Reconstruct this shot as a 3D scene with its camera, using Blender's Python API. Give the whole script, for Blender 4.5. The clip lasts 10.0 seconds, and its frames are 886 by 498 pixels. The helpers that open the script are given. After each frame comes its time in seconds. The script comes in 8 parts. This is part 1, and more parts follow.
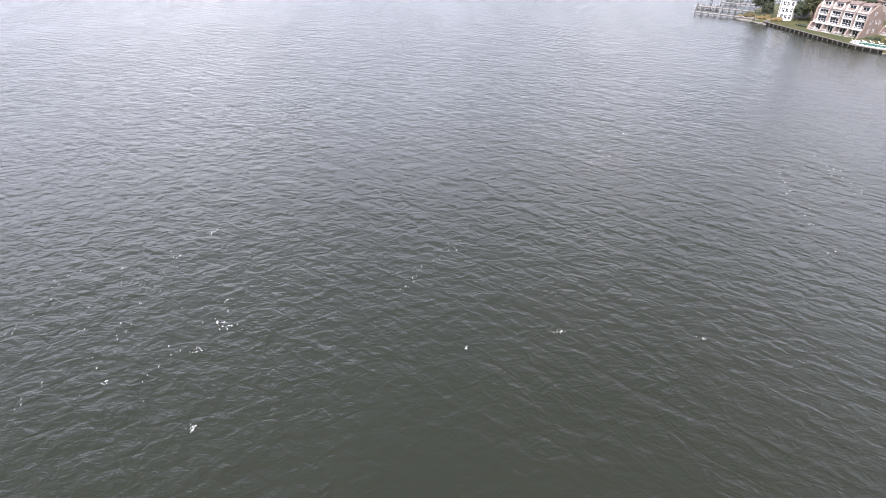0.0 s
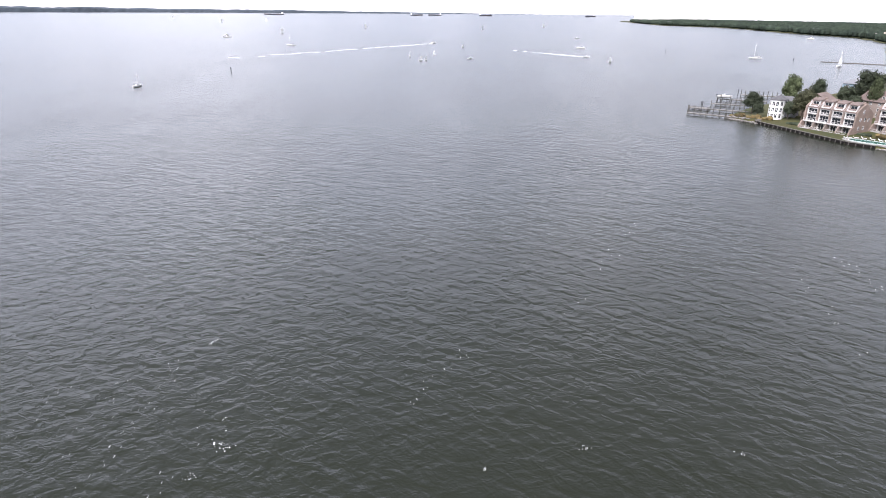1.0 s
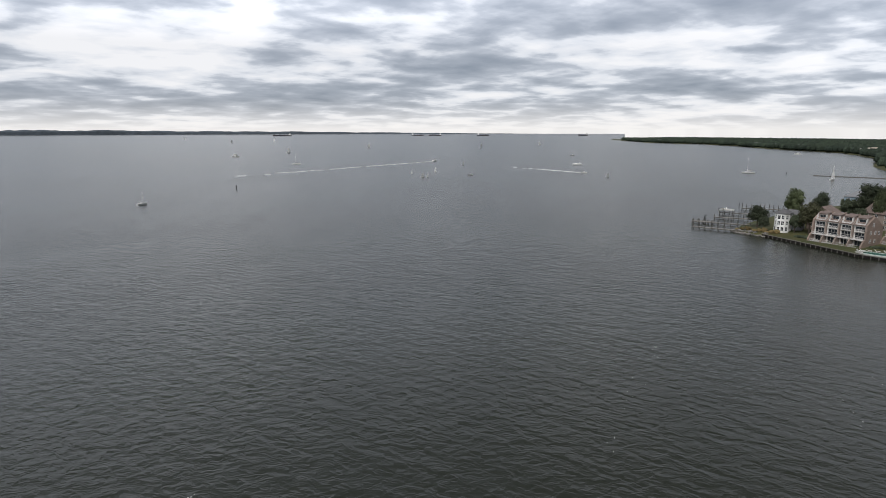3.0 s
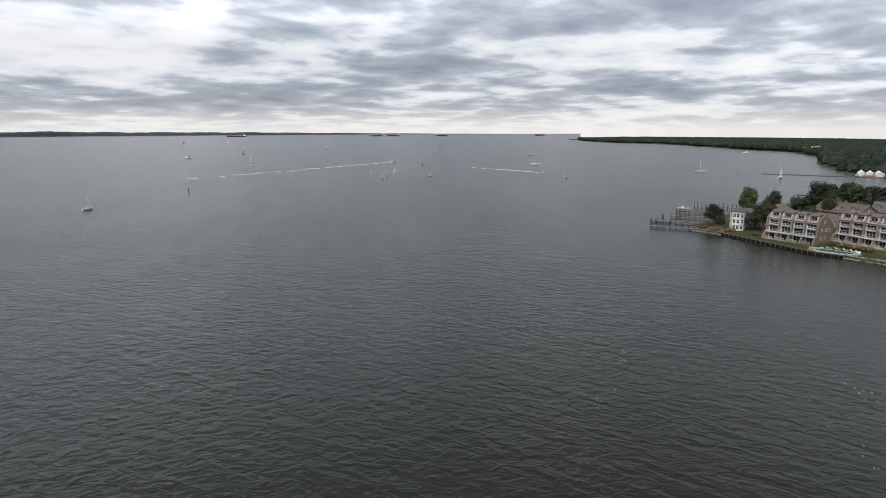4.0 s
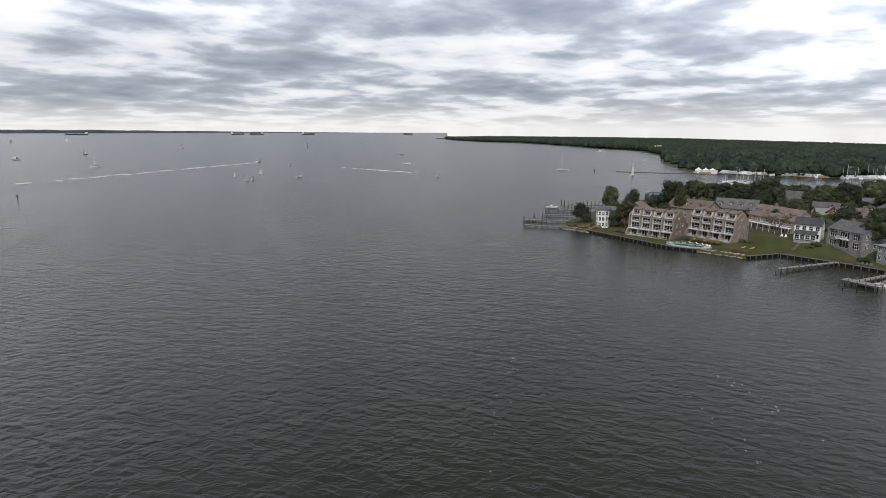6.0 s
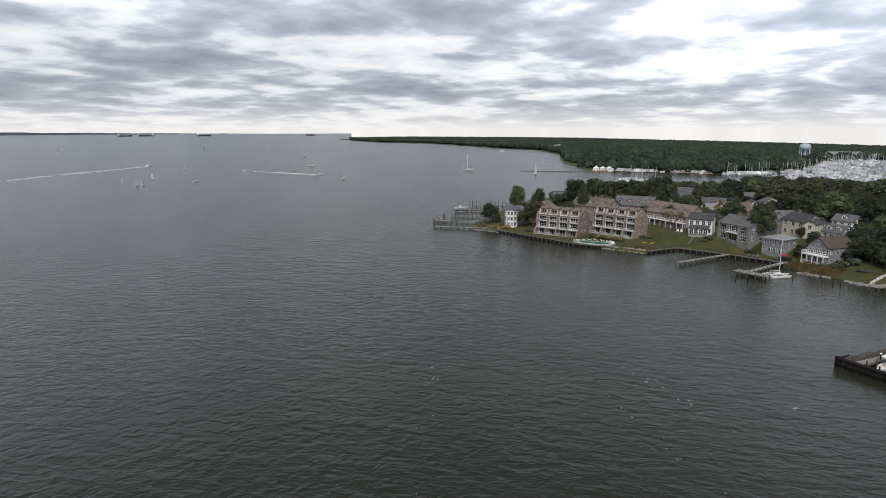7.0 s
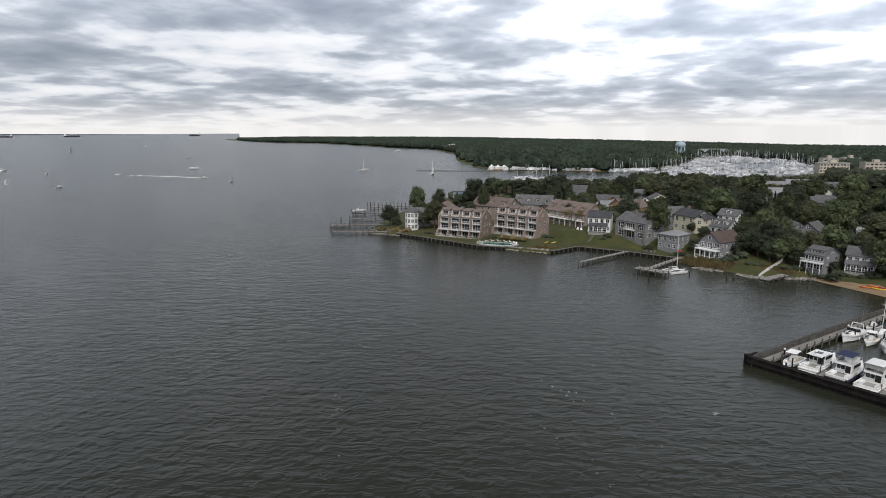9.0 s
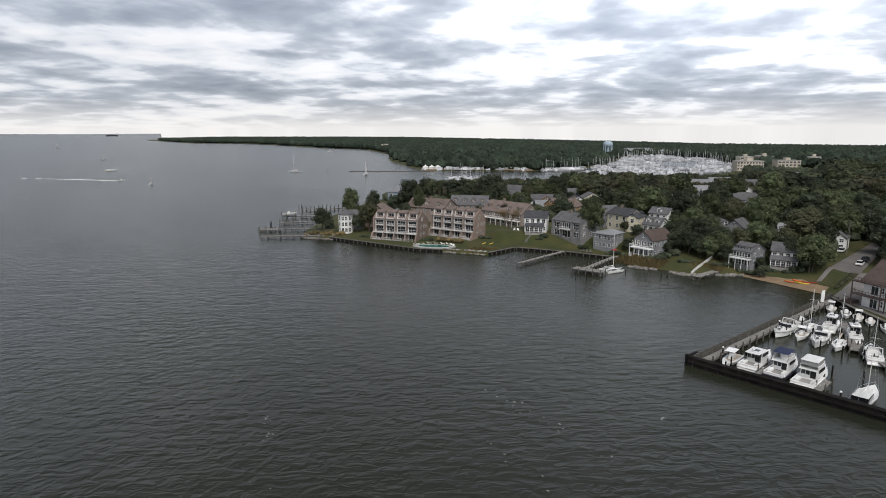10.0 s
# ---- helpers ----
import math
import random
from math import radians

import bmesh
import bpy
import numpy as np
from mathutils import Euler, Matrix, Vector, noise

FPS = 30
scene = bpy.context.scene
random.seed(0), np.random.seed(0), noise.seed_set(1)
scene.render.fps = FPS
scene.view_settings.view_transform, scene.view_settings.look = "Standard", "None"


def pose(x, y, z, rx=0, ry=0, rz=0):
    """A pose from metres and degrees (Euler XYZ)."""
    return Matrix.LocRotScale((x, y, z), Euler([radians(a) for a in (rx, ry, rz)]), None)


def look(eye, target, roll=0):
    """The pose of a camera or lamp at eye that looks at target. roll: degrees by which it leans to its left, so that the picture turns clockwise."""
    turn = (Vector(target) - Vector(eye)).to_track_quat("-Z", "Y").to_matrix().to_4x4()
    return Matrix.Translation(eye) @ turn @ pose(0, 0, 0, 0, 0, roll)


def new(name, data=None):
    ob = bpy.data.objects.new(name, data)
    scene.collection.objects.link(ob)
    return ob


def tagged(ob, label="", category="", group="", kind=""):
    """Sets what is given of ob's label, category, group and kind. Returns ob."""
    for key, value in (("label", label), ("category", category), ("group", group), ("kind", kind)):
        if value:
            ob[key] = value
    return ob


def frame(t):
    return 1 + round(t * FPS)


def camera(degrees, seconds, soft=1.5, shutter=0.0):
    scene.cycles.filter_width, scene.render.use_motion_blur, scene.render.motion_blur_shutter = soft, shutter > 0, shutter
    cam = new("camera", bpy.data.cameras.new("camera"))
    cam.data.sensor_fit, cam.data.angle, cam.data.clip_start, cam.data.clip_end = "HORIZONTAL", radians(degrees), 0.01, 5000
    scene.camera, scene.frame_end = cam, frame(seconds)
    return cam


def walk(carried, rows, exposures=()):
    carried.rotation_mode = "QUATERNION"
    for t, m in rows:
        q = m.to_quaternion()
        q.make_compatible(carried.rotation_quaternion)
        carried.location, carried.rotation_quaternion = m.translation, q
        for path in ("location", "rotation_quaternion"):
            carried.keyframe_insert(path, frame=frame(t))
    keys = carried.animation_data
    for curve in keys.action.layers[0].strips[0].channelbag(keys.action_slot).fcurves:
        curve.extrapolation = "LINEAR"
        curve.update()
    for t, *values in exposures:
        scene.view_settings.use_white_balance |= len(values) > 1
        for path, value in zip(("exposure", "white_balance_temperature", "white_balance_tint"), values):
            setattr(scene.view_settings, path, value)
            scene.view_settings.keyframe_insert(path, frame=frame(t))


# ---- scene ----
cam = camera(72.1, 10.0, soft=0.75)
PATH = [
    (0, (1.361, -10.305, 42.763), (1.428, -8.582, 41.749), 1.4),
    (0.5, (0.775, -8.688, 42.707), (0.837, -6.888, 41.836), 0.5),
    (1, (0.181, -6.947, 42.613), (0.245, -5.088, 41.879), 0.4),
    (1.5, (-0.141, -5.118, 42.512), (-0.077, -3.211, 41.912), 0.3),
    (2, (-0.375, -3.073, 42.411), (-0.313, -1.128, 41.949), 0.1),
    (2.2, (-0.458, -2.216, 42.404), (-0.397, -0.258, 41.999), -0.0),
    (3.3, (-0.921, 2.591, 42.508), (-0.854, 4.552, 42.123), -0.1),
    (3.5, (-0.999, 3.387, 42.528), (-0.911, 5.347, 42.141), 0.0),
    (4, (-1.308, 5.282, 42.713), (-1.113, 7.235, 42.328), -0.2),
    (4.5, (-1.784, 7.265, 42.894), (-1.448, 9.198, 42.507), -0.1),
    (5, (-2.122, 9.086, 43.107), (-1.712, 11.005, 42.721), -0.1),
    (5.2, (-2.169, 9.812, 43.159), (-1.724, 11.723, 42.772), -0.0),
    (6.3, (-2.211, 14.041, 43.803), (-1.533, 15.882, 43.415), -0.0),
    (6.5, (-2.129, 14.932, 43.852), (-1.394, 16.752, 43.465), -0.1),
    (7, (-1.603, 17.427, 44.012), (-0.721, 19.18, 43.624), -0.1),
    (7.5, (-0.781, 19.897, 44.024), (0.224, 21.581, 43.636), -0.1),
    (8, (0.278, 22.609, 43.917), (1.369, 24.239, 43.529), -0.2),
    (8.5, (1.586, 25.136, 43.853), (2.716, 26.739, 43.465), -0.2),
    (9, (3.046, 27.504, 43.818), (4.212, 29.082, 43.428), -0.2),
    (9.5, (4.623, 29.686, 43.82), (5.877, 31.194, 43.43), -0.2),
    (10, (6.23, 32.341, 43.816), (7.56, 33.782, 43.425), -0.2),
]
walk(cam, [(t, look(eye, target, roll)) for t, eye, target, roll in PATH],
     exposures=[(0.0, 1.85, 6200, 21), (0.5, 1.67, 6220, 21), (1.0, 1.36, 6150, 20), (1.5, 0.98, 6100, 17), (2.0, 0.6, 6200, 15), (2.6, 0.2, 6350, 12), (3.5, -0.1, 6400, 12), (4.5, 0.0, 6400, 12), (10.0, 0.0, 6400, 12)])

# ---- sky and light ----
SUN_AZ, SUN_EL = radians(215), radians(48)  # clockwise from +y, above the horizon
SUN_DIR = Vector((math.sin(SUN_AZ) * math.cos(SUN_EL), math.cos(SUN_AZ) * math.cos(SUN_EL), math.sin(SUN_EL)))


def make_world():
    w = bpy.data.worlds.new("overcast_sky")
    w.use_nodes = True
    nt = w.node_tree
    nt.nodes.clear()
    N, L = nt.nodes.new, nt.links.new
    out, bg = N("ShaderNodeOutputWorld"), N("ShaderNodeBackground")
    tc, sep = N("ShaderNodeTexCoord"), N("ShaderNodeSeparateXYZ")
    L(tc.outputs["Generated"], sep.inputs[0])

    def math_node(op, a, b=None, clamp=False):
        m = N("ShaderNodeMath")
        m.operation, m.use_clamp = op, clamp
        for i, v in enumerate((a, b)):
            if v is None:
                continue
            if isinstance(v, (int, float)):
                m.inputs[i].default_value = v
            else:
                L(v, m.inputs[i])
        return m.outputs[0]

    up = math_node("MAXIMUM", sep.outputs[2], 0.0)
    depth = math_node("ADD", up, 0.12)
    comb = N("ShaderNodeCombineXYZ")
    L(math_node("DIVIDE", sep.outputs[0], depth), comb.inputs[0])
    L(math_node("DIVIDE", sep.outputs[1], depth), comb.inputs[1])

    def clouds(scale, detail, rough, distort, offset, stretch=(1, 1, 1)):
        mp = N("ShaderNodeMapping")
        mp.inputs["Location"].default_value = offset
        mp.inputs["Rotation"].default_value = (0, 0, radians(-35))
        mp.inputs["Scale"].default_value = stretch
        L(comb.outputs[0], mp.inputs[0])
        n = N("ShaderNodeTexNoise")
        n.inputs["Scale"].default_value, n.inputs["Detail"].default_value = scale, detail
        n.inputs["Roughness"].default_value, n.inputs["Distortion"].default_value = rough, distort
        L(mp.outputs[0], n.inputs["Vector"])
        return n.outputs["Fac"]

    big = clouds(0.60, 4.0, 0.5, 0.2, (3.1, 1.7, 0), (1.0, 1.0, 1))
    mid = clouds(2.3, 6.0, 0.5, 0.15, (7.3, 2.2, 0), (1.0, 1.0, 1))
    mixed = math_node("ADD", math_node("MULTIPLY", big, 0.54), math_node("MULTIPLY", mid, 0.46))
    ramp = N("ShaderNodeValToRGB")
    e = ramp.color_ramp.elements
    e[0].position, e[0].color = 0.39, (1.0, 1.0, 1.0, 1)
    e[1].position, e[1].color = 0.66, (0.26, 0.30, 0.36, 1)
    for p, c in ((0.455, (0.82, 0.85, 0.89, 1)), (0.50, (0.54, 0.58, 0.64, 1)), (0.55, (0.40, 0.44, 0.50, 1))):
        el = e.new(p)
        el.color = c
    L(mixed, ramp.inputs[0])
    # brighter towards the veiled sun
    dot = N("ShaderNodeVectorMath")
    dot.operation = "DOT_PRODUCT"
    L(tc.outputs["Generated"], dot.inputs[0])
    dot.inputs[1].default_value = SUN_DIR
    glow = math_node("POWER", math_node("MAXIMUM", dot.outputs["Value"], 0.0), 5.0)
    lift = math_node("ADD", math_node("MULTIPLY", glow, 0.2), 0.93)
    # the cloud is thinnest over the harbour side
    thin = N("ShaderNodeVectorMath")
    thin.operation = "DOT_PRODUCT"
    L(tc.outputs["Generated"], thin.inputs[0])
    thin.inputs[1].default_value = (math.sin(radians(67)) * 0.94, math.cos(radians(67)) * 0.94, 0.34)
    lift = math_node("ADD", lift, math_node("MULTIPLY", math_node("POWER", math_node("MAXIMUM", thin.outputs["Value"], 0.0), 9.0), math_node("MULTIPLY", math_node("MINIMUM", math_node("MAXIMUM", math_node("ADD", up, 0.02), 0.0), 0.17), 6.2)))
    lift = math_node("SUBTRACT", lift, math_node("MULTIPLY", math_node("MINIMUM", math_node("MAXIMUM", math_node("SUBTRACT", up, 0.23), 0.0), 0.32), 2.8))
    # added brightness in the sky over the open bay, to lift the water's reflection
    low = N("ShaderNodeVectorMath")
    low.operation = "DOT_PRODUCT"
    L(tc.outputs["Generated"], low.inputs[0])
    low.inputs[1].default_value = (math.sin(radians(-24)), math.cos(radians(-24)), 0.1)
    lift = math_node("ADD", lift, math_node("MULTIPLY", math_node("POWER", math_node("MAXIMUM", low.outputs["Value"], 0.0), 3.0), math_node("MULTIPLY", math_node("MINIMUM", math_node("MAXIMUM", math_node("SUBTRACT", up, 0.12), 0.0), 0.18), 7.0)))
    scaled = N("ShaderNodeVectorMath")
    scaled.operation = "SCALE"
    L(ramp.outputs[0], scaled.inputs[0])
    L(lift, scaled.inputs["Scale"])
    # pale, slightly warm band of distant haze on the horizon
    hz = math_node("POWER", math_node("SUBTRACT", 1.0, math_node("MINIMUM", math_node("MULTIPLY", up, 17.0), 1.0)), 2.0)
    haze = N("ShaderNodeMixRGB")
    haze.inputs[2].default_value = (1.0, 0.975, 0.925, 1)
    L(math_node("MULTIPLY", hz, 0.85), haze.inputs[0])
    L(scaled.outputs[0], haze.inputs[1])
    sky = N("ShaderNodeTexSky")
    sky.sky_type, sky.sun_disc = "NISHITA", False
    sky.sun_elevation, sky.sun_rotation = SUN_EL, SUN_AZ
    dim = N("ShaderNodeVectorMath")
    dim.operation = "SCALE"
    dim.inputs["Scale"].default_value = 0.1
    L(sky.outputs[0], dim.inputs[0])
    both = N("ShaderNodeMixRGB")
    both.inputs[0].default_value = 0.92
    L(dim.outputs[0], both.inputs[1])
    L(haze.outputs[0], both.inputs[2])
    L(both.outputs[0], bg.inputs[0])
    bg.inputs[1].default_value = 1.0
    L(bg.outputs[0], out.inputs[0])
    scene.world = w


make_world()
sun = new("sun", bpy.data.lights.new("sun", "SUN"))
sun.data.energy, sun.data.angle, sun.data.color = 3.0, radians(40), (1.0, 0.97, 0.93)
sun.matrix_world = look(SUN_DIR * 100, (0, 0, 0))


# ---- materials ----
def mat(name, col, col2=None, rough=0.75, scale=0.6, fine=6.0, var=0.25, bump=0.3, dist=0.02, metal=0.0, lines=0.0, rand=0.12, spec=0.4, per_island=0.0, axis="Z"):
    m = bpy.data.materials.new(name)
    m.use_nodes = True
    nt = m.node_tree
    N, L = nt.nodes.new, nt.links.new
    b = nt.nodes["Principled BSDF"]
    tc = N("ShaderNodeTexCoord")
    n1, n2 = N("ShaderNodeTexNoise"), N("ShaderNodeTexNoise")
    n1.inputs["Scale"].default_value, n1.inputs["Detail"].default_value = scale, 4
    n2.inputs["Scale"].default_value, n2.inputs["Detail"].default_value = fine, 5
    L(tc.outputs["Object"], n1.inputs[0])
    L(tc.outputs["Object"], n2.inputs[0])
    ramp = N("ShaderNodeMapRange")
    ramp.inputs[1].default_value, ramp.inputs[2].default_value = 0.35, 0.65
    L(n1.outputs["Fac"], ramp.inputs[0])
    mix = N("ShaderNodeMixRGB")
    col2 = col2 or tuple(c * 0.72 for c in col)
    mix.inputs[1].default_value, mix.inputs[2].default_value = (*col, 1), (*col2, 1)
    L(ramp.outputs[0], mix.inputs[0])
    grain = N("ShaderNodeMapRange")
    grain.inputs[1].default_value, grain.inputs[2].default_value = 0.25, 0.75
    grain.inputs[3].default_value, grain.inputs[4].default_value = 1 - var, 1 + var
    L(n2.outputs["Fac"], grain.inputs[0])
    info = N("ShaderNodeObjectInfo")
    r = N("ShaderNodeMapRange")
    r.inputs[3].default_value, r.inputs[4].default_value = 1 - rand, 1 + rand
    L(info.outputs["Random"], r.inputs[0])
    mul = N("ShaderNodeMath")
    mul.operation = "MULTIPLY"
    L(grain.outputs[0], mul.inputs[0])
    L(r.outputs[0], mul.inputs[1])
    fac = mul.outputs[0]
    if per_island:
        geo, ri, m2 = N("ShaderNodeNewGeometry"), N("ShaderNodeMapRange"), N("ShaderNodeMath")
        ri.inputs[3].default_value, ri.inputs[4].default_value = 1 - per_island, 1 + per_island
        m2.operation = "MULTIPLY"
        L(geo.outputs["Random Per Island"], ri.inputs[0])
        L(ri.outputs[0], m2.inputs[0])
        L(fac, m2.inputs[1])
        fac = m2.outputs[0]
    height = n2.outputs["Fac"]
    if lines:
        wv = N("ShaderNodeTexWave")
        wv.wave_type, wv.bands_direction, wv.wave_profile = "BANDS", axis, "SAW"
        wv.inputs["Scale"].default_value = 0.314 / lines
        L(tc.outputs["Object"], wv.inputs[0])
        dk, m3 = N("ShaderNodeMapRange"), N("ShaderNodeMath")
        dk.inputs[1].default_value, dk.inputs[2].default_value = 0.0, 0.25
        dk.inputs[3].default_value, dk.inputs[4].default_value = 0.72, 1.0
        m3.operation = "MULTIPLY"
        L(wv.outputs["Fac"], dk.inputs[0])
        L(dk.outputs[0], m3.inputs[0])
        L(fac, m3.inputs[1])
        fac = m3.outputs[0]
        ad = N("ShaderNodeMath")
        ad.operation = "ADD"
        L(height, ad.inputs[0])
        L(wv.outputs["Fac"], ad.inputs[1])
        height = ad.outputs[0]
    sc = N("ShaderNodeVectorMath")
    sc.operation = "SCALE"
    L(mix.outputs[0], sc.inputs[0])
    L(fac, sc.inputs["Scale"])
    L(sc.outputs[0], b.inputs["Base Color"])
    b.inputs["Roughness"].default_value, b.inputs["Metallic"].default_value = rough, metal
    b.inputs["Specular IOR Level"].default_value = spec
    bp = N("ShaderNodeBump")
    bp.inputs["Strength"].default_value, bp.inputs["Distance"].default_value = bump, dist
    L(height, bp.inputs["Height"])
    L(bp.outputs[0], b.inputs["Normal"])
    return m


def leafy(m):
    """Lets part of the light through the leaves."""
    nt = m.node_tree
    b, out = nt.nodes["Principled BSDF"], nt.nodes["Material Output"]
    tr, mx = nt.nodes.new("ShaderNodeBsdfTranslucent"), nt.nodes.new("ShaderNodeMixShader")
    source = b.inputs["Base Color"].links[0].from_socket
    nt.links.new(source, tr.inputs["Color"])
    mx.inputs[0].default_value = 0.4
    nt.links.new(b.outputs[0], mx.inputs[1])
    nt.links.new(tr.outputs[0], mx.inputs[2])
    nt.links.new(mx.outputs[0], out.inputs["Surface"])
    return m


def water_mat():
    m = bpy.data.materials.new("bay_water")
    m.use_nodes = True
    nt = m.node_tree
    N, L = nt.nodes.new, nt.links.new
    b = nt.nodes["Principled BSDF"]
    tc = N("ShaderNodeTexCoord")

    def noise_at(sx, sy, rot, detail, distort=0.0, rough=0.5):
        mp, n = N("ShaderNodeMapping"), N("ShaderNodeTexNoise")
        mp.vector_type = "TEXTURE"
        mp.inputs["Rotation"].default_value = (0, 0, radians(rot))
        mp.inputs["Scale"].default_value = (1 / sx, 1 / sy, 1)
        L(tc.outputs["Object"], mp.inputs[0])
        L(mp.outputs[0], n.inputs[0])
        n.inputs["Scale"].default_value, n.inputs["Detail"].default_value = 1, detail
        n.inputs["Distortion"].default_value, n.inputs["Roughness"].default_value = distort, rough
        return n.outputs["Fac"]

    def op(kind, a, c):
        k = N("ShaderNodeMath")
        k.operation = kind
        for i, v in enumerate((a, c)):
            if isinstance(v, (int, float)):
                k.inputs[i].default_value = v
            else:
                L(v, k.inputs[i])
        return k.outputs[0]

    # short wind waves from one quarter, a weaker train crossing them, fine ripples on top
    swell = noise_at(0.10, 0.24, -38, 2, 0.5)
    chop = noise_at(0.30, 0.62, -40, 3, 0.5, 0.5)
    cross = noise_at(0.34, 0.70, 24, 3, 0.6, 0.5)
    chop2 = noise_at(1.0, 1.5, -25, 3, 0.6, 0.55)
    ripple = noise_at(2.6, 3.8, 10, 3, 0.3)
    patch = N("ShaderNodeMapRange")
    patch.inputs[1].default_value, patch.inputs[2].default_value = 0.36, 0.66
    patch.inputs[3].default_value, patch.inputs[4].default_value = 0.62, 1.4
    L(op("ADD", op("MULTIPLY", noise_at(0.016, 0.007, -15, 4, 0.8), 0.55), op("MULTIPLY", noise_at(0.12, 0.014, 2, 3, 0.5), 0.45)), patch.inputs[0])
    h = op("ADD", op("MULTIPLY", swell, 0.42), op("MULTIPLY", chop, 0.56))
    h = op("ADD", h, op("MULTIPLY", cross, 0.36))
    h = op("ADD", h, op("MULTIPLY", chop2, 0.14))
    h = op("ADD", h, op("MULTIPLY", ripple, 0.055))
    bp = N("ShaderNodeBump")
    bp.inputs["Distance"].default_value = 1.0
    # calmer in the lee of the land and the marina
    pos, lee = N("ShaderNodeSeparateXYZ"), N("ShaderNodeMapRange")
    L(tc.outputs["Object"], pos.inputs[0])
    lee.inputs[1].default_value, lee.inputs[2].default_value = 70.0, 150.0
    lee.inputs[3].default_value, lee.inputs[4].default_value = 0.43, 0.29
    L(op("SUBTRACT", pos.outputs[0], op("MULTIPLY", op("ABSOLUTE", op("SUBTRACT", pos.outputs[1], 110.0), 0.0), 0.3)), lee.inputs[0])
    # rougher out on the open bay
    open_bay = N("ShaderNodeMapRange")
    open_bay.inputs[1].default_value, open_bay.inputs[2].default_value = 110.0, 260.0
    open_bay.inputs[3].default_value, open_bay.inputs[4].default_value = 1.0, 1.55
    L(op("SUBTRACT", pos.outputs[1], op("MULTIPLY", pos.outputs[0], 0.6)), open_bay.inputs[0])
    basin = op("MULTIPLY", op("GREATER_THAN", pos.outputs[0], 112.8), op("LESS_THAN", op("ADD", pos.outputs[1], op("MULTIPLY", pos.outputs[0], 0.06)), 86.0))
    still = op("SUBTRACT", 1.0, op("MULTIPLY", basin, 0.75))
    L(op("MULTIPLY", op("MULTIPLY", patch.outputs[0], op("MULTIPLY", lee.outputs[0], open_bay.outputs[0])), still), bp.inputs["Strength"])
    L(h, bp.inputs["Height"])
    L(bp.outputs[0], b.inputs["Normal"])
    tint = N("ShaderNodeMixRGB")
    tint.inputs[1].default_value, tint.inputs[2].default_value = (0.0172, 0.0200, 0.0140, 1), (0.0212, 0.0242, 0.0168, 1)
    L(noise_at(0.03, 0.012, -15, 5, 1.0), tint.inputs[0])
    # stirred silt in the shallows
    silt, share = N("ShaderNodeMixRGB"), N("ShaderNodeMapRange")
    silt.inputs[2].default_value = (0.0265, 0.0295, 0.0190, 1)
    share.inputs[1].default_value, share.inputs[2].default_value = 50.0, 150.0
    L(op("SUBTRACT", pos.outputs[0], op("MULTIPLY", op("ABSOLUTE", op("SUBTRACT", pos.outputs[1], 90.0), 0.0), 0.5)), share.inputs[0])
    L(share.outputs[0], silt.inputs[0])
    L(tint.outputs[0], silt.inputs[1])
    L(silt.outputs[0], b.inputs["Base Color"])
    b.inputs["IOR"].default_value, b.inputs["Roughness"].default_value = 1.33, 0.25
    b.inputs["Specular IOR Level"].default_value = 0.36
    return m


def glass_mat(name, col=(0.02, 0.025, 0.03), rough=0.05):
    m = mat(name, col, rough=rough, var=0.3, bump=0.02, scale=0.3, spec=0.6)
    return m


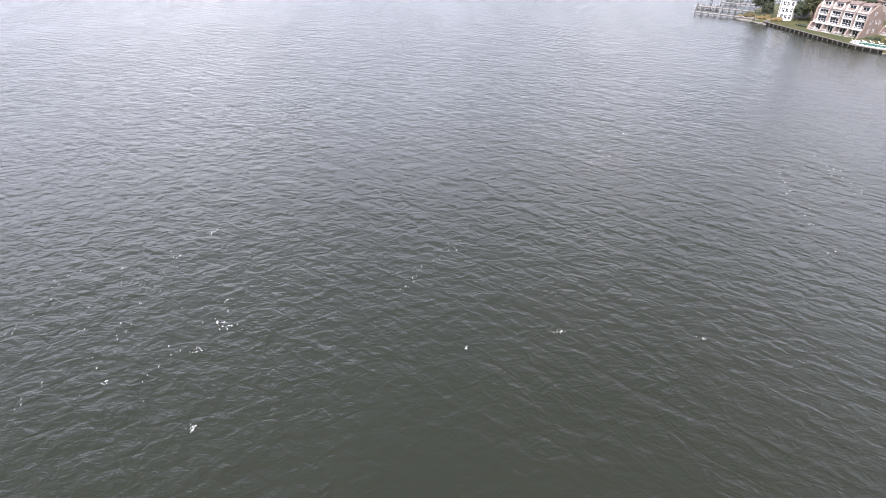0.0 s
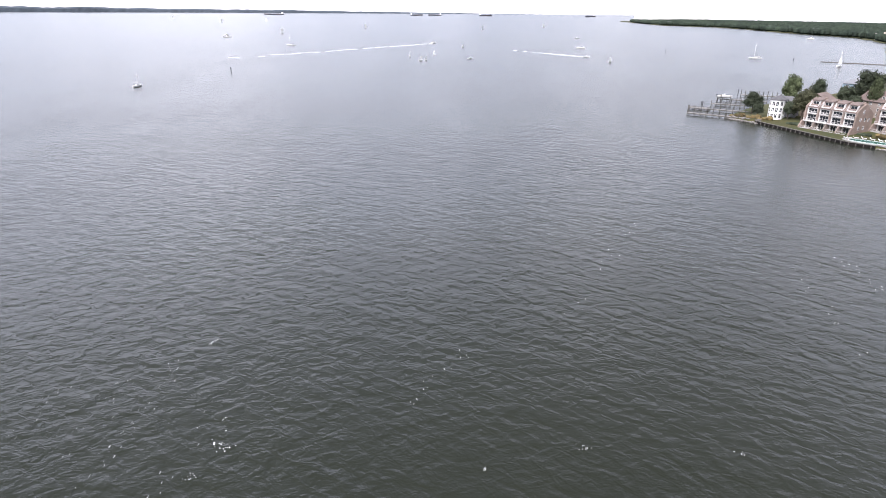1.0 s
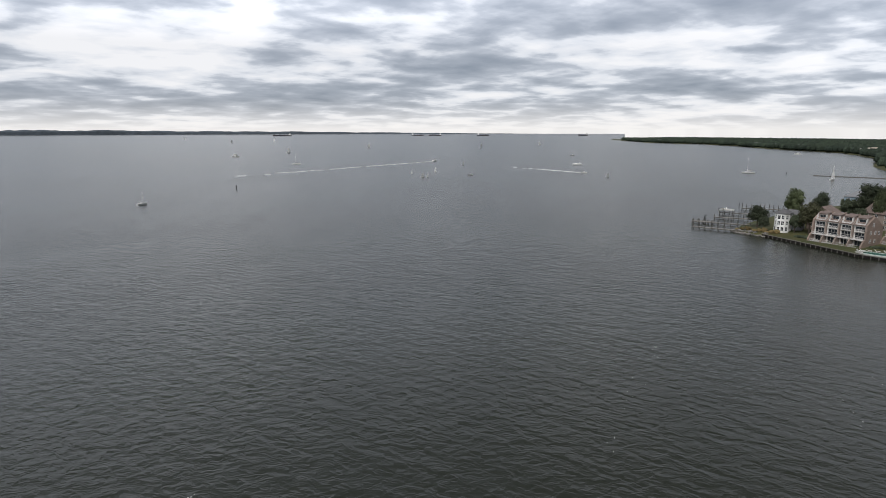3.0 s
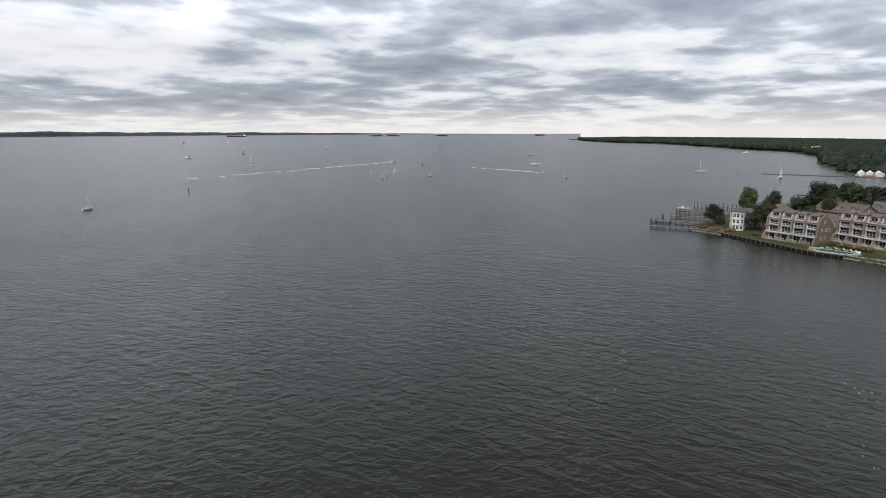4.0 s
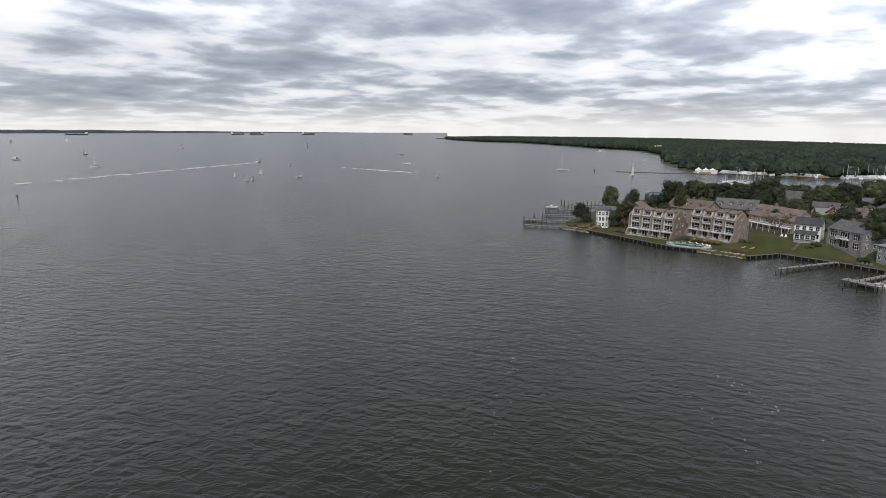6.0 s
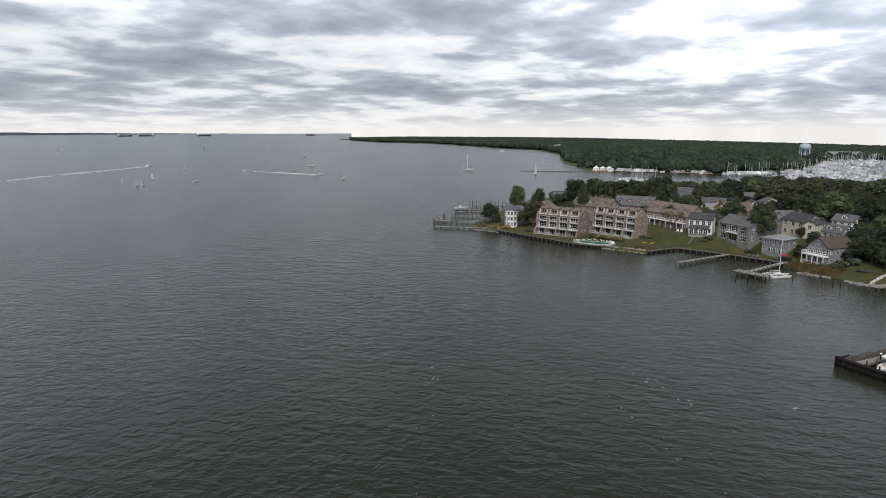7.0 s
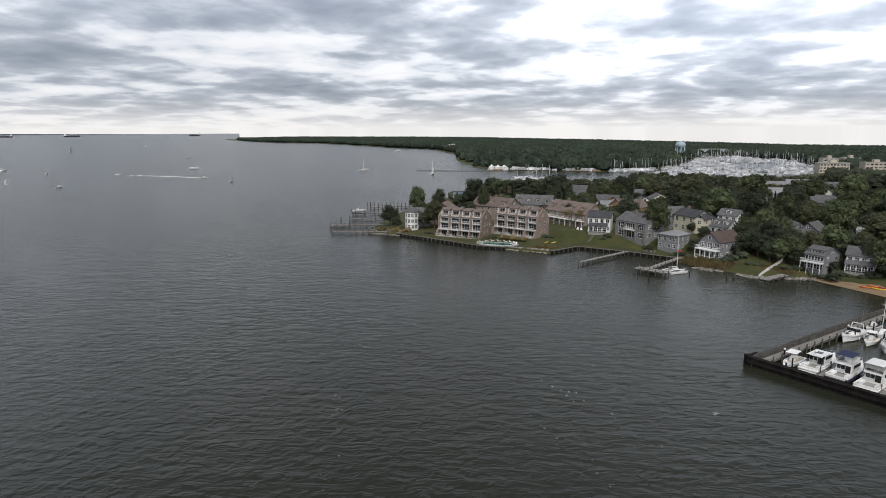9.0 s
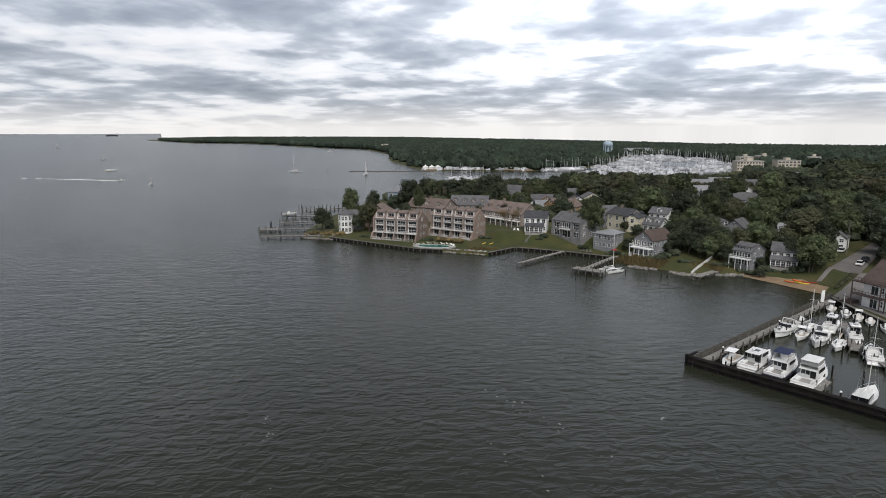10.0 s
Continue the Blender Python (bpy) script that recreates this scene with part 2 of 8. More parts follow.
M = dict(
    water=water_mat(),
    lawn=mat("lawn", (0.03582, 0.04733, 0.01215), (0.06716, 0.06268, 0.02047), rough=0.95, scale=0.12, fine=2.5, var=0.35, bump=0.6, dist=0.08),
    foliage=[
        mat("foliage_a", (0.0774, 0.09288, 0.05848), (0.04988, 0.06278, 0.04128), rough=0.85, scale=0.5, fine=3, var=0.4, rand=0.3, per_island=0.35, spec=0.2),
        mat("foliage_b", (0.1187, 0.1428, 0.07224), (0.07568, 0.0946, 0.0516), rough=0.85, scale=0.5, fine=3, var=0.4, rand=0.3, per_island=0.35, spec=0.2),
        mat("foliage_c", (0.1204, 0.1238, 0.07052), (0.07568, 0.08084, 0.04816), rough=0.85, scale=0.5, fine=3, var=0.4, rand=0.3, per_island=0.35, spec=0.2),
    ],
    canopy=[
        mat("canopy_a", (0.043, 0.05504, 0.03956), (0.1015, 0.117, 0.07224), rough=0.85, scale=0.055, fine=1.5, var=0.35, per_island=0.3, spec=0.2),
        mat("canopy_b", (0.1247, 0.1445, 0.07568), (0.06364, 0.08084, 0.04988), rough=0.85, scale=0.06, fine=1.5, var=0.35, per_island=0.3, spec=0.2),
        mat("canopy_c", (0.1273, 0.1204, 0.07396), (0.06192, 0.07052, 0.04816), rough=0.85, scale=0.05, fine=1.5, var=0.35, per_island=0.3, spec=0.2),
    ],
    conifer=mat("conifer", (0.03096, 0.04816, 0.02408), (0.01892, 0.03096, 0.01548), rough=0.9, scale=0.6, fine=4, var=0.4, rand=0.2, per_island=0.3, spec=0.2),
    woods=mat("woods", (0.03956, 0.05332, 0.03612), (0.0258, 0.03612, 0.02752), rough=0.95, scale=0.02, fine=0.6, var=0.5, bump=1.0, dist=0.8, per_island=0.34, spec=0.1),
    old_timber=mat("old_dock_timber", (0.115, 0.109, 0.096), (0.065, 0.061, 0.055), rough=0.9, scale=0.8, fine=7, var=0.35, bump=0.6, spec=0.2),
    # woods of the far coast, with the blue-grey distance haze put into their colour
    distance=mat("hazed_wooded_coast", (0.10, 0.12, 0.14), (0.075, 0.09, 0.105), rough=0.95, scale=0.004, fine=0.05, var=0.3, bump=0.2, spec=0.1),
    bark=mat("bark", (0.12, 0.095, 0.075), rough=0.95, scale=1.2, fine=9, var=0.4, bump=0.8),
    timber=mat("weathered_timber", (0.165, 0.158, 0.138), (0.088, 0.083, 0.073), rough=0.9, scale=0.8, fine=7, var=0.35, bump=0.6),
    dark_timber=mat("creosoted_timber", (0.020, 0.0175, 0.016), (0.011, 0.010, 0.0095), spec=0.12, rough=0.9, scale=0.7, fine=6, var=0.4, bump=0.7),
    deck=mat("deck_boards", (0.2952, 0.2829, 0.2624), (0.205, 0.1968, 0.182), rough=0.9, scale=0.9, fine=5, var=0.3, lines=0.15, axis="X"),
    tan=mat("tan_siding", (0.2952, 0.2419, 0.2091), (0.246, 0.205, 0.1763), rough=0.8, scale=0.3, lines=0.16, var=0.14, bump=0.3),
    brick=mat("tan_brick", (0.2706, 0.2091, 0.1722), (0.2214, 0.1722, 0.1435), rough=0.85, scale=0.5, fine=9, lines=0.08, var=0.25),
    redbrick=mat("red_brown_brick", (0.20, 0.085, 0.062), (0.15, 0.066, 0.05), rough=0.85, scale=0.5, fine=9, lines=0.08, var=0.25),
    white=mat("white_paint", (0.80, 0.80, 0.78), (0.70, 0.70, 0.68), rough=0.6, scale=0.4, fine=5, var=0.06, lines=0.14, bump=0.2),
    trim=mat("white_trim", (0.80, 0.80, 0.78), (0.70, 0.70, 0.68), rough=0.55, scale=0.6, fine=6, var=0.06, bump=0.1),
    row_trim=mat("weathered_pale_trim", (0.64, 0.625, 0.605), (0.52, 0.505, 0.485), rough=0.65, scale=0.6, fine=6, var=0.12, bump=0.15),
    grey=mat("grey_siding", (0.2214, 0.2255, 0.2378), (0.1804, 0.1845, 0.1968), rough=0.75, scale=0.3, lines=0.15, var=0.12),
    stone=mat("grey_stone", (0.2214, 0.2173, 0.2132), (0.1558, 0.1533, 0.1509), rough=0.9, scale=1.2, fine=4, var=0.35, bump=0.8, dist=0.1, per_island=0.3),
    rock=mat("shore_rock", (0.27, 0.255, 0.235), (0.15, 0.142, 0.13), rough=0.9, scale=1.2, fine=4, var=0.35, bump=0.8, dist=0.1, per_island=0.35),
    cream=mat("cream_siding", (0.64, 0.60, 0.46), (0.56, 0.52, 0.41), rough=0.75, scale=0.3, lines=0.15, var=0.1),
    ochre=mat("ochre_siding", (0.30, 0.18, 0.085), (0.24, 0.145, 0.07), rough=0.8, scale=0.3, lines=0.15, var=0.15),
    bluehouse=mat("pale_blue_siding", (0.30, 0.39, 0.45), (0.25, 0.33, 0.39), rough=0.75, scale=0.3, lines=0.15, var=0.1),
    shingle_brown=mat("weathered_cedar_shingle", (0.1886, 0.146, 0.1271), (0.1435, 0.1132, 0.1), rough=0.95, scale=0.5, fine=5, lines=0.2, var=0.3, axis="Y"),
    shingle_grey=mat("grey_shingle", (0.1353, 0.1353, 0.1394), (0.0984, 0.0984, 0.1025), rough=0.95, scale=0.5, fine=5, lines=0.2, var=0.28, axis="Y"),
    shingle_dark=mat("charcoal_shingle", (0.0697, 0.07216, 0.0779), (0.0492, 0.05084, 0.05494), rough=0.95, scale=0.5, fine=5, lines=0.2, var=0.28, axis="Y"),
    shingle_red=mat("red_brown_shingle", (0.105, 0.078, 0.068), (0.08, 0.06, 0.053), rough=0.95, scale=0.5, fine=5, lines=0.2, var=0.28, axis="Y"),
    roof_pale=mat("pale_metal_roof", (0.246, 0.2542, 0.2624), (0.205, 0.2132, 0.2214), rough=0.55, scale=0.3, lines=0.4, var=0.08, axis="X"),
    glass=glass_mat("window_glass"),
    gel=mat("white_gelcoat", (0.84, 0.84, 0.82), (0.76, 0.76, 0.74), rough=0.25, scale=0.5, fine=3, var=0.05, bump=0.05, spec=0.6),
    moored=mat("mixed_boat_paint", (0.60, 0.61, 0.62), (0.42, 0.43, 0.45), rough=0.35, scale=0.05, fine=1.5, var=0.3, bump=0.05, per_island=0.45),
    mast=mat("grey_mast_paint", (0.52, 0.53, 0.54), (0.36, 0.37, 0.38), rough=0.5, scale=0.05, fine=2, var=0.2, bump=0.05, per_island=0.4),
    dark_glass=glass_mat("tinted_glass", (0.015, 0.016, 0.018)),
    clear=mat("clear_vinyl", (0.42, 0.42, 0.40), (0.30, 0.30, 0.29), rough=0.2, scale=1.5, var=0.1, bump=0.05, spec=0.6),
    navy=mat("navy_canvas", (0.025, 0.035, 0.085), rough=0.85, scale=2, var=0.2),
    tancanvas=mat("tan_canvas", (0.50, 0.44, 0.36), rough=0.85, scale=2, var=0.15),
    black=mat("black_rubber", (0.02, 0.02, 0.022), rough=0.6, scale=2, var=0.2),
    metal=mat("anodised_aluminium", (0.62, 0.63, 0.64), rough=0.35, metal=0.9, scale=2, var=0.1),
    sail=mat("sailcloth", (0.80, 0.80, 0.78), rough=0.7, scale=0.3, var=0.05),
    steel_dark=mat("dark_hull_paint", (0.035, 0.042, 0.06), (0.06, 0.045, 0.045), rough=0.6, scale=0.03, fine=0.3, var=0.25),
    asphalt=mat("asphalt", (0.1804, 0.1681, 0.1599), (0.1394, 0.1312, 0.1246), rough=0.95, scale=0.15, fine=5, var=0.25),
    concrete=mat("concrete", (0.328, 0.3198, 0.3034), (0.2542, 0.246, 0.2337), rough=0.9, scale=0.4, fine=5, var=0.2),
    sand=mat("beach_sand", (0.2706, 0.1927, 0.1189), (0.205, 0.1476, 0.0902), rough=0.95, scale=0.4, fine=5, var=0.25, bump=0.5, dist=0.05),
    reeds=mat("dry_reeds", (0.1482, 0.1092, 0.04524), (0.0975, 0.07644, 0.03276), rough=0.95, scale=0.4, fine=3, var=0.4, per_island=0.35),
    pool=mat("pool_water", (0.018, 0.15, 0.11), (0.014, 0.12, 0.095), spec=0.15, rough=0.25, scale=0.5, fine=2, var=0.12, bump=0.15),
    tower=mat("pale_blue_steel", (0.42, 0.52, 0.58), (0.37, 0.46, 0.52), rough=0.5, scale=0.1, var=0.06),
    foam=mat("sea_foam", (0.72, 0.73, 0.71), (0.52, 0.53, 0.51), rough=0.9, scale=2, fine=8, var=0.2),
    orange=mat("orange_plastic", (0.70, 0.16, 0.03), rough=0.45, scale=2, var=0.1),
    yellow=mat("yellow_plastic", (0.70, 0.52, 0.06), rough=0.45, scale=2, var=0.1),
    red=mat("red_canvas", (0.35, 0.03, 0.03), rough=0.8, scale=2, var=0.15),
    hotel=mat("buff_concrete", (0.496, 0.44, 0.36), (0.424, 0.376, 0.312), rough=0.85, scale=0.1, fine=2, var=0.12),
)


for leaf_material in (*M["foliage"], *M["canopy"], M["conifer"]):
    leafy(leaf_material)


# ---- mesh helpers ----
def box(bm, x0, x1, y0, y1, z0, z1, rot=None):
    vs = [bm.verts.new(v) for v in ((x0, y0, z0), (x1, y0, z0), (x1, y1, z0), (x0, y1, z0), (x0, y0, z1), (x1, y0, z1), (x1, y1, z1), (x0, y1, z1))]
    if rot is not None:
        for v in vs:
            v.co = rot @ v.co
    for f in ((3, 2, 1, 0), (4, 5, 6, 7), (0, 1, 5, 4), (1, 2, 6, 5), (2, 3, 7, 6), (3, 0, 4, 7)):
        bm.faces.new([vs[i] for i in f])
    return vs


def solid(bm, a, b):
    """Two outlines with equally many points, joined and closed into one solid."""
    va, vb = [bm.verts.new(p) for p in a], [bm.verts.new(p) for p in b]
    n = len(va)
    bm.faces.new(va[::-1])
    bm.faces.new(vb)
    for i in range(n):
        bm.faces.new((va[i], va[(i + 1) % n], vb[(i + 1) % n], vb[i]))


def tube(bm, p, q, r0, r1=None, n=8):
    p, q = Vector(p), Vector(q)
    d = (q - p).normalized()
    s = d.orthogonal().normalized()
    t = d.cross(s)
    r1 = r0 if r1 is None else r1
    ring = [(math.cos(2 * math.pi * i / n), math.sin(2 * math.pi * i / n)) for i in range(n)]
    solid(bm, [p + (s * c + t * k) * r0 for c, k in ring], [q + (s * c + t * k) * r1 for c, k in ring])


def loft(bm, rings, caps=True):
    rows = [[bm.verts.new(p) for p in ring] for ring in rings]
    n = len(rows[0])
    for a, b in zip(rows, rows[1:]):
        for i in range(n):
            bm.faces.new((a[i], a[(i + 1) % n], b[(i + 1) % n], b[i]))
    if caps:
        bm.faces.new(rows[0][::-1])
        bm.faces.new(rows[-1])


def finish(name, bm, material, smooth=False):
    me = bpy.data.meshes.new(name)
    bmesh.ops.recalc_face_normals(bm, faces=bm.faces)
    if smooth:
        for f in bm.faces:
            f.smooth = True
    bm.to_mesh(me)
    bm.free()
    for mm in material if isinstance(material, (list, tuple)) else [material]:
        me.materials.append(mm)
    return me


def part(name, bm, material, parent, label="", smooth=False):
    me = bm if isinstance(bm, bpy.types.Mesh) else finish(name, bm, material, smooth)
    ob = new(name, me)
    ob.parent = parent
    if label:
        tagged(ob, label)
    return ob


def thing(name, label, category, m=None, group="", kind=""):
    ob = new(name)
    ob.empty_display_size = 0.5
    tagged(ob, label, category, group, kind)
    if m is not None:
        ob.matrix_basis = m
    return ob


def single(name, bm, material, label, category="", group="", kind="", m=None, smooth=False):
    ob = new(name, bm if isinstance(bm, bpy.types.Mesh) else finish(name, bm, material, smooth))
    if m is not None:
        ob.matrix_basis = m
    return tagged(ob, label, category, group, kind)


def mesh_np(name, verts, faces, material):
    me = bpy.data.meshes.new(name)
    me.from_pydata(verts, [], faces)
    me.update()
    me.materials.append(material)
    return me


# ---- ground, shore and water ----
# the shore, from the point round the bay, by the harbour and out to the far headland
SHORE_WALL = [(130, 251), (136.5, 239), (146.2, 197.5), (151.6, 190)]
SHORE_BANK = [(159, 175)]
SHORE_WALL2 = [(173.5, 175), (180.2, 158.5), (184.8, 141)]
SHORE_NATURAL = [(179, 131.5), (181, 122), (181, 113), (187, 107.4), (192.4, 102), (192.0, 96), (190.7, 90.8), (188.4, 83), (186, 78.6)]
SHORE_QUAY = [(180, 74.6), (173.6, 68.5), (166, 60), (150, 20), (145, -300)]
SHORE_BACK = [(1500, -300), (1560, 500), (1700, 1300), (2000, 2700), (790, 2650), (728, 1950), (806, 1760), (800, 1580), (756, 1270), (760, 1100), (660, 880), (515, 690), (455, 580), (425, 520), (440, 490), (500, 428), (560, 412), (660, 440), (830, 525), (890, 500), (850, 410), (760, 335), (640, 285), (545, 282), (470, 300), (400, 362), (340, 380), (290, 362), (235, 338), (195, 315), (160, 287), (139, 266)]
SHORE = SHORE_WALL + SHORE_BANK + SHORE_WALL2 + SHORE_NATURAL + SHORE_QUAY + SHORE_BACK
SOFT_FROM, SOFT_TO = len(SHORE_WALL + SHORE_BANK + SHORE_WALL2) - 1, len(SHORE_WALL + SHORE_BANK + SHORE_WALL2 + SHORE_NATURAL) - 1


def shore_distance(px, py):
    """Distance to the shore, positive on land; whether the nearest edge is soft; the nearest place."""
    px, py = np.asarray(px, float), np.asarray(py, float)
    best = np.full(px.shape, 1e12)
    soft, nx, ny = np.zeros(px.shape, bool), px.copy(), py.copy()
    inside = np.zeros(px.shape, bool)
    n = len(SHORE)
    for i in range(n):
        (ax, ay), (bx, by) = SHORE[i], SHORE[(i + 1) % n]
        ex, ey = bx - ax, by - ay
        t = np.clip(((px - ax) * ex + (py - ay) * ey) / (ex * ex + ey * ey), 0, 1)
        qx, qy = ax + t * ex, ay + t * ey
        d = (px - qx) ** 2 + (py - qy) ** 2
        near = d < best
        best = np.where(near, d, best)
        soft = np.where(near, SOFT_FROM <= i < SOFT_TO or i > SOFT_TO + 4, soft)
        nx, ny = np.where(near, qx, nx), np.where(near, qy, ny)
        if ay != by:
            inside ^= ((ay > py) != (by > py)) & (px < (bx - ax) * (py - ay) / (by - ay) + ax)
    return np.where(inside, 1, -1) * np.sqrt(best), soft, nx, ny


def smooth01(t):
    t = np.clip(t, 0, 1)
    return t * t * (3 - 2 * t)


def land_height(px, py, d, soft):
    px, py = np.asarray(px, float), np.asarray(py, float)
    crest = 183 + 14 * smooth01((px - 172) / 8)
    bank = smooth01((crest - py) / 8) * smooth01((py - 128) / 8)        # steep lawn below the hilltop houses
    gentle = 1 - smooth01((crest - py) / 8)
    rise = 3.6 * bank + 0.9 * gentle + 2.2 * (1 - bank - gentle)
    run = 10 * bank + 20 * gentle + 16 * (1 - bank - gentle)
    inland = 0.98 + rise * smooth01((d - 4) / run) + 3.0 * smooth01((d - 45) / 140)
    far = smooth01((np.hypot(px, py) - 420) / 500)
    inland = inland * (1 - far) + far * (1.0 + 4.0 * smooth01(d / 200))
    lot = smooth01((84 - py) / 6) * smooth01((260 - px) / 30)
    inland = inland * (1 - lot) + lot * (1.25 + 1.8 * smooth01((px - 185) / 60))
    beach = np.where(soft, smooth01((d + 1.0) / 7.0), 1.0)
    land = np.where(soft, -0.35 + (inland + 0.35) * beach, inland)
    return np.where(d >= 0, land, np.where(soft, np.maximum(-1.5, -0.27 + d * 0.2), -1.5))


def ground_z(px, py):
    d, soft, _, _ = shore_distance([px], [py])
    return float(land_height([px], [py], d, soft)[0])


def axis_steps(cuts):
    out = []
    for a, b, s in cuts:
        out += list(np.arange(a, b, s))
    return np.array(out + [cuts[-1][1]])


def far_edge(az):
    """How far the land goes at an azimuth in degrees; its wooded ridge is the skyline there."""
    return np.interp(az, [12, 18, 26, 38, 46, 56, 66, 90], [2750, 2500, 2300, 2050, 1700, 1400, 1180, 1120])


def past_ridge(x, y):
    az = np.degrees(np.arctan2(np.asarray(x, float) - EYE_END[0], np.asarray(y, float) - EYE_END[1]))
    return (az > 17.0) & (az < 112) & (np.hypot(x, y) > far_edge(az) + 160)


EYE_END = (6.2, 32.3, 43.8)


def build_ground():
    xs = axis_steps([(-4900, -900, 800), (-900, 60, 160), (60, 120, 10), (120, 215, 1.0), (215, 300, 4), (300, 700, 12), (700, 1700, 40), (1700, 4900, 400)])
    ys = axis_steps([(-4900, -300, 700), (-300, 20, 40), (20, 64, 4), (64, 262, 1.0), (262, 340, 4), (340, 720, 12), (720, 2800, 40), (2800, 4900, 300)])
    gx, gy = np.meshgrid(xs, ys)
    d, soft, nx, ny = shore_distance(gx, gy)
    snap = (np.abs(d) < 0.62) & (gx > 118) & (gx < 216) & (gy > 62) & (gy < 264)
    gx2, gy2 = np.where(snap, nx, gx), np.where(snap, ny, gy)
    d = np.where(snap, 0.01, d)
    z = land_height(gx2, gy2, d, soft)
    ny_, nx_ = gx.shape
    verts = np.stack([gx2, gy2, z], -1).reshape(-1, 3)
    idx = np.arange(ny_ * nx_).reshape(ny_, nx_)
    faces = np.stack([idx[:-1, :-1], idx[:-1, 1:], idx[1:, 1:], idx[1:, :-1]], -1).reshape(-1, 4)
    gone = past_ridge(gx2, gy2)
    gone = (gone[:-1, :-1] & gone[:-1, 1:] & gone[1:, 1:] & gone[1:, :-1]).reshape(-1)
    faces = faces[~gone]
    me = mesh_np("ground", verts.tolist(), faces.tolist(), M["lawn"])
    for f in me.polygons:
        f.use_smooth = True
    tagged(new("ground", me), "grassy shore land sloping down under the bay", "ground", kind="structure")


build_ground()


def build_water():
    bm = bmesh.new()
    rings = [0, 150, 600, 1200, 1400, 1600, 1900, 2200, 2500, 2700, 2900, 4250, 4885, 4990]
    rows = [[bm.verts.new((r * math.cos(a), 15 + r * math.sin(a), 8.0 if r > 4800 else 0.0)) for a in (2 * math.pi * i / 256 for i in range(256))] if r else [bm.verts.new((0, 15, 0))] for r in rings]
    for i in range(256):
        bm.faces.new((rows[0][0], rows[1][i], rows[1][(i + 1) % 256]))
    for a, b in zip(rows[1:], rows[2:]):
        for i in range(256):
            quad = (a[i], b[i], b[(i + 1) % 256], a[(i + 1) % 256])
            if not all(past_ridge(v.co.x, v.co.y) for v in quad):
                bm.faces.new(quad)
    single("water", bm, M["water"], "grey-green choppy bay water under a cloudy sky", "water", kind="structure")


build_water()


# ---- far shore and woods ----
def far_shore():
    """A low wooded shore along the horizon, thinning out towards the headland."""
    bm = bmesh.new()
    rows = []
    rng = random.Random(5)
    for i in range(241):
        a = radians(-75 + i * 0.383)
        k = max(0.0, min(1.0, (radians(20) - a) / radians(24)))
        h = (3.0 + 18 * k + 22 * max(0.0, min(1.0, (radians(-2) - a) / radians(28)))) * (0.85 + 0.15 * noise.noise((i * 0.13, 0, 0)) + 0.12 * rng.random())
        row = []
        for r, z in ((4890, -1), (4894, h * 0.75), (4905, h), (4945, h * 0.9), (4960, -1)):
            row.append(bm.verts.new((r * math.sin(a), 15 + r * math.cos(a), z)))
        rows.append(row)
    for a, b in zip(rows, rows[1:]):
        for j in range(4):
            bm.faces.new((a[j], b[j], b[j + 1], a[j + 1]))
    single("far_shore", bm, M["distance"], "low wooded far shore on the horizon, tinted pale for haze", "far shore", kind="structure")


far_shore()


def clump_shapes(n, seed, flat=0.75, cuts=2, lumpy=1.0):
    """Lumpy low crowns, each as unit vertices and faces."""
    out = []
    for k in range(n):
        bm = bmesh.new()
        bmesh.ops.create_icosphere(bm, subdivisions=cuts, radius=1)
        for v in bm.verts:
            p = v.co * 1.7 + Vector((seed + k * 7.1, k * 3.3, 0))
            v.co *= 1 + lumpy * (0.5 * noise.noise(p) + 0.28 * noise.noise(p * 2.7))
            v.co.z *= flat
        bm.verts.index_update()
        out.append((np.array([v.co[:] for v in bm.verts]), np.array([[v.index for v in f.verts] for f in bm.faces])))
        bm.free()
    return out


CLUMPS = clump_shapes(10, 2.0)
SMALL_CLUMPS = clump_shapes(10, 5.0, cuts=1, lumpy=0.4)


def scatter_clumps(name, spots, material, label, category, shapes=CLUMPS):
    """spots: rows of x, y, z, width, height."""
    vs, fs, base = [], [], 0
    rng = np.random.RandomState(7)
    for x, y, z, w, h in spots:
        v, f = shapes[rng.randint(len(shapes))]
        a = rng.rand() * 6.28
        c, s = math.cos(a), math.sin(a)
        q = np.stack([(v[:, 0] * c - v[:, 1] * s) * w / 2 + x, (v[:, 0] * s + v[:, 1] * c) * w / 2 + y, v[:, 2] * h / 1.5 + z + h * 0.5], -1)
        vs.append(q)
        fs.append(f + base)
        base += len(v)
    me = mesh_np(name, np.concatenate(vs).tolist(), np.concatenate(fs).tolist(), material)
    return tagged(new(name, me), label, category, kind="stuff")


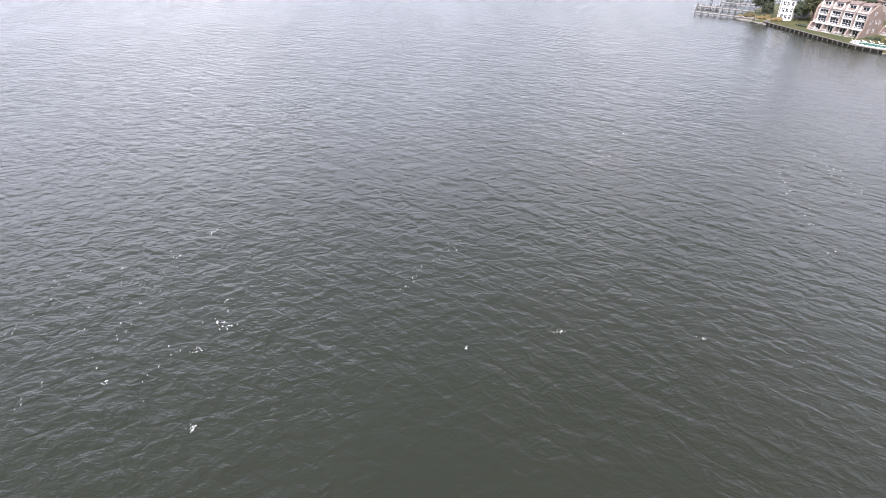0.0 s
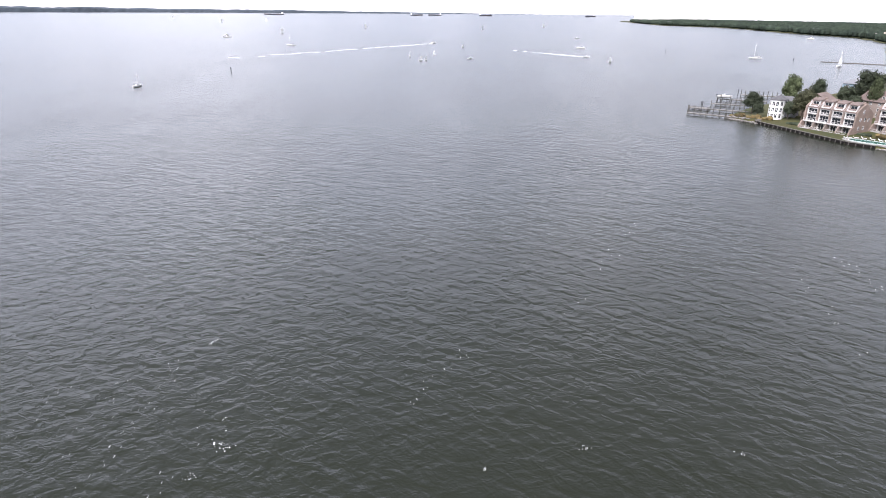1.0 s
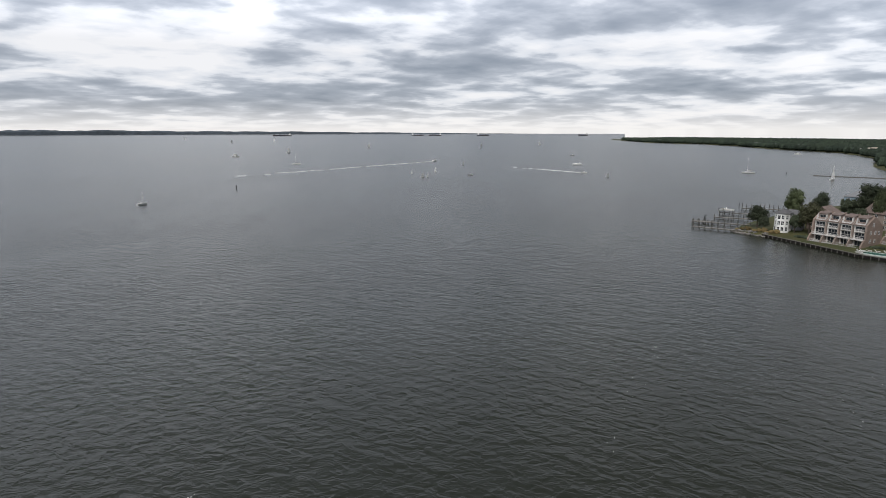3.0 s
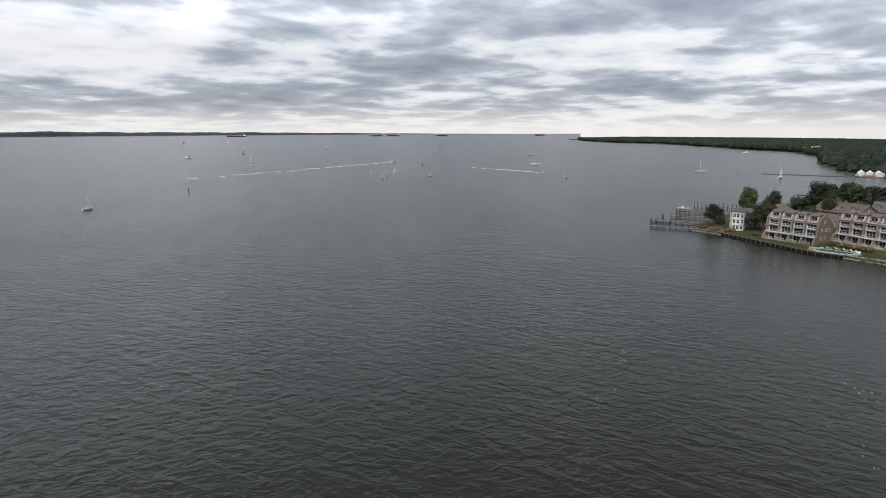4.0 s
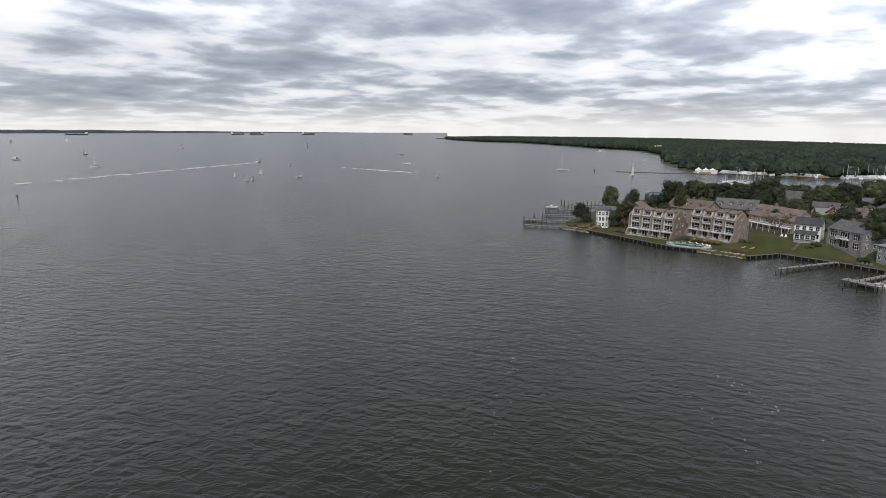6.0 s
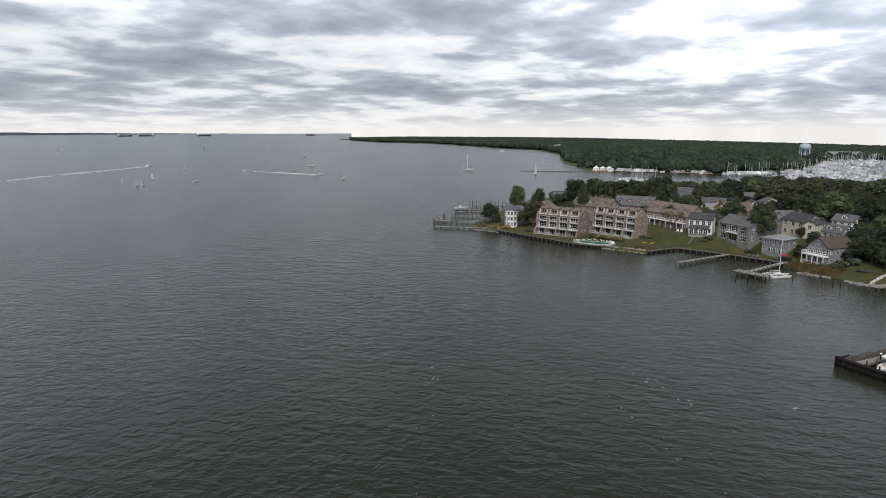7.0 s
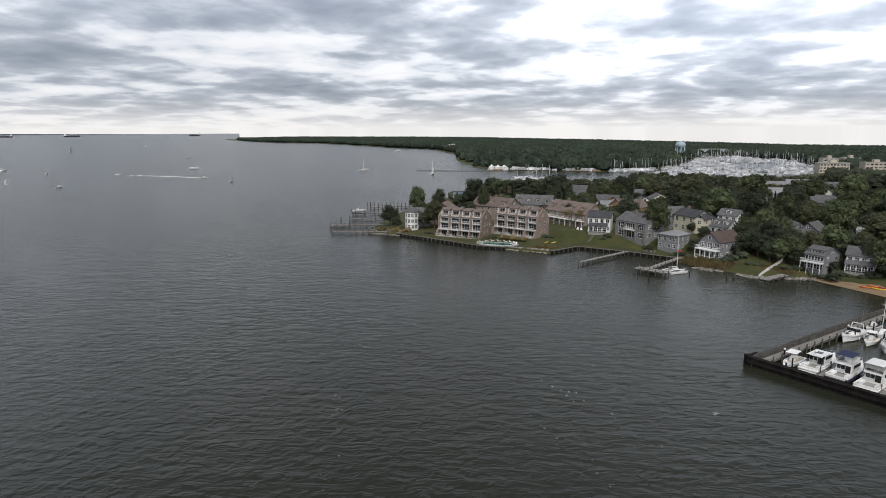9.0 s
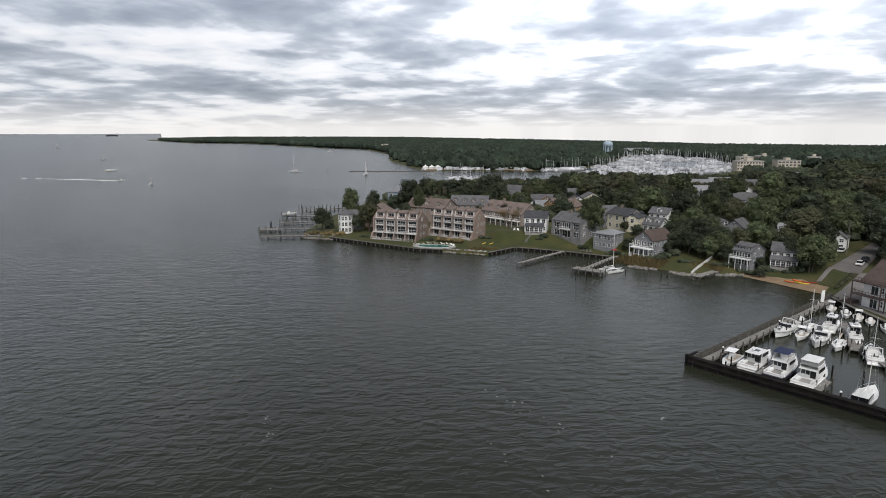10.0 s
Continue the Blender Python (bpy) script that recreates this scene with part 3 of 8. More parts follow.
def build_woods():
    """The forest beyond the harbour, up to the ridge that forms the skyline."""
    rng = np.random.RandomState(3)
    near, far = [], []
    n = 62000
    az = np.radians(rng.uniform(12, 90, n))
    r = np.sqrt(rng.uniform(0, 1, n)) * far_edge(np.degrees(az))
    x, y = EYE_END[0] + r * np.sin(az), EYE_END[1] + r * np.cos(az)
    d, soft, _, _ = shore_distance(x, y)
    z = land_height(x, y, d, soft)
    for i in range(n):
        if d[i] < 6 or r[i] < 560:
            continue
        if x[i] < 560 and y[i] < 330:
            continue
        if r[i] < (725 if 66 < np.degrees(az[i]) < 75 else 655) and np.degrees(az[i]) > 64.5:
            continue
        if r[i] < 900:
            if rng.rand() < 0.5:
                continue
            w, h = rng.uniform(6, 13), rng.uniform(7, 14)
            near.append((x[i], y[i], z[i] - 1, w, h))
        else:
            far.append((x[i], y[i], z[i] - 1, rng.uniform(8, 14), rng.uniform(9.5, 12.5)))
    scatter_clumps("woods", near, M["woods"], "dense dark green woods on the far side of the creek", "woods")
    scatter_clumps("far_woods", far, M["woods"], "dark wooded ridge that forms the skyline", "woods", SMALL_CLUMPS)


build_woods()


# ---- trees ----
def crown_mesh(name, material, seed, leaf=0.31, count=2000, lobes=9, flat=0.85, cone=False):
    """A crown 1 m wide and 1 m high on its base: leaf sprays over overlapping lobes, with gaps between them."""
    rng = np.random.RandomState(seed)
    centres = []
    for i in range(lobes):
        a, k = (2 * math.pi * i / lobes if cone else 2.4 * i) + rng.rand() * 0.6, i / (lobes - 1)
        if cone:
            zc, rad, out = 0.05 + 0.85 * k, 0.30 * (1 - k) + 0.05, 0.12 * (1 - k)
        else:
            zc, rad, out = 0.27 + 0.46 * k + 0.12 * rng.rand(), rng.uniform(0.14, 0.22), rng.uniform(0.16, 0.36) * (1.08 - 0.5 * k)
        centres.append((out * math.cos(a), out * math.sin(a), zc, rad))
    if not cone:
        centres.append((0, 0, 0.72, 0.26))
        centres.append((0, 0, 0.45, 0.3))
    vs, fs = [], []
    per = count // len(centres)
    for cx, cy, cz, rad in centres:
        for _ in range(per):
            dvec = rng.normal(size=3)
            dvec /= np.linalg.norm(dvec)
            rr = rad * rng.uniform(0.72, 1.08)
            p = np.array((cx, cy, cz)) + dvec * rr * np.array((1, 1, flat))
            nrm = dvec + rng.normal(size=3) * 0.4
            nrm /= np.linalg.norm(nrm)
            u = np.cross(nrm, rng.normal(size=3))
            u /= np.linalg.norm(u) + 1e-9
            v = np.cross(nrm, u)
            s = leaf * rng.uniform(0.6, 1.3) / 10
            b = len(vs)
            vs += [(p - u * s).tolist(), (p + v * s * 0.8 + nrm * s * 0.25).tolist(), (p + u * s).tolist(), (p - v * s * 0.8 + nrm * s * 0.25).tolist()]
            fs += [(b, b + 1, b + 2), (b, b + 2, b + 3)]
    # dark inner body that closes the crown
    for cx, cy, cz, rad in centres:
        v, f = SMALL_CLUMPS[rng.randint(len(SMALL_CLUMPS))]
        b = len(vs)
        vs += (v * (rad * 0.74, rad * 0.74, rad * flat * 0.8) + (cx, cy, cz)).tolist()
        fs += (f + b).tolist()
    return mesh_np(name, vs, fs, material)


def trunk_mesh(seed, tall=1.0):
    rng = random.Random(seed)
    bm = bmesh.new()
    tube(bm, (0, 0, -0.03), (0.01, 0, 0.42 * tall), 0.032, 0.022)
    tube(bm, (0.01, 0, 0.40 * tall), (0.0, 0.01, 0.8 * tall), 0.022, 0.006)
    for i in range(7):
        a, z = i * 0.9 + rng.random(), 0.26 + 0.06 * i
        tube(bm, (0, 0, z), (0.28 * math.cos(a), 0.28 * math.sin(a), z + 0.2), 0.012, 0.003, 5)
    return finish("trunk", bm, M["bark"])


TRUNKS = [trunk_mesh(1), trunk_mesh(2)]
CROWNS = [crown_mesh("crown", M["foliage"][i % 3], 20 + i, lobes=15 + i % 4) for i in range(6)]
FAR_CROWNS = [crown_mesh("far_crown", M["canopy"][i % 3], 60 + i, leaf=0.60, count=460, lobes=11 + i % 4) for i in range(6)]
CONIFERS = [crown_mesh("crown", M["conifer"], 40 + i, count=900, lobes=8, flat=1.1, cone=True) for i in range(2)]
TREE_LABEL = ["dense dark green broadleaf tree", "mid-green broadleaf tree with a rounded crown", "olive-brown broadleaf tree turning in autumn"]


def merged_crowns(name, spots, label, category):
    """Whole trees joined into one canopy, for those that stand too close together and too far off to tell apart."""
    rng = np.random.RandomState(17)
    for kind in range(3):
        vs, fs, base = [], [], 0
        for i, (x, y, z, h, w) in enumerate(spots):
            if i % 3 != kind:
                continue
            me = FAR_CROWNS[kind + 3 * (i % 2)]
            v = np.array([q.co[:] for q in me.vertices]) if (kind, i % 2) not in CROWN_CACHE else CROWN_CACHE[(kind, i % 2)][0]
            f = [tuple(p.vertices) for p in me.polygons] if (kind, i % 2) not in CROWN_CACHE else CROWN_CACHE[(kind, i % 2)][1]
            CROWN_CACHE[(kind, i % 2)] = (v, f)
            a = rng.rand() * 6.28
            c, s = math.cos(a), math.sin(a)
            vs.append(np.stack([(v[:, 0] * c - v[:, 1] * s) * w + x, (v[:, 0] * s + v[:, 1] * c) * w + y, v[:, 2] * h * 0.95 + z], -1))
            fs += [tuple(j + base for j in t) for t in f]
            base += len(v)
        tagged(new(name, mesh_np(name, np.concatenate(vs).tolist(), fs, M["canopy"][kind])), label, category, kind="stuff")


CROWN_CACHE = {}


def tree(x, y, h, w, kind=0, base=None, group="shore trees"):
    z = ground_z(x, y) if base is None else base
    conifer = kind >= 6
    label = "dark narrow conifer with a pointed top" if conifer else TREE_LABEL[kind % 3]
    t = thing("tree", label, "tree", pose(x, y, z - 0.1, 0, 0, (x * 37 + y * 91) % 360), group)
    trunk = part("trunk", TRUNKS[kind % 2], None, t)
    crown = part("crown", CONIFERS[kind - 6] if conifer else CROWNS[kind], None, t)
    trunk.scale = (h * 0.8, h * 0.8, h)
    crown.scale = (w, w, h * (0.98 if conifer else 0.9))
    crown.location.z = h * (0.02 if conifer else 0.1)
    return t


# ---- houses ----
WINDOW_MESH = {}


def window(parent, w, h, x, y, z, turn=0, frame_mat="trim", name="window", bars=(1, 1)):
    """A framed window lying on a wall that faces local -y before the turn."""
    key = (round(w, 2), round(h, 2), frame_mat, bars)
    if key not in WINDOW_MESH:
        bm, b = bmesh.new(), 0.07
        xs, zs = [(-w / 2 - b, True), (-w / 2, False)], [(-b, True), (0, False)]
        for i in range(1, bars[0] + 1):
            u = -w / 2 + w * i / (bars[0] + 1)
            xs += [(u - 0.03, True), (u + 0.03, False)]
        for i in range(1, bars[1] + 1):
            u = h * i / (bars[1] + 1)
            zs += [(u - 0.03, True), (u + 0.03, False)]
        xs += [(w / 2, True), (w / 2 + b, False)]
        zs += [(h, True), (h + b, False)]
        grid = [[[bm.verts.new((x, y, z)) for y in (-0.06, 0.03)] for z, _ in zs] for x, _ in xs]
        full = {(i, j) for i in range(len(xs) - 1) for j in range(len(zs) - 1) if xs[i][1] or zs[j][1]}
        for i, j in full:
            q = [grid[i][j], grid[i + 1][j], grid[i + 1][j + 1], grid[i][j + 1]]
            bm.faces.new([v[0] for v in q])
            bm.faces.new([v[1] for v in q[::-1]])
            for k, near in enumerate(((i, j - 1), (i + 1, j), (i, j + 1), (i - 1, j))):
                if near not in full:
                    p, r = q[k], q[(k + 1) % 4]
                    bm.faces.new((p[0], p[1], r[1], r[0]))
        pane = bmesh.new()
        box(pane, -w / 2, w / 2, -0.025, 0.02, 0, h)
        WINDOW_MESH[key] = (finish("window", bm, M[frame_mat]), finish("pane", pane, M["glass"]))
    fm, pm = WINDOW_MESH[key]
    f = part(name, fm, None, parent)
    f.matrix_basis = pose(x, y, z, 0, 0, turn)
    part("pane", pm, None, f)
    return f


def gable_walls(bm, w, d, eave, ridge, along_x=True):
    """Walls with their gables; the front lies on y = 0."""
    if along_x:
        prof = [(0, -3.2), (d, -3.2), (d, eave), (d / 2, ridge), (0, eave)]
        solid(bm, [(0, y, z) for y, z in prof], [(w, y, z) for y, z in prof])
    else:
        prof = [(0, -3.2), (w, -3.2), (w, eave), (w / 2, ridge), (0, eave)]
        solid(bm, [(x, 0, z) for x, z in prof], [(x, d, z) for x, z in prof])


def gable_roof(bm, w, d, eave, ridge, along_x=True, over=0.4, thick=0.22):
    if along_x:
        s = (ridge - eave) / (d / 2)
        for y0, y1, za, zb in ((-over, d / 2, eave - s * over, ridge), (d / 2, d + over, ridge, eave - s * over)):
            a = [(-over, y0, za + 0.04), (-over, y1, zb + 0.04), (-over, y1, zb + thick), (-over, y0, za + thick)]
            solid(bm, a, [(w + over, y, z) for _, y, z in a])
    else:
        s = (ridge - eave) / (w / 2)
        for x0, x1, za, zb in ((-over, w / 2, eave - s * over, ridge), (w / 2, w + over, ridge, eave - s * over)):
            a = [(x0, -over, za + 0.04), (x1, -over, zb + 0.04), (x1, -over, zb + thick), (x0, -over, za + thick)]
            solid(bm, a, [(x, d + over, z) for x, _, z in a])


def hip_roof(bm, w, d, eave, ridge, over=0.5):
    k = min(w, d) / 2
    a = [(-over, -over, eave), (w + over, -over, eave), (w + over, d + over, eave), (-over, d + over, eave)]
    top = [(k, d / 2 - 0.01, ridge), (w - k, d / 2 - 0.01, ridge), (w - k, d / 2 + 0.01, ridge), (k, d / 2 + 0.01, ridge)] if w > d else [(w / 2 - 0.01, k, ridge), (w / 2 + 0.01, k, ridge), (w / 2 + 0.01, d - k, ridge), (w / 2 - 0.01, d - k, ridge)]
    solid(bm, [(x, y, z + 0.03) for x, y, z in a], [(x, y, z + 0.18) for x, y, z in a])
    solid(bm, [(x, y, z + 0.18) for x, y, z in a], top)


def place_line(a, b):
    """Width and pose of a house whose front runs from a to b, as seen from the water."""
    ang = math.degrees(math.atan2(b[1] - a[1], b[0] - a[0]))
    return math.hypot(b[0] - a[0], b[1] - a[1]), ang


def dormer(parent, x, y, z, w, h, depth, wall, roof, turn=0):
    """A gabled dormer with one window, facing local -y."""
    bm = bmesh.new()
    prof = [(-w / 2, 0), (w / 2, 0), (w / 2, h), (0, h + w * 0.32), (-w / 2, h)]
    solid(bm, [(px, 0, pz) for px, pz in prof], [(px, depth, pz) for px, pz in prof])
    dm = part("dormer", bm, M[wall], parent)
    dm.matrix_basis = pose(x, y, z, 0, 0, turn)
    bm = bmesh.new()
    for s in (-1, 1):
        a = [(0, -0.2, h + w * 0.32 + 0.02), (s * (w / 2 + 0.2), -0.2, h - 0.12), (s * (w / 2 + 0.2), -0.2, h), (0, -0.2, h + w * 0.32 + 0.14)]
        solid(bm, a, [(px, depth, pz) for px, _, pz in a])
    part("dormer_roof", bm, M[roof], dm)
    window(dm, w * 0.55, h * 0.72, 0, 0, h * 0.14)
    return dm


def chimney(parent, x, y, z0, z1, s=0.8, material="brick"):
    bm = bmesh.new()
    box(bm, x - s / 2, x + s / 2, y - s / 2, y + s / 2, z0, z1)
    box(bm, x - s / 2 - 0.08, x + s / 2 + 0.08, y - s / 2 - 0.08, y + s / 2 + 0.08, z1 - 0.25, z1)
    box(bm, x - 0.2, x + 0.2, y - 0.2, y + 0.2, z1, z1 + 0.3)
    part("chimney", bm, M[material], parent)


def plain_house(a, b, d, eave, ridge, wall, roof, label, along_x=True, storeys=2, cols=3, hip=False, group="houses on the point", base=None, side_cols=2, chim=None, dormers=0):
    w, ang = place_line(a, b)
    z = ground_z((a[0] + b[0]) / 2, (a[1] + b[1]) / 2) if base is None else base
    t = thing("house", label, "house", pose(a[0], a[1], z, 0, 0, ang), group)
    bm = bmesh.new()
    if hip:
        box(bm, 0, w, 0, d, -3.2, eave)
    else:
        gable_walls(bm, w, d, eave, ridge, along_x)
    part("wall", bm, M[wall], t)
    bm = bmesh.new()
    if hip:
        hip_roof(bm, w, d, eave, ridge)
    else:
        gable_roof(bm, w, d, eave, ridge, along_x)
    part("roof", bm, M[roof], t)
    sh = eave / storeys
    for s in range(storeys):
        for c in range(cols):
            window(t, min(1.1, w / cols * 0.55), sh * 0.5, w * (c + 0.5) / cols, 0, sh * s + sh * 0.3)
        for c in range(side_cols):
            window(t, 0.95, sh * 0.48, w, d * (c + 0.5) / side_cols, sh * s + sh * 0.3, 90)
            window(t, 0.95, sh * 0.48, 0, d * (c + 0.5) / side_cols, sh * s + sh * 0.3, -90)
    if not along_x and not hip:
        window(t, 1.0, 1.1, w / 2, 0, eave + (ridge - eave) * 0.25)
    elif not hip:
        window(t, 0.8, 1.0, w, d / 2, eave + (ridge - eave) * 0.2, 90)
    for i in range(dormers):
        s = (ridge - eave) / (d / 2)
        dormer(t, w * (i + 0.5) / dormers, d * 0.13, eave + s * d * 0.13 - 0.2, 1.8, 1.5, d * 0.3, wall, roof)
    if chim:
        chimney(t, chim[0] * w, chim[1] * d, eave, ridge + 1.0)
    return t


def parapet(parent, x0, x1, y, z, h=0.9, material="trim"):
    """A boarded white balcony front with a handrail."""
    bm = bmesh.new()
    box(bm, x0, x1, y - 0.04, y + 0.04, z, z + h - 0.1)
    box(bm, x0 - 0.03, x1 + 0.03, y - 0.09, y + 0.09, z + h - 0.07, z + h)
    return part("parapet", bm, M[material], parent)


def railing(parent, x0, x1, y, z, h=0.95, posts=None, name="railing", side_y=None, material="trim"):
    bm = bmesh.new()
    n = posts or max(2, int((x1 - x0) / 0.35))
    box(bm, x0, x1, y - 0.04, y + 0.04, z + h - 0.08, z + h)
    box(bm, x0, x1, y - 0.03, y + 0.03, z + 0.1, z + 0.16)
    for i in range(n + 1):
        u = x0 + (x1 - x0) * i / n
        box(bm, u - 0.025, u + 0.025, y - 0.02, y + 0.02, z + 0.16, z + h - 0.08)
    if side_y is not None:
        for u in (x0, x1):
            box(bm, u - 0.04, u + 0.04, y + 0.04, side_y, z + h - 0.08, z + h)
            k = max(2, int((side_y - y) / 0.4))
            for i in range(1, k):
                v = y + (side_y - y) * i / k
                box(bm, u - 0.02, u + 0.02, v - 0.02, v + 0.02, z, z + h - 0.08)
    return part(name, bm, M[material], parent)


# ---- the rows of waterside townhouses ----
def townhouse_row(a, b, d, label, base=None, units=4):
    w, ang = place_line(a, b)
    z = ground_z(*a) if base is None else base
    row = thing("townhouse_row", label, "townhouses", pose(a[0], a[1], z, 0, 0, ang), "rows of townhouses")
    u, f = w / units, 2.85                      # unit width, storey height
    eave, ridge_y, ridge = 8.0, 4.2, 10.6
    # end and party walls: brick fins whose front edge steps and slopes outward to the ground
    fin = [(-2.8, -0.6), (d, -0.6), (d, 7.0), (ridge_y + 1.2, ridge - 0.5), (ridge_y + 0.4, ridge + 0.25), (ridge_y - 0.6, ridge + 0.1), (-0.3, eave + 0.1), (-0.55, 5.6), (-0.55, 2.9), (-1.5, 2.6), (-2.8, 0.5)]
    for i in range(units + 1):
        bm = bmesh.new()
        x = i * u
        t = 0.18 if 0 < i < units else 0.28
        solid(bm, [(x - t, y, q) for y, q in fin], [(x + t, y, q) for y, q in fin])
        part("party_wall", bm, M["tan"] if 0 < i < units else M["brick"], row)
    for yy, zz in ((2.2, 1.6), (5.0, 1.6), (2.2, 4.6), (5.0, 4.6), (3.4, 7.4), (7.2, 4.4)):
        window(row, 0.8, 1.2, w + 0.28, yy, zz, 90, frame_mat="row_trim")
    bm = bmesh.new()
    box(bm, 0.2, w - 0.2, 0.5, d - 0.2, -0.6, eave - 0.5)
    part("wall", bm, M["tan"], row)
    # rear roof slope and front roof slope between the walls
    for i in range(units):
        bm = bmesh.new()
        x0, x1 = i * u + 0.2, (i + 1) * u - 0.2
        prof = [(-0.25, eave - 0.1), (ridge_y, ridge), (d + 0.3, 6.8), (d + 0.3, 6.55), (ridge_y, ridge - 0.3), (-0.25, eave - 0.35)]
        solid(bm, [(x0, y, q) for y, q in prof], [(x1, y, q) for y, q in prof])
        part("roof", bm, M["shingle_brown"], row)
        # recessed top-floor balcony under a flat-roofed dormer
        bm = bmesh.new()
        c, hw = (x0 + x1) / 2, u * 0.34
        box(bm, c - hw, c + hw, 1.4, 4.8, eave - 0.2, eave + 2.25)
        dm = part("dormer", bm, M["tan"], row)
        bm = bmesh.new()
        solid(bm, [(c - hw - 0.2, 0.9, eave + 2.25), (c + hw + 0.2, 0.9, eave + 2.25), (c + hw + 0.2, 5.2, eave + 2.9), (c - hw - 0.2, 5.2, eave + 2.9)],
              [(c - hw - 0.2, 0.9, eave + 2.4), (c + hw + 0.2, 0.9, eave + 2.4), (c + hw + 0.2, 5.2, eave + 3.05), (c - hw - 0.2, 5.2, eave + 3.05)])
        part("dormer_roof", bm, M["shingle_brown"], dm)
        for s in (-1, 1):
            bm = bmesh.new()
            xx = c + s * hw
            solid(bm, [(xx - 0.09, 0.0, eave - 0.1), (xx - 0.09, 1.5, eave - 0.1), (xx - 0.09, 1.5, eave + 2.2), (xx - 0.09, 0.9, eave + 2.2)],
                  [(xx + 0.09, 0.0, eave - 0.1), (xx + 0.09, 1.5, eave - 0.1), (xx + 0.09, 1.5, eave + 2.2), (xx + 0.09, 0.9, eave + 2.2)])
            part("cheek", bm, M["row_trim"], dm)
        window(dm, hw * 1.3, 1.5, c, 1.4, eave + 0.3, bars=(1, 0), frame_mat="row_trim")
        parapet(row, c - hw, c + hw, 0.02, eave - 0.15, 0.6, "row_trim")
        # storeys below: tall glazing between white posts, behind open-railed balconies
        for k, zf in enumerate((f * 1 - 0.1, f * 2 - 0.15)):
            wide = u * 0.66
            window(row, wide, 2.15 if k == 0 else 1.85, c, 0.5, zf + 0.1, bars=(2, 1) if k == 0 else (2, 0), name="glazed_door", frame_mat="row_trim")
            bm = bmesh.new()
            proj = -1.3 if k == 0 else -0.3
            span = (x0, x1) if k == 0 else (c - u * 0.36, c + u * 0.36)
            box(bm, span[0], span[1], proj, 0.5, zf - 0.2, zf)
            part("balcony", bm, M["row_trim"], row)
            railing(row, span[0] + 0.02, span[1] - 0.02, proj + 0.06, zf, 0.85, posts=14, material="row_trim")
        for v in (c - u * 0.38, c + u * 0.38):
            bm = bmesh.new()
            box(bm, v - 0.14, v + 0.14, 0.22, 0.49, 0.04, eave - 0.4)
            part("pilaster", bm, M["row_trim"], row)
        bm = bmesh.new()
        box(bm, x0, x1, 0.1, 0.5, eave - 0.75, eave - 0.36)
        part("eaves_board", bm, M["row_trim"], row)
        window(row, u * 0.6, 1.9, c, 0.5, 0.1, bars=(2, 0), name="glazed_door", frame_mat="row_trim")
        bm = bmesh.new()
        box(bm, x0, x1, -2.6, 0.5, -0.5, 0.04)
        part("patio", bm, M["concrete"], row)
        railing(row, x0 + 0.05, x1 - 0.9, -2.5, 0.04, 1.0, name="patio_fence", material="row_trim")
        bm = bmesh.new()
        box(bm, x1 - 0.5, x1 - 0.02, 3.6, 4.3, ridge - 1.2, ridge + 0.75)
        part("chimney", bm, M["brick"], row)
    return row


ROW1 = townhouse_row((147.4, 225.4), (155.4, 208.2), 9.6, "tan and white four-storey waterside townhouses with balconies")
ROW2 = townhouse_row((166.3, 212.3), (171.0, 193.2), 8.2, "tan and white townhouses behind the swimming pool")


# ---- the timber sea walls, docks and piers ----
def pile_mesh(r, h):
    bm = bmesh.new()
    tube(bm, (0, 0, -1.4), (0, 0, h), r, r * 0.92, 8)
    return finish("post", bm, M["old_timber"])


PILES = {}


def pile(parent, x, y, h=1.6, r=0.15, dark=False):
    key = (round(r, 2), round(h, 1), dark)
    if key not in PILES:
        PILES[key] = pile_mesh(r, h)
        if dark:
            PILES[key].materials[0] = M["dark_timber"]
    ob = part("post", PILES[key], None, parent)
    ob.location = (x, y, 0)
    return ob


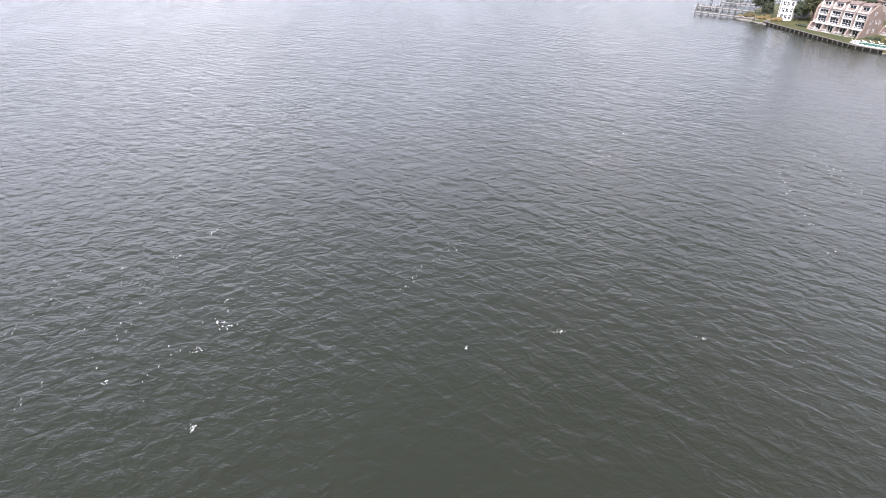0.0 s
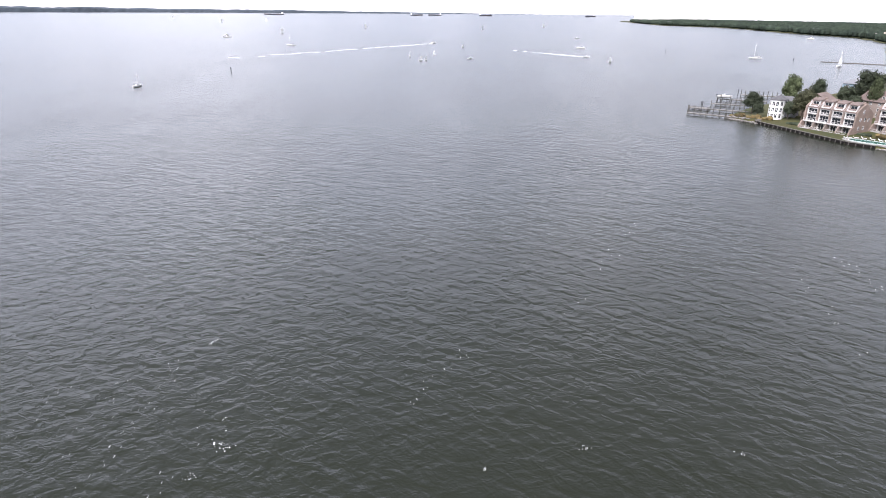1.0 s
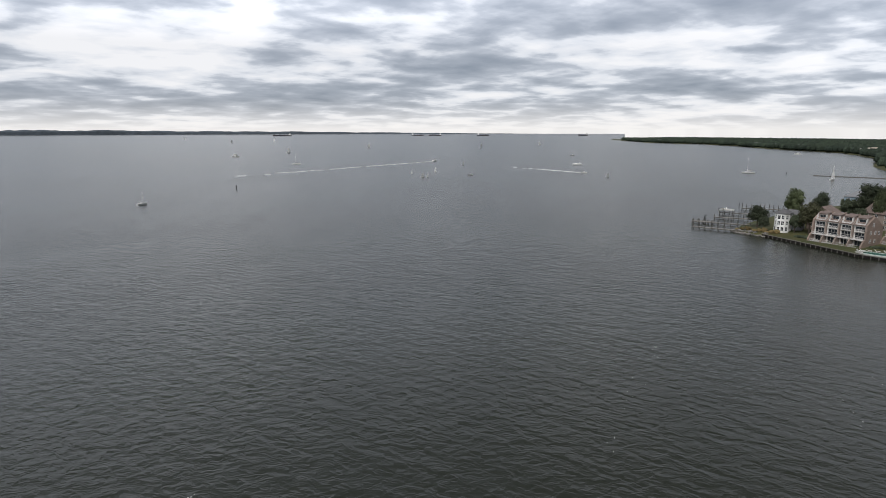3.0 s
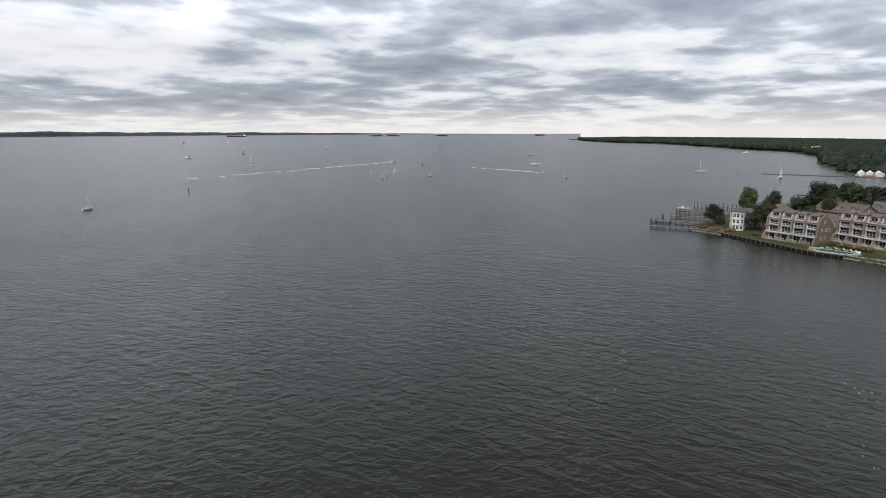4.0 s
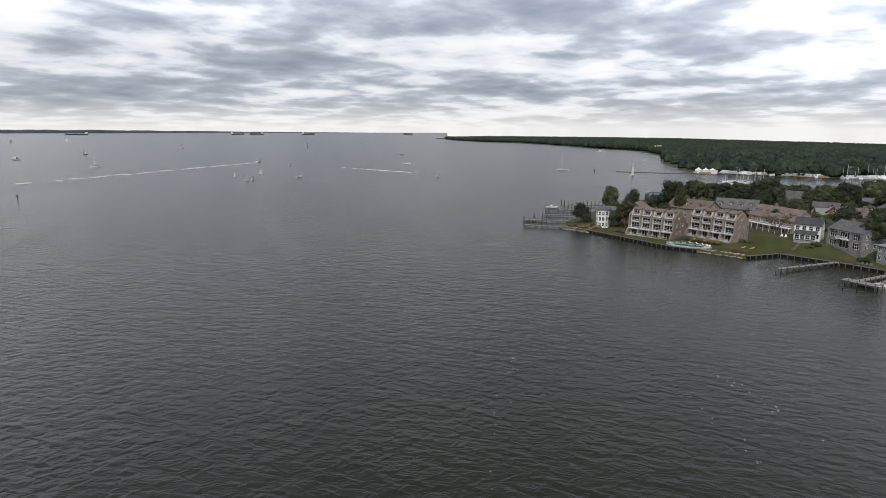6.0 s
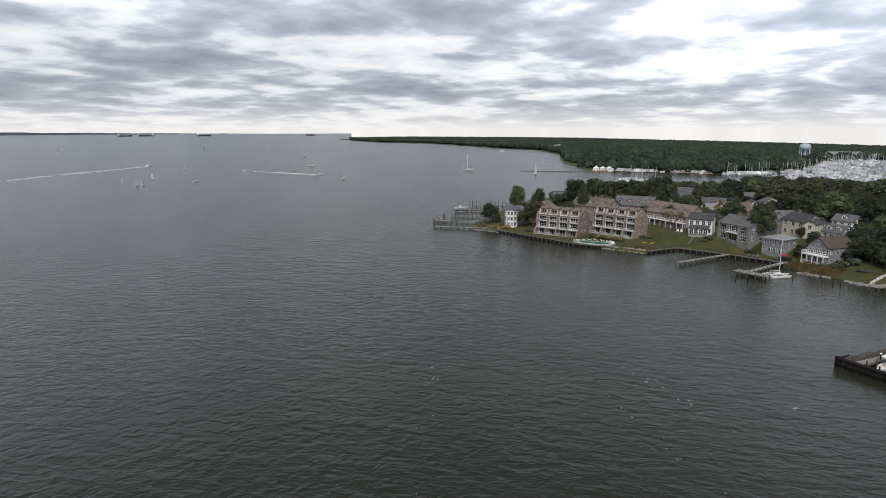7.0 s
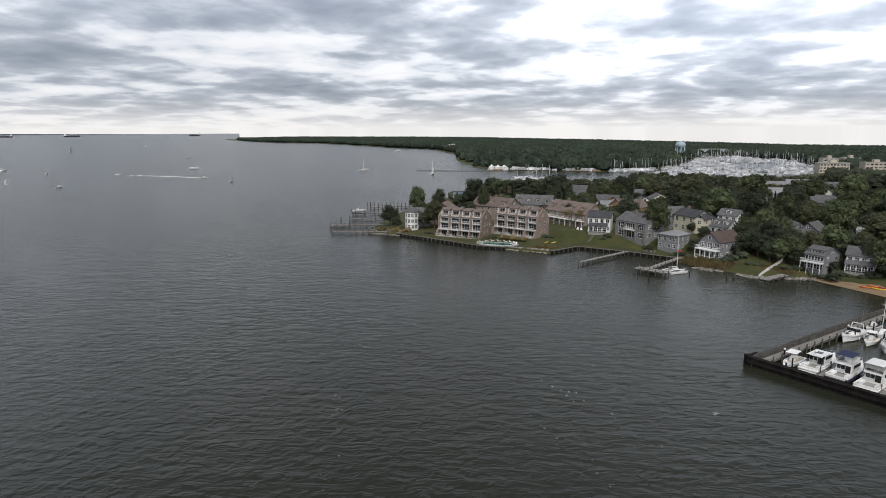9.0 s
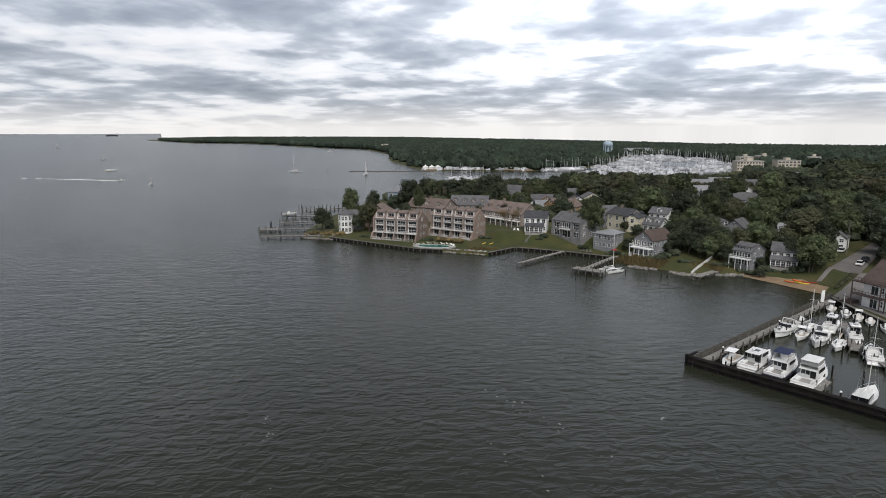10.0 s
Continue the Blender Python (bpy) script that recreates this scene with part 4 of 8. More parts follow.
def seawall(points, top, label, step=2.2, off=0.75, name="seawall"):
    """A plank bulkhead with a cap and a row of piles on its outer face."""
    t = thing(name, label, "sea wall", kind="structure")
    boards, cap = bmesh.new(), bmesh.new()
    for (ax, ay), (bx, by) in zip(points, points[1:]):
        v = Vector((bx - ax, by - ay, 0))
        n = Vector((v.y, -v.x, 0)).normalized()
        if shore_distance([ax + v.x / 2 + n.x], [ay + v.y / 2 + n.y])[0][0] > 0:
            n = -n
        a, b = Vector((ax, ay, 0)) + n * off, Vector((bx, by, 0)) + n * off
        up, k, e = Vector((0, 0, 1)), n * 0.09, v.normalized() * 0.09
        solid(boards, [a - k - up * 1.4, b - k - up * 1.4, b + k - up * 1.4, a + k - up * 1.4], [a - k + up * top, b - k + up * top, b + k + up * top, a + k + up * top])
        c0, c1 = -n * 0.75, n * 0.2
        solid(cap, [a - e + c0 + up * (top - 0.02), b + e + c0 + up * (top - 0.02), b + e + c1 + up * (top - 0.02), a - e + c1 + up * (top - 0.02)],
              [a - e + c0 + up * (top + 0.13), b + e + c0 + up * (top + 0.13), b + e + c1 + up * (top + 0.13), a - e + c1 + up * (top + 0.13)])
        for z in (0.3, top - 0.35):
            w0, w1 = n * 0.1, n * 0.24
            solid(boards, [a + w0 + up * z, b + w0 + up * z, b + w1 + up * z, a + w1 + up * z], [a + w0 + up * (z + 0.2), b + w0 + up * (z + 0.2), b + w1 + up * (z + 0.2), a + w1 + up * (z + 0.2)])
        m = max(2, int(v.length / step))
        for i in range(m):
            p = a + (b - a) * (i + 0.5) / m + n * 0.3
            pile(t, p.x, p.y, top + 0.12, 0.17)
    part("planking", boards, M["dark_timber"], t)
    part("cap", cap, M["timber"], t, "weathered grey timber cap")
    return t


seawall(SHORE_WALL[1:], 0.98, "weathered timber sea wall below the townhouse lawn")
seawall(SHORE_QUAY[:4], 1.3, "timber bulkhead along the marina quay", 3.0)
seawall(SHORE_BANK + SHORE_WALL2, 0.98, "weathered timber sea wall below the steep lawn")


def pier(points, width, z, label, step=3.0, posts_up=0.5, name="pier", both=True):
    t = thing(name, label, "pier")
    for (ax, ay), (bx, by) in zip(points, points[1:]):
        v = Vector((bx - ax, by - ay, 0))
        L, d = v.length, v.normalized()
        n = Vector((-d.y, d.x, 0))
        ang = math.degrees(math.atan2(d.y, d.x))
        bm = bmesh.new()
        k = int(L / 0.32)
        for i in range(k):
            x = L * i / k
            dz = 0.015 * math.sin(i * 12.9)
            box(bm, x, x + L / k - 0.02, -width / 2, width / 2, z - 0.06 + dz, z + dz)
        ob = part("decking", bm, M["deck"], t)
        ob.matrix_basis = pose(ax, ay, 0, 0, 0, ang)
        bm = bmesh.new()
        for s in (-1, 1):
            box(bm, 0, L, s * (width / 2 - 0.15) - 0.06, s * (width / 2 - 0.15) + 0.06, z - 0.36, z - 0.075)
        ob = part("stringer", bm, M["timber"], t)
        ob.matrix_basis = pose(ax, ay, 0, 0, 0, ang)
        m = max(1, round(L / step))
        for i in range(m + 1):
            for s in ((-1, 1) if both else (1,)):
                p = Vector((ax, ay, 0)) + d * (L * i / m) + n * s * (width / 2 + 0.12)
                pile(t, p.x, p.y, z + posts_up * (0.6 + 0.7 * abs(math.sin(i * 3.7 + s))), 0.14)
    return t


# docks off the tip of the point
pier([(116.8, 260.6), (135.0, 245.6)], 1.9, 1.0, "long grey timber dock off the tip of the point", 2.6, 0.9)
pier([(123.6, 275.6), (146.0, 261.4)], 1.6, 1.0, "grey timber dock with mooring piles", 2.6, 0.9)
pier([(124.2, 277.4), (131.6, 272.4)], 3.0, 1.0, "broad timber dock head with mooring piles", 2.4, 0.9)
pier([(139.8, 288.6), (154.5, 280.4)], 1.5, 1.0, "timber dock with close-set mooring piles", 2.2, 1.2)
pier([(150.5, 305.5), (170.0, 294.0)], 1.5, 1.0, "timber dock beside a boat lift", 2.2, 0.8)
pier([(170.6, 321.5), (192.0, 311.5)], 1.5, 1.0, "far timber dock with tall piles", 2.2, 1.8)
# piers below the lawn
pier([(153.6, 156.0), (179.5, 157.6)], 1.5, 1.15, "narrow grey timber pier from the sea wall", 2.7, 0.35)
pier([(161.0, 136.4), (184.5, 140.0)], 1.7, 1.3, "timber pier leading to a boat platform", 2.6, 0.5)
pier([(160.6, 139.8), (162.0, 130.4)], 3.6, 1.3, "square timber boat platform at a pier head", 2.4, 0.6)


def loose_piles(spots):
    for x, y, h in spots:
        bm = bmesh.new()
        tube(bm, (0, 0, -1.4), (0.02, 0.01, h), 0.16, 0.14, 8)
        bm2 = finish("mooring_post", bm, M["dark_timber"])
        single("mooring_post", bm2, None, "dark weathered timber mooring post standing in the water", "mooring post", "mooring posts", m=pose(x, y, 0))


loose_piles([(155.3, 131.5, 1.8), (153.0, 133.8, 0.6), (158.3, 137.5, 0.8), (169.5, 127.2, 1.2), (172.6, 117.3, 1.2), (174.2, 116.2, 0.7), (160.5, 129.6, 1.4), (132.5, 283.2, 2.6), (134.0, 285.2, 2.6), (171.5, 326.5, 3.2), (174.0, 328.0, 3.0)])


# ---- boats ----
def hull_rings(L, B, h0, h1, n=9, full=0.35, flare=0.8, stern=0.92):
    rings = []
    for i in range(n):
        k = i / (n - 1)
        b = B / 2 * (stern + (1 - stern) * min(1, k / full) if k < full else max(0.03, 1 - ((k - full) / (1 - full)) ** 2.2))
        z = h0 + (h1 - h0) * k ** 1.6
        x = L * k * 0.97 + (0.03 * L * (k == 1))
        rings.append([(x, -b, z), (x - 0.06 * L * k * k, -b * flare, 0.1 + 0.15 * k), (x - 0.1 * L * k * k, 0, -0.35 + 0.25 * k * k), (x - 0.06 * L * k * k, b * flare, 0.1 + 0.15 * k), (x, b, z)])
    return rings


def hull_bm(L, B, h0, h1, **kw):
    bm = bmesh.new()
    loft(bm, hull_rings(L, B, h0, h1, **kw))
    return bm


def frustum(bm, x0, x1, b0, z0, z1, front=0.5, rear=0.2, side=0.15, b1=None):
    b1 = b0 if b1 is None else b1
    solid(bm, [(x0, -b0, z0), (x1, -b1, z0), (x1, b1, z0), (x0, b0, z0)],
          [(x0 + rear, -b0 + side, z1), (x1 - front, -b1 + side, z1), (x1 - front, b1 - side, z1), (x0 + rear, b0 - side, z1)])


def rail_bm(L, B, h0, h1, from_k=0.45, height=0.6):
    bm = bmesh.new()
    rings = hull_rings(L, B, h0, h1, n=13, full=0.48)
    use = [r for i, r in enumerate(rings) if i / 12 >= from_k]
    for idx in (0, 4):
        pts = [Vector(r[idx]) + Vector((-0.05, 0.08 if idx == 0 else -0.08, 0)) for r in use]
        for p, q in zip(pts, pts[1:]):
            tube(bm, p + Vector((0, 0, height)), q + Vector((0, 0, height)), 0.022, n=5)
        for p in pts[::2]:
            tube(bm, p, p + Vector((0, 0, height)), 0.018, n=5)
    return bm


def globe_post(x, y):
    t = thing("globe_post", "short dark post with a round white cap", "dock post", pose(x, y, 0), "capped dock posts")
    bm = bmesh.new()
    tube(bm, (0, 0, -1.4), (0, 0, 2.0), 0.16, 0.15, 8)
    part("post", bm, M["dark_timber"], t)
    bm = bmesh.new()
    bmesh.ops.create_uvsphere(bm, u_segments=12, v_segments=8, radius=0.2)
    bmesh.ops.translate(bm, verts=bm.verts, vec=(0, 0, 2.25))
    part("cap", bm, M["gel"], t, smooth=True)


for gx, gy in ((114.6, 74.2), (114.4, 64.4), (114.4, 56.0), (146.2, 75.9), (121.0, 77.4)):
    globe_post(gx, gy)


def cruiser(x, y, ang, L=10.5, B=3.5, fly=False, bimini="gel", label="", group="boats in the marina", blue=False, hardtop=False, dark=False):
    t = thing("motor_cruiser", label or "white fibreglass motor cruiser moored in a slip", "motorboat", pose(x, y, 0, 0, 0, ang), group)
    h0, h1 = 1.15, 1.65
    hull = part("hull", hull_bm(L, B, h0, h1, n=13, full=0.48, flare=0.78), M["steel_dark"] if dark else M["gel"], t, smooth=False)
    bm = bmesh.new()
    loft(bm, [[(r[0][0], r[0][1] * 0.97, r[0][2] + 0.005), (r[4][0], r[4][1] * 0.97, r[4][2] + 0.005), (r[4][0], r[4][1] * 0.97, r[4][2] + 0.07), (r[0][0], r[0][1] * 0.97, r[0][2] + 0.07)] for r in hull_rings(L, B, h0, h1, n=13, full=0.48)[5:]])
    part("foredeck", bm, M["gel"], hull)
    bm = bmesh.new()
    loft(bm, [[(px, py * 1.015, pz - 0.28) for px, py, pz in (r[0], r[4])] + [(r[4][0], r[4][1] * 1.015, r[4][2] - 0.16), (r[0][0], r[0][1] * 1.015, r[0][2] - 0.16)] for r in hull_rings(L, B, h0, h1, n=13, full=0.48)])
    part("rub_rail", bm, M["navy"] if blue else M["metal"], hull)
    bm = bmesh.new()
    frustum(bm, L * 0.42, L * 0.9, B * 0.38, h0 + 0.1, h0 + 0.8, front=2.2, rear=0.0, side=0.2, b1=B * 0.2)
    part("foredeck_cabin", bm, M["gel"], t)
    bm = bmesh.new()
    frustum(bm, L * 0.05, L * 0.40, B * 0.40, h0 + 0.02, h0 + 0.07, 0, 0, 0)
    part("cockpit_sole", bm, M["concrete"], t)
    bm = bmesh.new()
    for s in (-1, 1):
        box(bm, L * 0.03, L * 0.42, s * B * 0.43 - 0.1, s * B * 0.43 + 0.1, h0, h0 + 0.45)
    box(bm, L * 0.02, L * 0.05, -B * 0.42, B * 0.42, h0, h0 + 0.42)
    part("coaming", bm, M["gel"], t)
    bm = bmesh.new()
    box(bm, -0.9, 0.02, -B * 0.42, B * 0.42, 0.35, 0.48)
    part("swim_platform", bm, M["gel"], t)
    # saloon or windscreen
    if fly or hardtop:
        bm = bmesh.new()
        frustum(bm, L * 0.30, L * 0.68, B * 0.38, h0 + 0.1, h0 + 1.85, front=1.7, rear=0.05, side=0.22, b1=B * 0.34)
        sal = part("saloon", bm, M["gel"], t)
        for s in (-1, 1):
            for k in (0.37, 0.455, 0.54):
                bm = bmesh.new()
                y0 = s * (B * 0.375 - 0.14)
                box(bm, L * k, L * k + L * 0.07, y0 - 0.05, y0 + 0.05, h0 + 1.1, h0 + 1.65)
                part("side_window", bm, M["dark_glass"], sal)
        bm = bmesh.new()
        solid(bm, [(L * 0.68 - 0.72, -B * 0.26, h0 + 1.05), (L * 0.68 - 0.72, B * 0.26, h0 + 1.05), (L * 0.68 - 1.36, B * 0.24, h0 + 1.85), (L * 0.68 - 1.36, -B * 0.24, h0 + 1.85)],
              [(L * 0.68 - 0.62, -B * 0.26, h0 + 1.05), (L * 0.68 - 0.62, B * 0.26, h0 + 1.05), (L * 0.68 - 1.26, B * 0.24, h0 + 1.85), (L * 0.68 - 1.26, -B * 0.24, h0 + 1.85)])
        part("windscreen", bm, M["dark_glass"], sal)
        bm = bmesh.new()
        for y0, y1, z0 in ((-B * 0.28, -B * 0.06, 0.35), (-B * 0.03, B * 0.12, 0.85), (B * 0.15, B * 0.3, 0.85)):
            box(bm, L * 0.30 - 0.03, L * 0.30 + 0.06, y0, y1, h0 + z0, h0 + 1.55)
        part("aft_door", bm, M["dark_glass"], sal)
    else:
        bm = bmesh.new()
        for s in (-1, 1):
            solid(bm, [(L * 0.36, s * B * 0.42, h0 + 0.4), (L * 0.56, s * B * 0.3, h0 + 0.85), (L * 0.52, s * B * 0.27, h0 + 1.3), (L * 0.38, s * B * 0.38, h0 + 1.1)],
                  [(L * 0.36, s * B * 0.39, h0 + 0.4), (L * 0.56, s * B * 0.27, h0 + 0.85), (L * 0.52, s * B * 0.24, h0 + 1.3), (L * 0.38, s * B * 0.35, h0 + 1.1)])
        solid(bm, [(L * 0.56, -B * 0.29, h0 + 0.85), (L * 0.56, B * 0.29, h0 + 0.85), (L * 0.52, B * 0.26, h0 + 1.35), (L * 0.52, -B * 0.26, h0 + 1.35)],
              [(L * 0.55, -B * 0.29, h0 + 0.85), (L * 0.55, B * 0.29, h0 + 0.85), (L * 0.51, B * 0.26, h0 + 1.35), (L * 0.51, -B * 0.26, h0 + 1.35)])
        part("windscreen", bm, M["dark_glass"], t)
        bm = bmesh.new()
        for s in (-1, 1):
            tube(bm, (L * 0.24, s * B * 0.43, h0 + 0.3), (L * 0.2, s * B * 0.36, h0 + 1.9), 0.09, n=6)
        tube(bm, (L * 0.2, -B * 0.36, h0 + 1.9), (L * 0.2, B * 0.36, h0 + 1.9), 0.1, n=6)
        part("radar_arch", bm, M["gel"], t)
    if fly:
        bm = bmesh.new()
        box(bm, L * 0.24, L * 0.56, -B * 0.36, B * 0.36, h0 + 1.86, h0 + 1.98)
        part("flybridge_deck", bm, M["gel"], t)
        bm = bmesh.new()
        for s in (-1, 1):
            box(bm, L * 0.28, L * 0.54, s * B * 0.35 - 0.05, s * B * 0.35 + 0.05, h0 + 1.98, h0 + 2.6)
        box(bm, L * 0.53, L * 0.56, -B * 0.35, B * 0.35, h0 + 1.98, h0 + 2.75)
        box(bm, L * 0.4, L * 0.46, -0.5, 0.5, h0 + 1.98, h0 + 2.7)
        part("flybridge_coaming", bm, M["gel"], t)
        bm = bmesh.new()
        frustum(bm, L * 0.25, L * 0.54, B * 0.36, h0 + 3.45, h0 + 3.6, 0.3, 0.15, 0.2)
        top = part("hardtop", bm, M[bimini], t)
        bm = bmesh.new()
        for s in (-1, 1):
            for k in (0.28, 0.5):
                tube(bm, (L * k, s * B * 0.34, h0 + 2.3), (L * k, s * B * 0.32, h0 + 3.5), 0.03, n=5)
        part("support_tube", bm, M["metal"], top)
        if bimini == "gel":
            bm = bmesh.new()
            frustum(bm, L * 0.27, L * 0.53, B * 0.345, h0 + 2.6, h0 + 3.45, 0.12, 0.05, 0.03)
            part("clear_enclosure", bm, M["clear"], top)
    elif hardtop:
        bm = bmesh.new()
        frustum(bm, L * 0.2, L * 0.56, B * 0.36, h0 + 2.05, h0 + 2.22, 0.5, 0.1, 0.2)
        top = part("hardtop", bm, M[bimini], t)
        bm = bmesh.new()
        frustum(bm, L * 0.32, L * 0.42, B * 0.18, h0 + 2.21, h0 + 2.27, 0.05, 0.05, 0.05)
        part("roof_hatch", bm, M["dark_glass"], top)
        bm = bmesh.new()
        tube(bm, (L * 0.25, 0, h0 + 2.2), (L * 0.25, 0, h0 + 2.75), 0.05, 0.04, 6)
        tube(bm, (L * 0.25, 0, h0 + 2.75), (L * 0.25, 0, h0 + 2.95), 0.3, 0.22, 12)
        part("radar_dome", bm, M["gel"], top)
        bm = bmesh.new()
        for s in (-1, 1):
            solid(bm, [(L * 0.21, s * B * 0.35, h0 + 0.45), (L * 0.33, s * B * 0.35, h0 + 0.45), (L * 0.33, s * B * 0.32, h0 + 2.05), (L * 0.21, s * B * 0.32, h0 + 2.05)],
                  [(L * 0.21, s * B * 0.34, h0 + 0.45), (L * 0.33, s * B * 0.34, h0 + 0.45), (L * 0.33, s * B * 0.31, h0 + 2.05), (L * 0.21, s * B * 0.31, h0 + 2.05)])
        part("enclosure", bm, M["dark_glass"], top)
    bm = bmesh.new()
    for k in (0.60, 0.72):
        frustum(bm, L * k, L * k + 0.55, 0.26, h0 + 0.6 + (0.72 - k) * 1.2, h0 + 0.86 - (k - 0.6) * 0.6, 0.03, 0.03, 0.03)
    part("deck_hatch", bm, M["dark_glass"], t)
    bm = bmesh.new()
    for s in (-1, 1):
        box(bm, L * 0.12, L * 0.26, s * B * 0.30 - 0.28, s * B * 0.30 + 0.28, h0 + 0.05, h0 + 0.45)
    part("cockpit_seat", bm, M["gel"], t)
    bm = bmesh.new()
    tube(bm, (L * 0.3, B * 0.3, h0 + 1.6), (L * 0.26, B * 0.32, h0 + 5.2), 0.025, 0.012, 5)
    part("antenna", bm, M["metal"], t)
    for k in (0.25, 0.5):
        for s in (-1, 1):
            bm = bmesh.new()
            tube(bm, (L * k, s * (B * 0.5 + 0.1), 0.35), (L * k, s * (B * 0.5 + 0.1), 0.95), 0.13, n=8)
            part("fender", bm, M["black"] if blue else M["gel"], t)
    part("bow_rail", rail_bm(L, B, h0, h1), M["metal"], t)
    return t


def open_boat(x, y, ang, L=6.5, B=2.4, ttop=True, label="", group="boats in the marina", z=0.0, motor=True, cover=None):
    t = thing("open_motorboat", label or "small white open motorboat with an outboard motor", "motorboat", pose(x, y, z, 0, 0, ang), group)
    part("hull", hull_bm(L, B, 0.7, 1.05), M["gel"], t)
    bm = bmesh.new()
    frustum(bm, L * 0.08, L * 0.72, B * 0.36, 0.82, 0.88, 0.6, 0.0, 0.0, b1=B * 0.26)
    part("cockpit", bm, M["tancanvas"] if cover is None else M[cover], t)
    bm = bmesh.new()
    frustum(bm, L * 0.4, L * 0.52, 0.4, 0.85, 1.75, 0.2, 0.05, 0.08)
    part("console", bm, M["gel"], t)
    bm = bmesh.new()
    box(bm, L * 0.3, L * 0.36, -0.45, 0.45, 0.85, 1.4)
    part("helm_seat", bm, M["gel"], t)
    if ttop:
        bm = bmesh.new()
        frustum(bm, L * 0.3, L * 0.6, B * 0.34, 2.55, 2.65, 0.1, 0.1, 0.05)
        top = part("t_top", bm, M["gel"], t)
        bm = bmesh.new()
        for s in (-1, 1):
            for k in (0.38, 0.5):
                tube(bm, (L * k, s * 0.5, 0.85), (L * k, s * 0.6, 2.56), 0.03, n=5)
        part("support_tube", bm, M["metal"], top)
    if motor:
        bm = bmesh.new()
        frustum(bm, -0.65, -0.05, 0.24, 0.75, 1.4, 0.1, 0.1, 0.06)
        box(bm, -0.4, -0.2, -0.08, 0.08, -0.4, 0.75)
        part("outboard_motor", bm, M["black"], t)
    return t


def sail_bm(luff_x, z0, z1, foot, belly=0.5, tip=0.05):
    """A triangular sail with a little belly, cloth thickness included."""
    bm = bmesh.new()
    n = 8
    rows = []
    for i in range(n + 1):
        k = i / n
        w = foot * (1 - k) + tip
        row = []
        for j in range(5):
            u = j / 4
            row.append((luff_x - w * u, belly * math.sin(math.pi * u) * (1 - k * 0.7), z0 + (z1 - z0) * k))
        rows.append(row)
    for side in (0, 0.03):
        vs = [[bm.verts.new((px, py + side, pz)) for px, py, pz in row] for row in rows]
        for a, b in zip(vs, vs[1:]):
            for j in range(4):
                bm.faces.new((a[j], a[j + 1], b[j + 1], b[j]) if side else (b[j], b[j + 1], a[j + 1], a[j]))
    return bm


def sailboat(x, y, ang, L=9.0, B=2.9, mast=12.0, sails=False, cover="navy", label="", group="boats in the marina", dodger=None, heel=0):
    t = thing("sailboat", label or "white sailing yacht with a furled sail", "sailboat", pose(x, y, 0, heel, 0, ang), group)
    part("hull", hull_bm(L, B, 0.85, 1.15, full=0.45, stern=0.7), M["gel"], t)
    bm = bmesh.new()
    frustum(bm, L * 0.34, L * 0.74, B * 0.27, 0.9, 1.45, 0.6, 0.1, 0.12, b1=B * 0.16)
    cab = part("cabin_trunk", bm, M["gel"], t)
    bm = bmesh.new()
    for s in (-1, 1):
        box(bm, L * 0.4, L * 0.58, s * B * 0.23 - 0.05, s * B * 0.23 + 0.05, 1.1, 1.3)
    part("port_light", bm, M["dark_glass"], cab)
    bm = bmesh.new()
    frustum(bm, L * 0.08, L * 0.32, B * 0.24, 0.88, 0.93, 0, 0, 0)
    part("cockpit", bm, M["tancanvas"], t)
    bm = bmesh.new()
    tube(bm, (L * 0.56, 0, 0.9), (L * 0.56, 0, mast), 0.065, 0.045, 6)
    for k in (0.5, 0.75):
        tube(bm, (L * 0.56, -0.75, mast * k), (L * 0.56, 0.75, mast * k), 0.025, n=5)
    part("mast", bm, M["trim"], t)
    bm = bmesh.new()
    tube(bm, (L * 0.56, 0, 2.1), (L * 0.14, 0, 2.2), 0.06, n=6)
    part("boom", bm, M["metal"], t)
    bm = bmesh.new()
    for q in ((L * 0.99, 0, 1.15), (0.05, 0, 0.9), (L * 0.54, B * 0.48, 0.95), (L * 0.54, -B * 0.48, 0.95)):
        tube(bm, q, (L * 0.56, 0, mast - 0.1), 0.012, n=4)
    part("rigging", bm, M["metal"], t)
    if sails:
        part("mainsail", sail_bm(L * 0.55, 2.3, mast - 0.3, L * 0.4, 0.45), M["sail"], t)
        bm = bmesh.new()
        solid(bm, [(L * 0.97, 0, 1.5), (L * 0.60, 0.5, 1.8), (L * 0.58, 0.05, mast * 0.9)], [(L * 0.97, 0.03, 1.5), (L * 0.60, 0.53, 1.8), (L * 0.58, 0.08, mast * 0.9)])
        part("jib", bm, M["sail"], t)
    else:
        bm = bmesh.new()
        tube(bm, (L * 0.55, 0, 2.28), (L * 0.15, 0, 2.34), 0.19, 0.13, 7)
        part("sail_cover", bm, M[cover], t)
    if dodger:
        bm = bmesh.new()
        frustum(bm, L * 0.1, L * 0.42, B * 0.36, 1.9, 2.35, 0.5, 0.3, 0.35)
        top = part("cockpit_canopy", bm, M[dodger], t)
        bm = bmesh.new()
        frustum(bm, L * 0.11, L * 0.41, B * 0.37, 1.0, 1.9, 0.05, 0.05, 0.02)
        part("canopy_window", bm, M["dark_glass"], top)
    part("guard_rail", rail_bm(L, B, 0.85, 1.15, from_k=0.0, height=0.55), M["metal"], t)
    return t


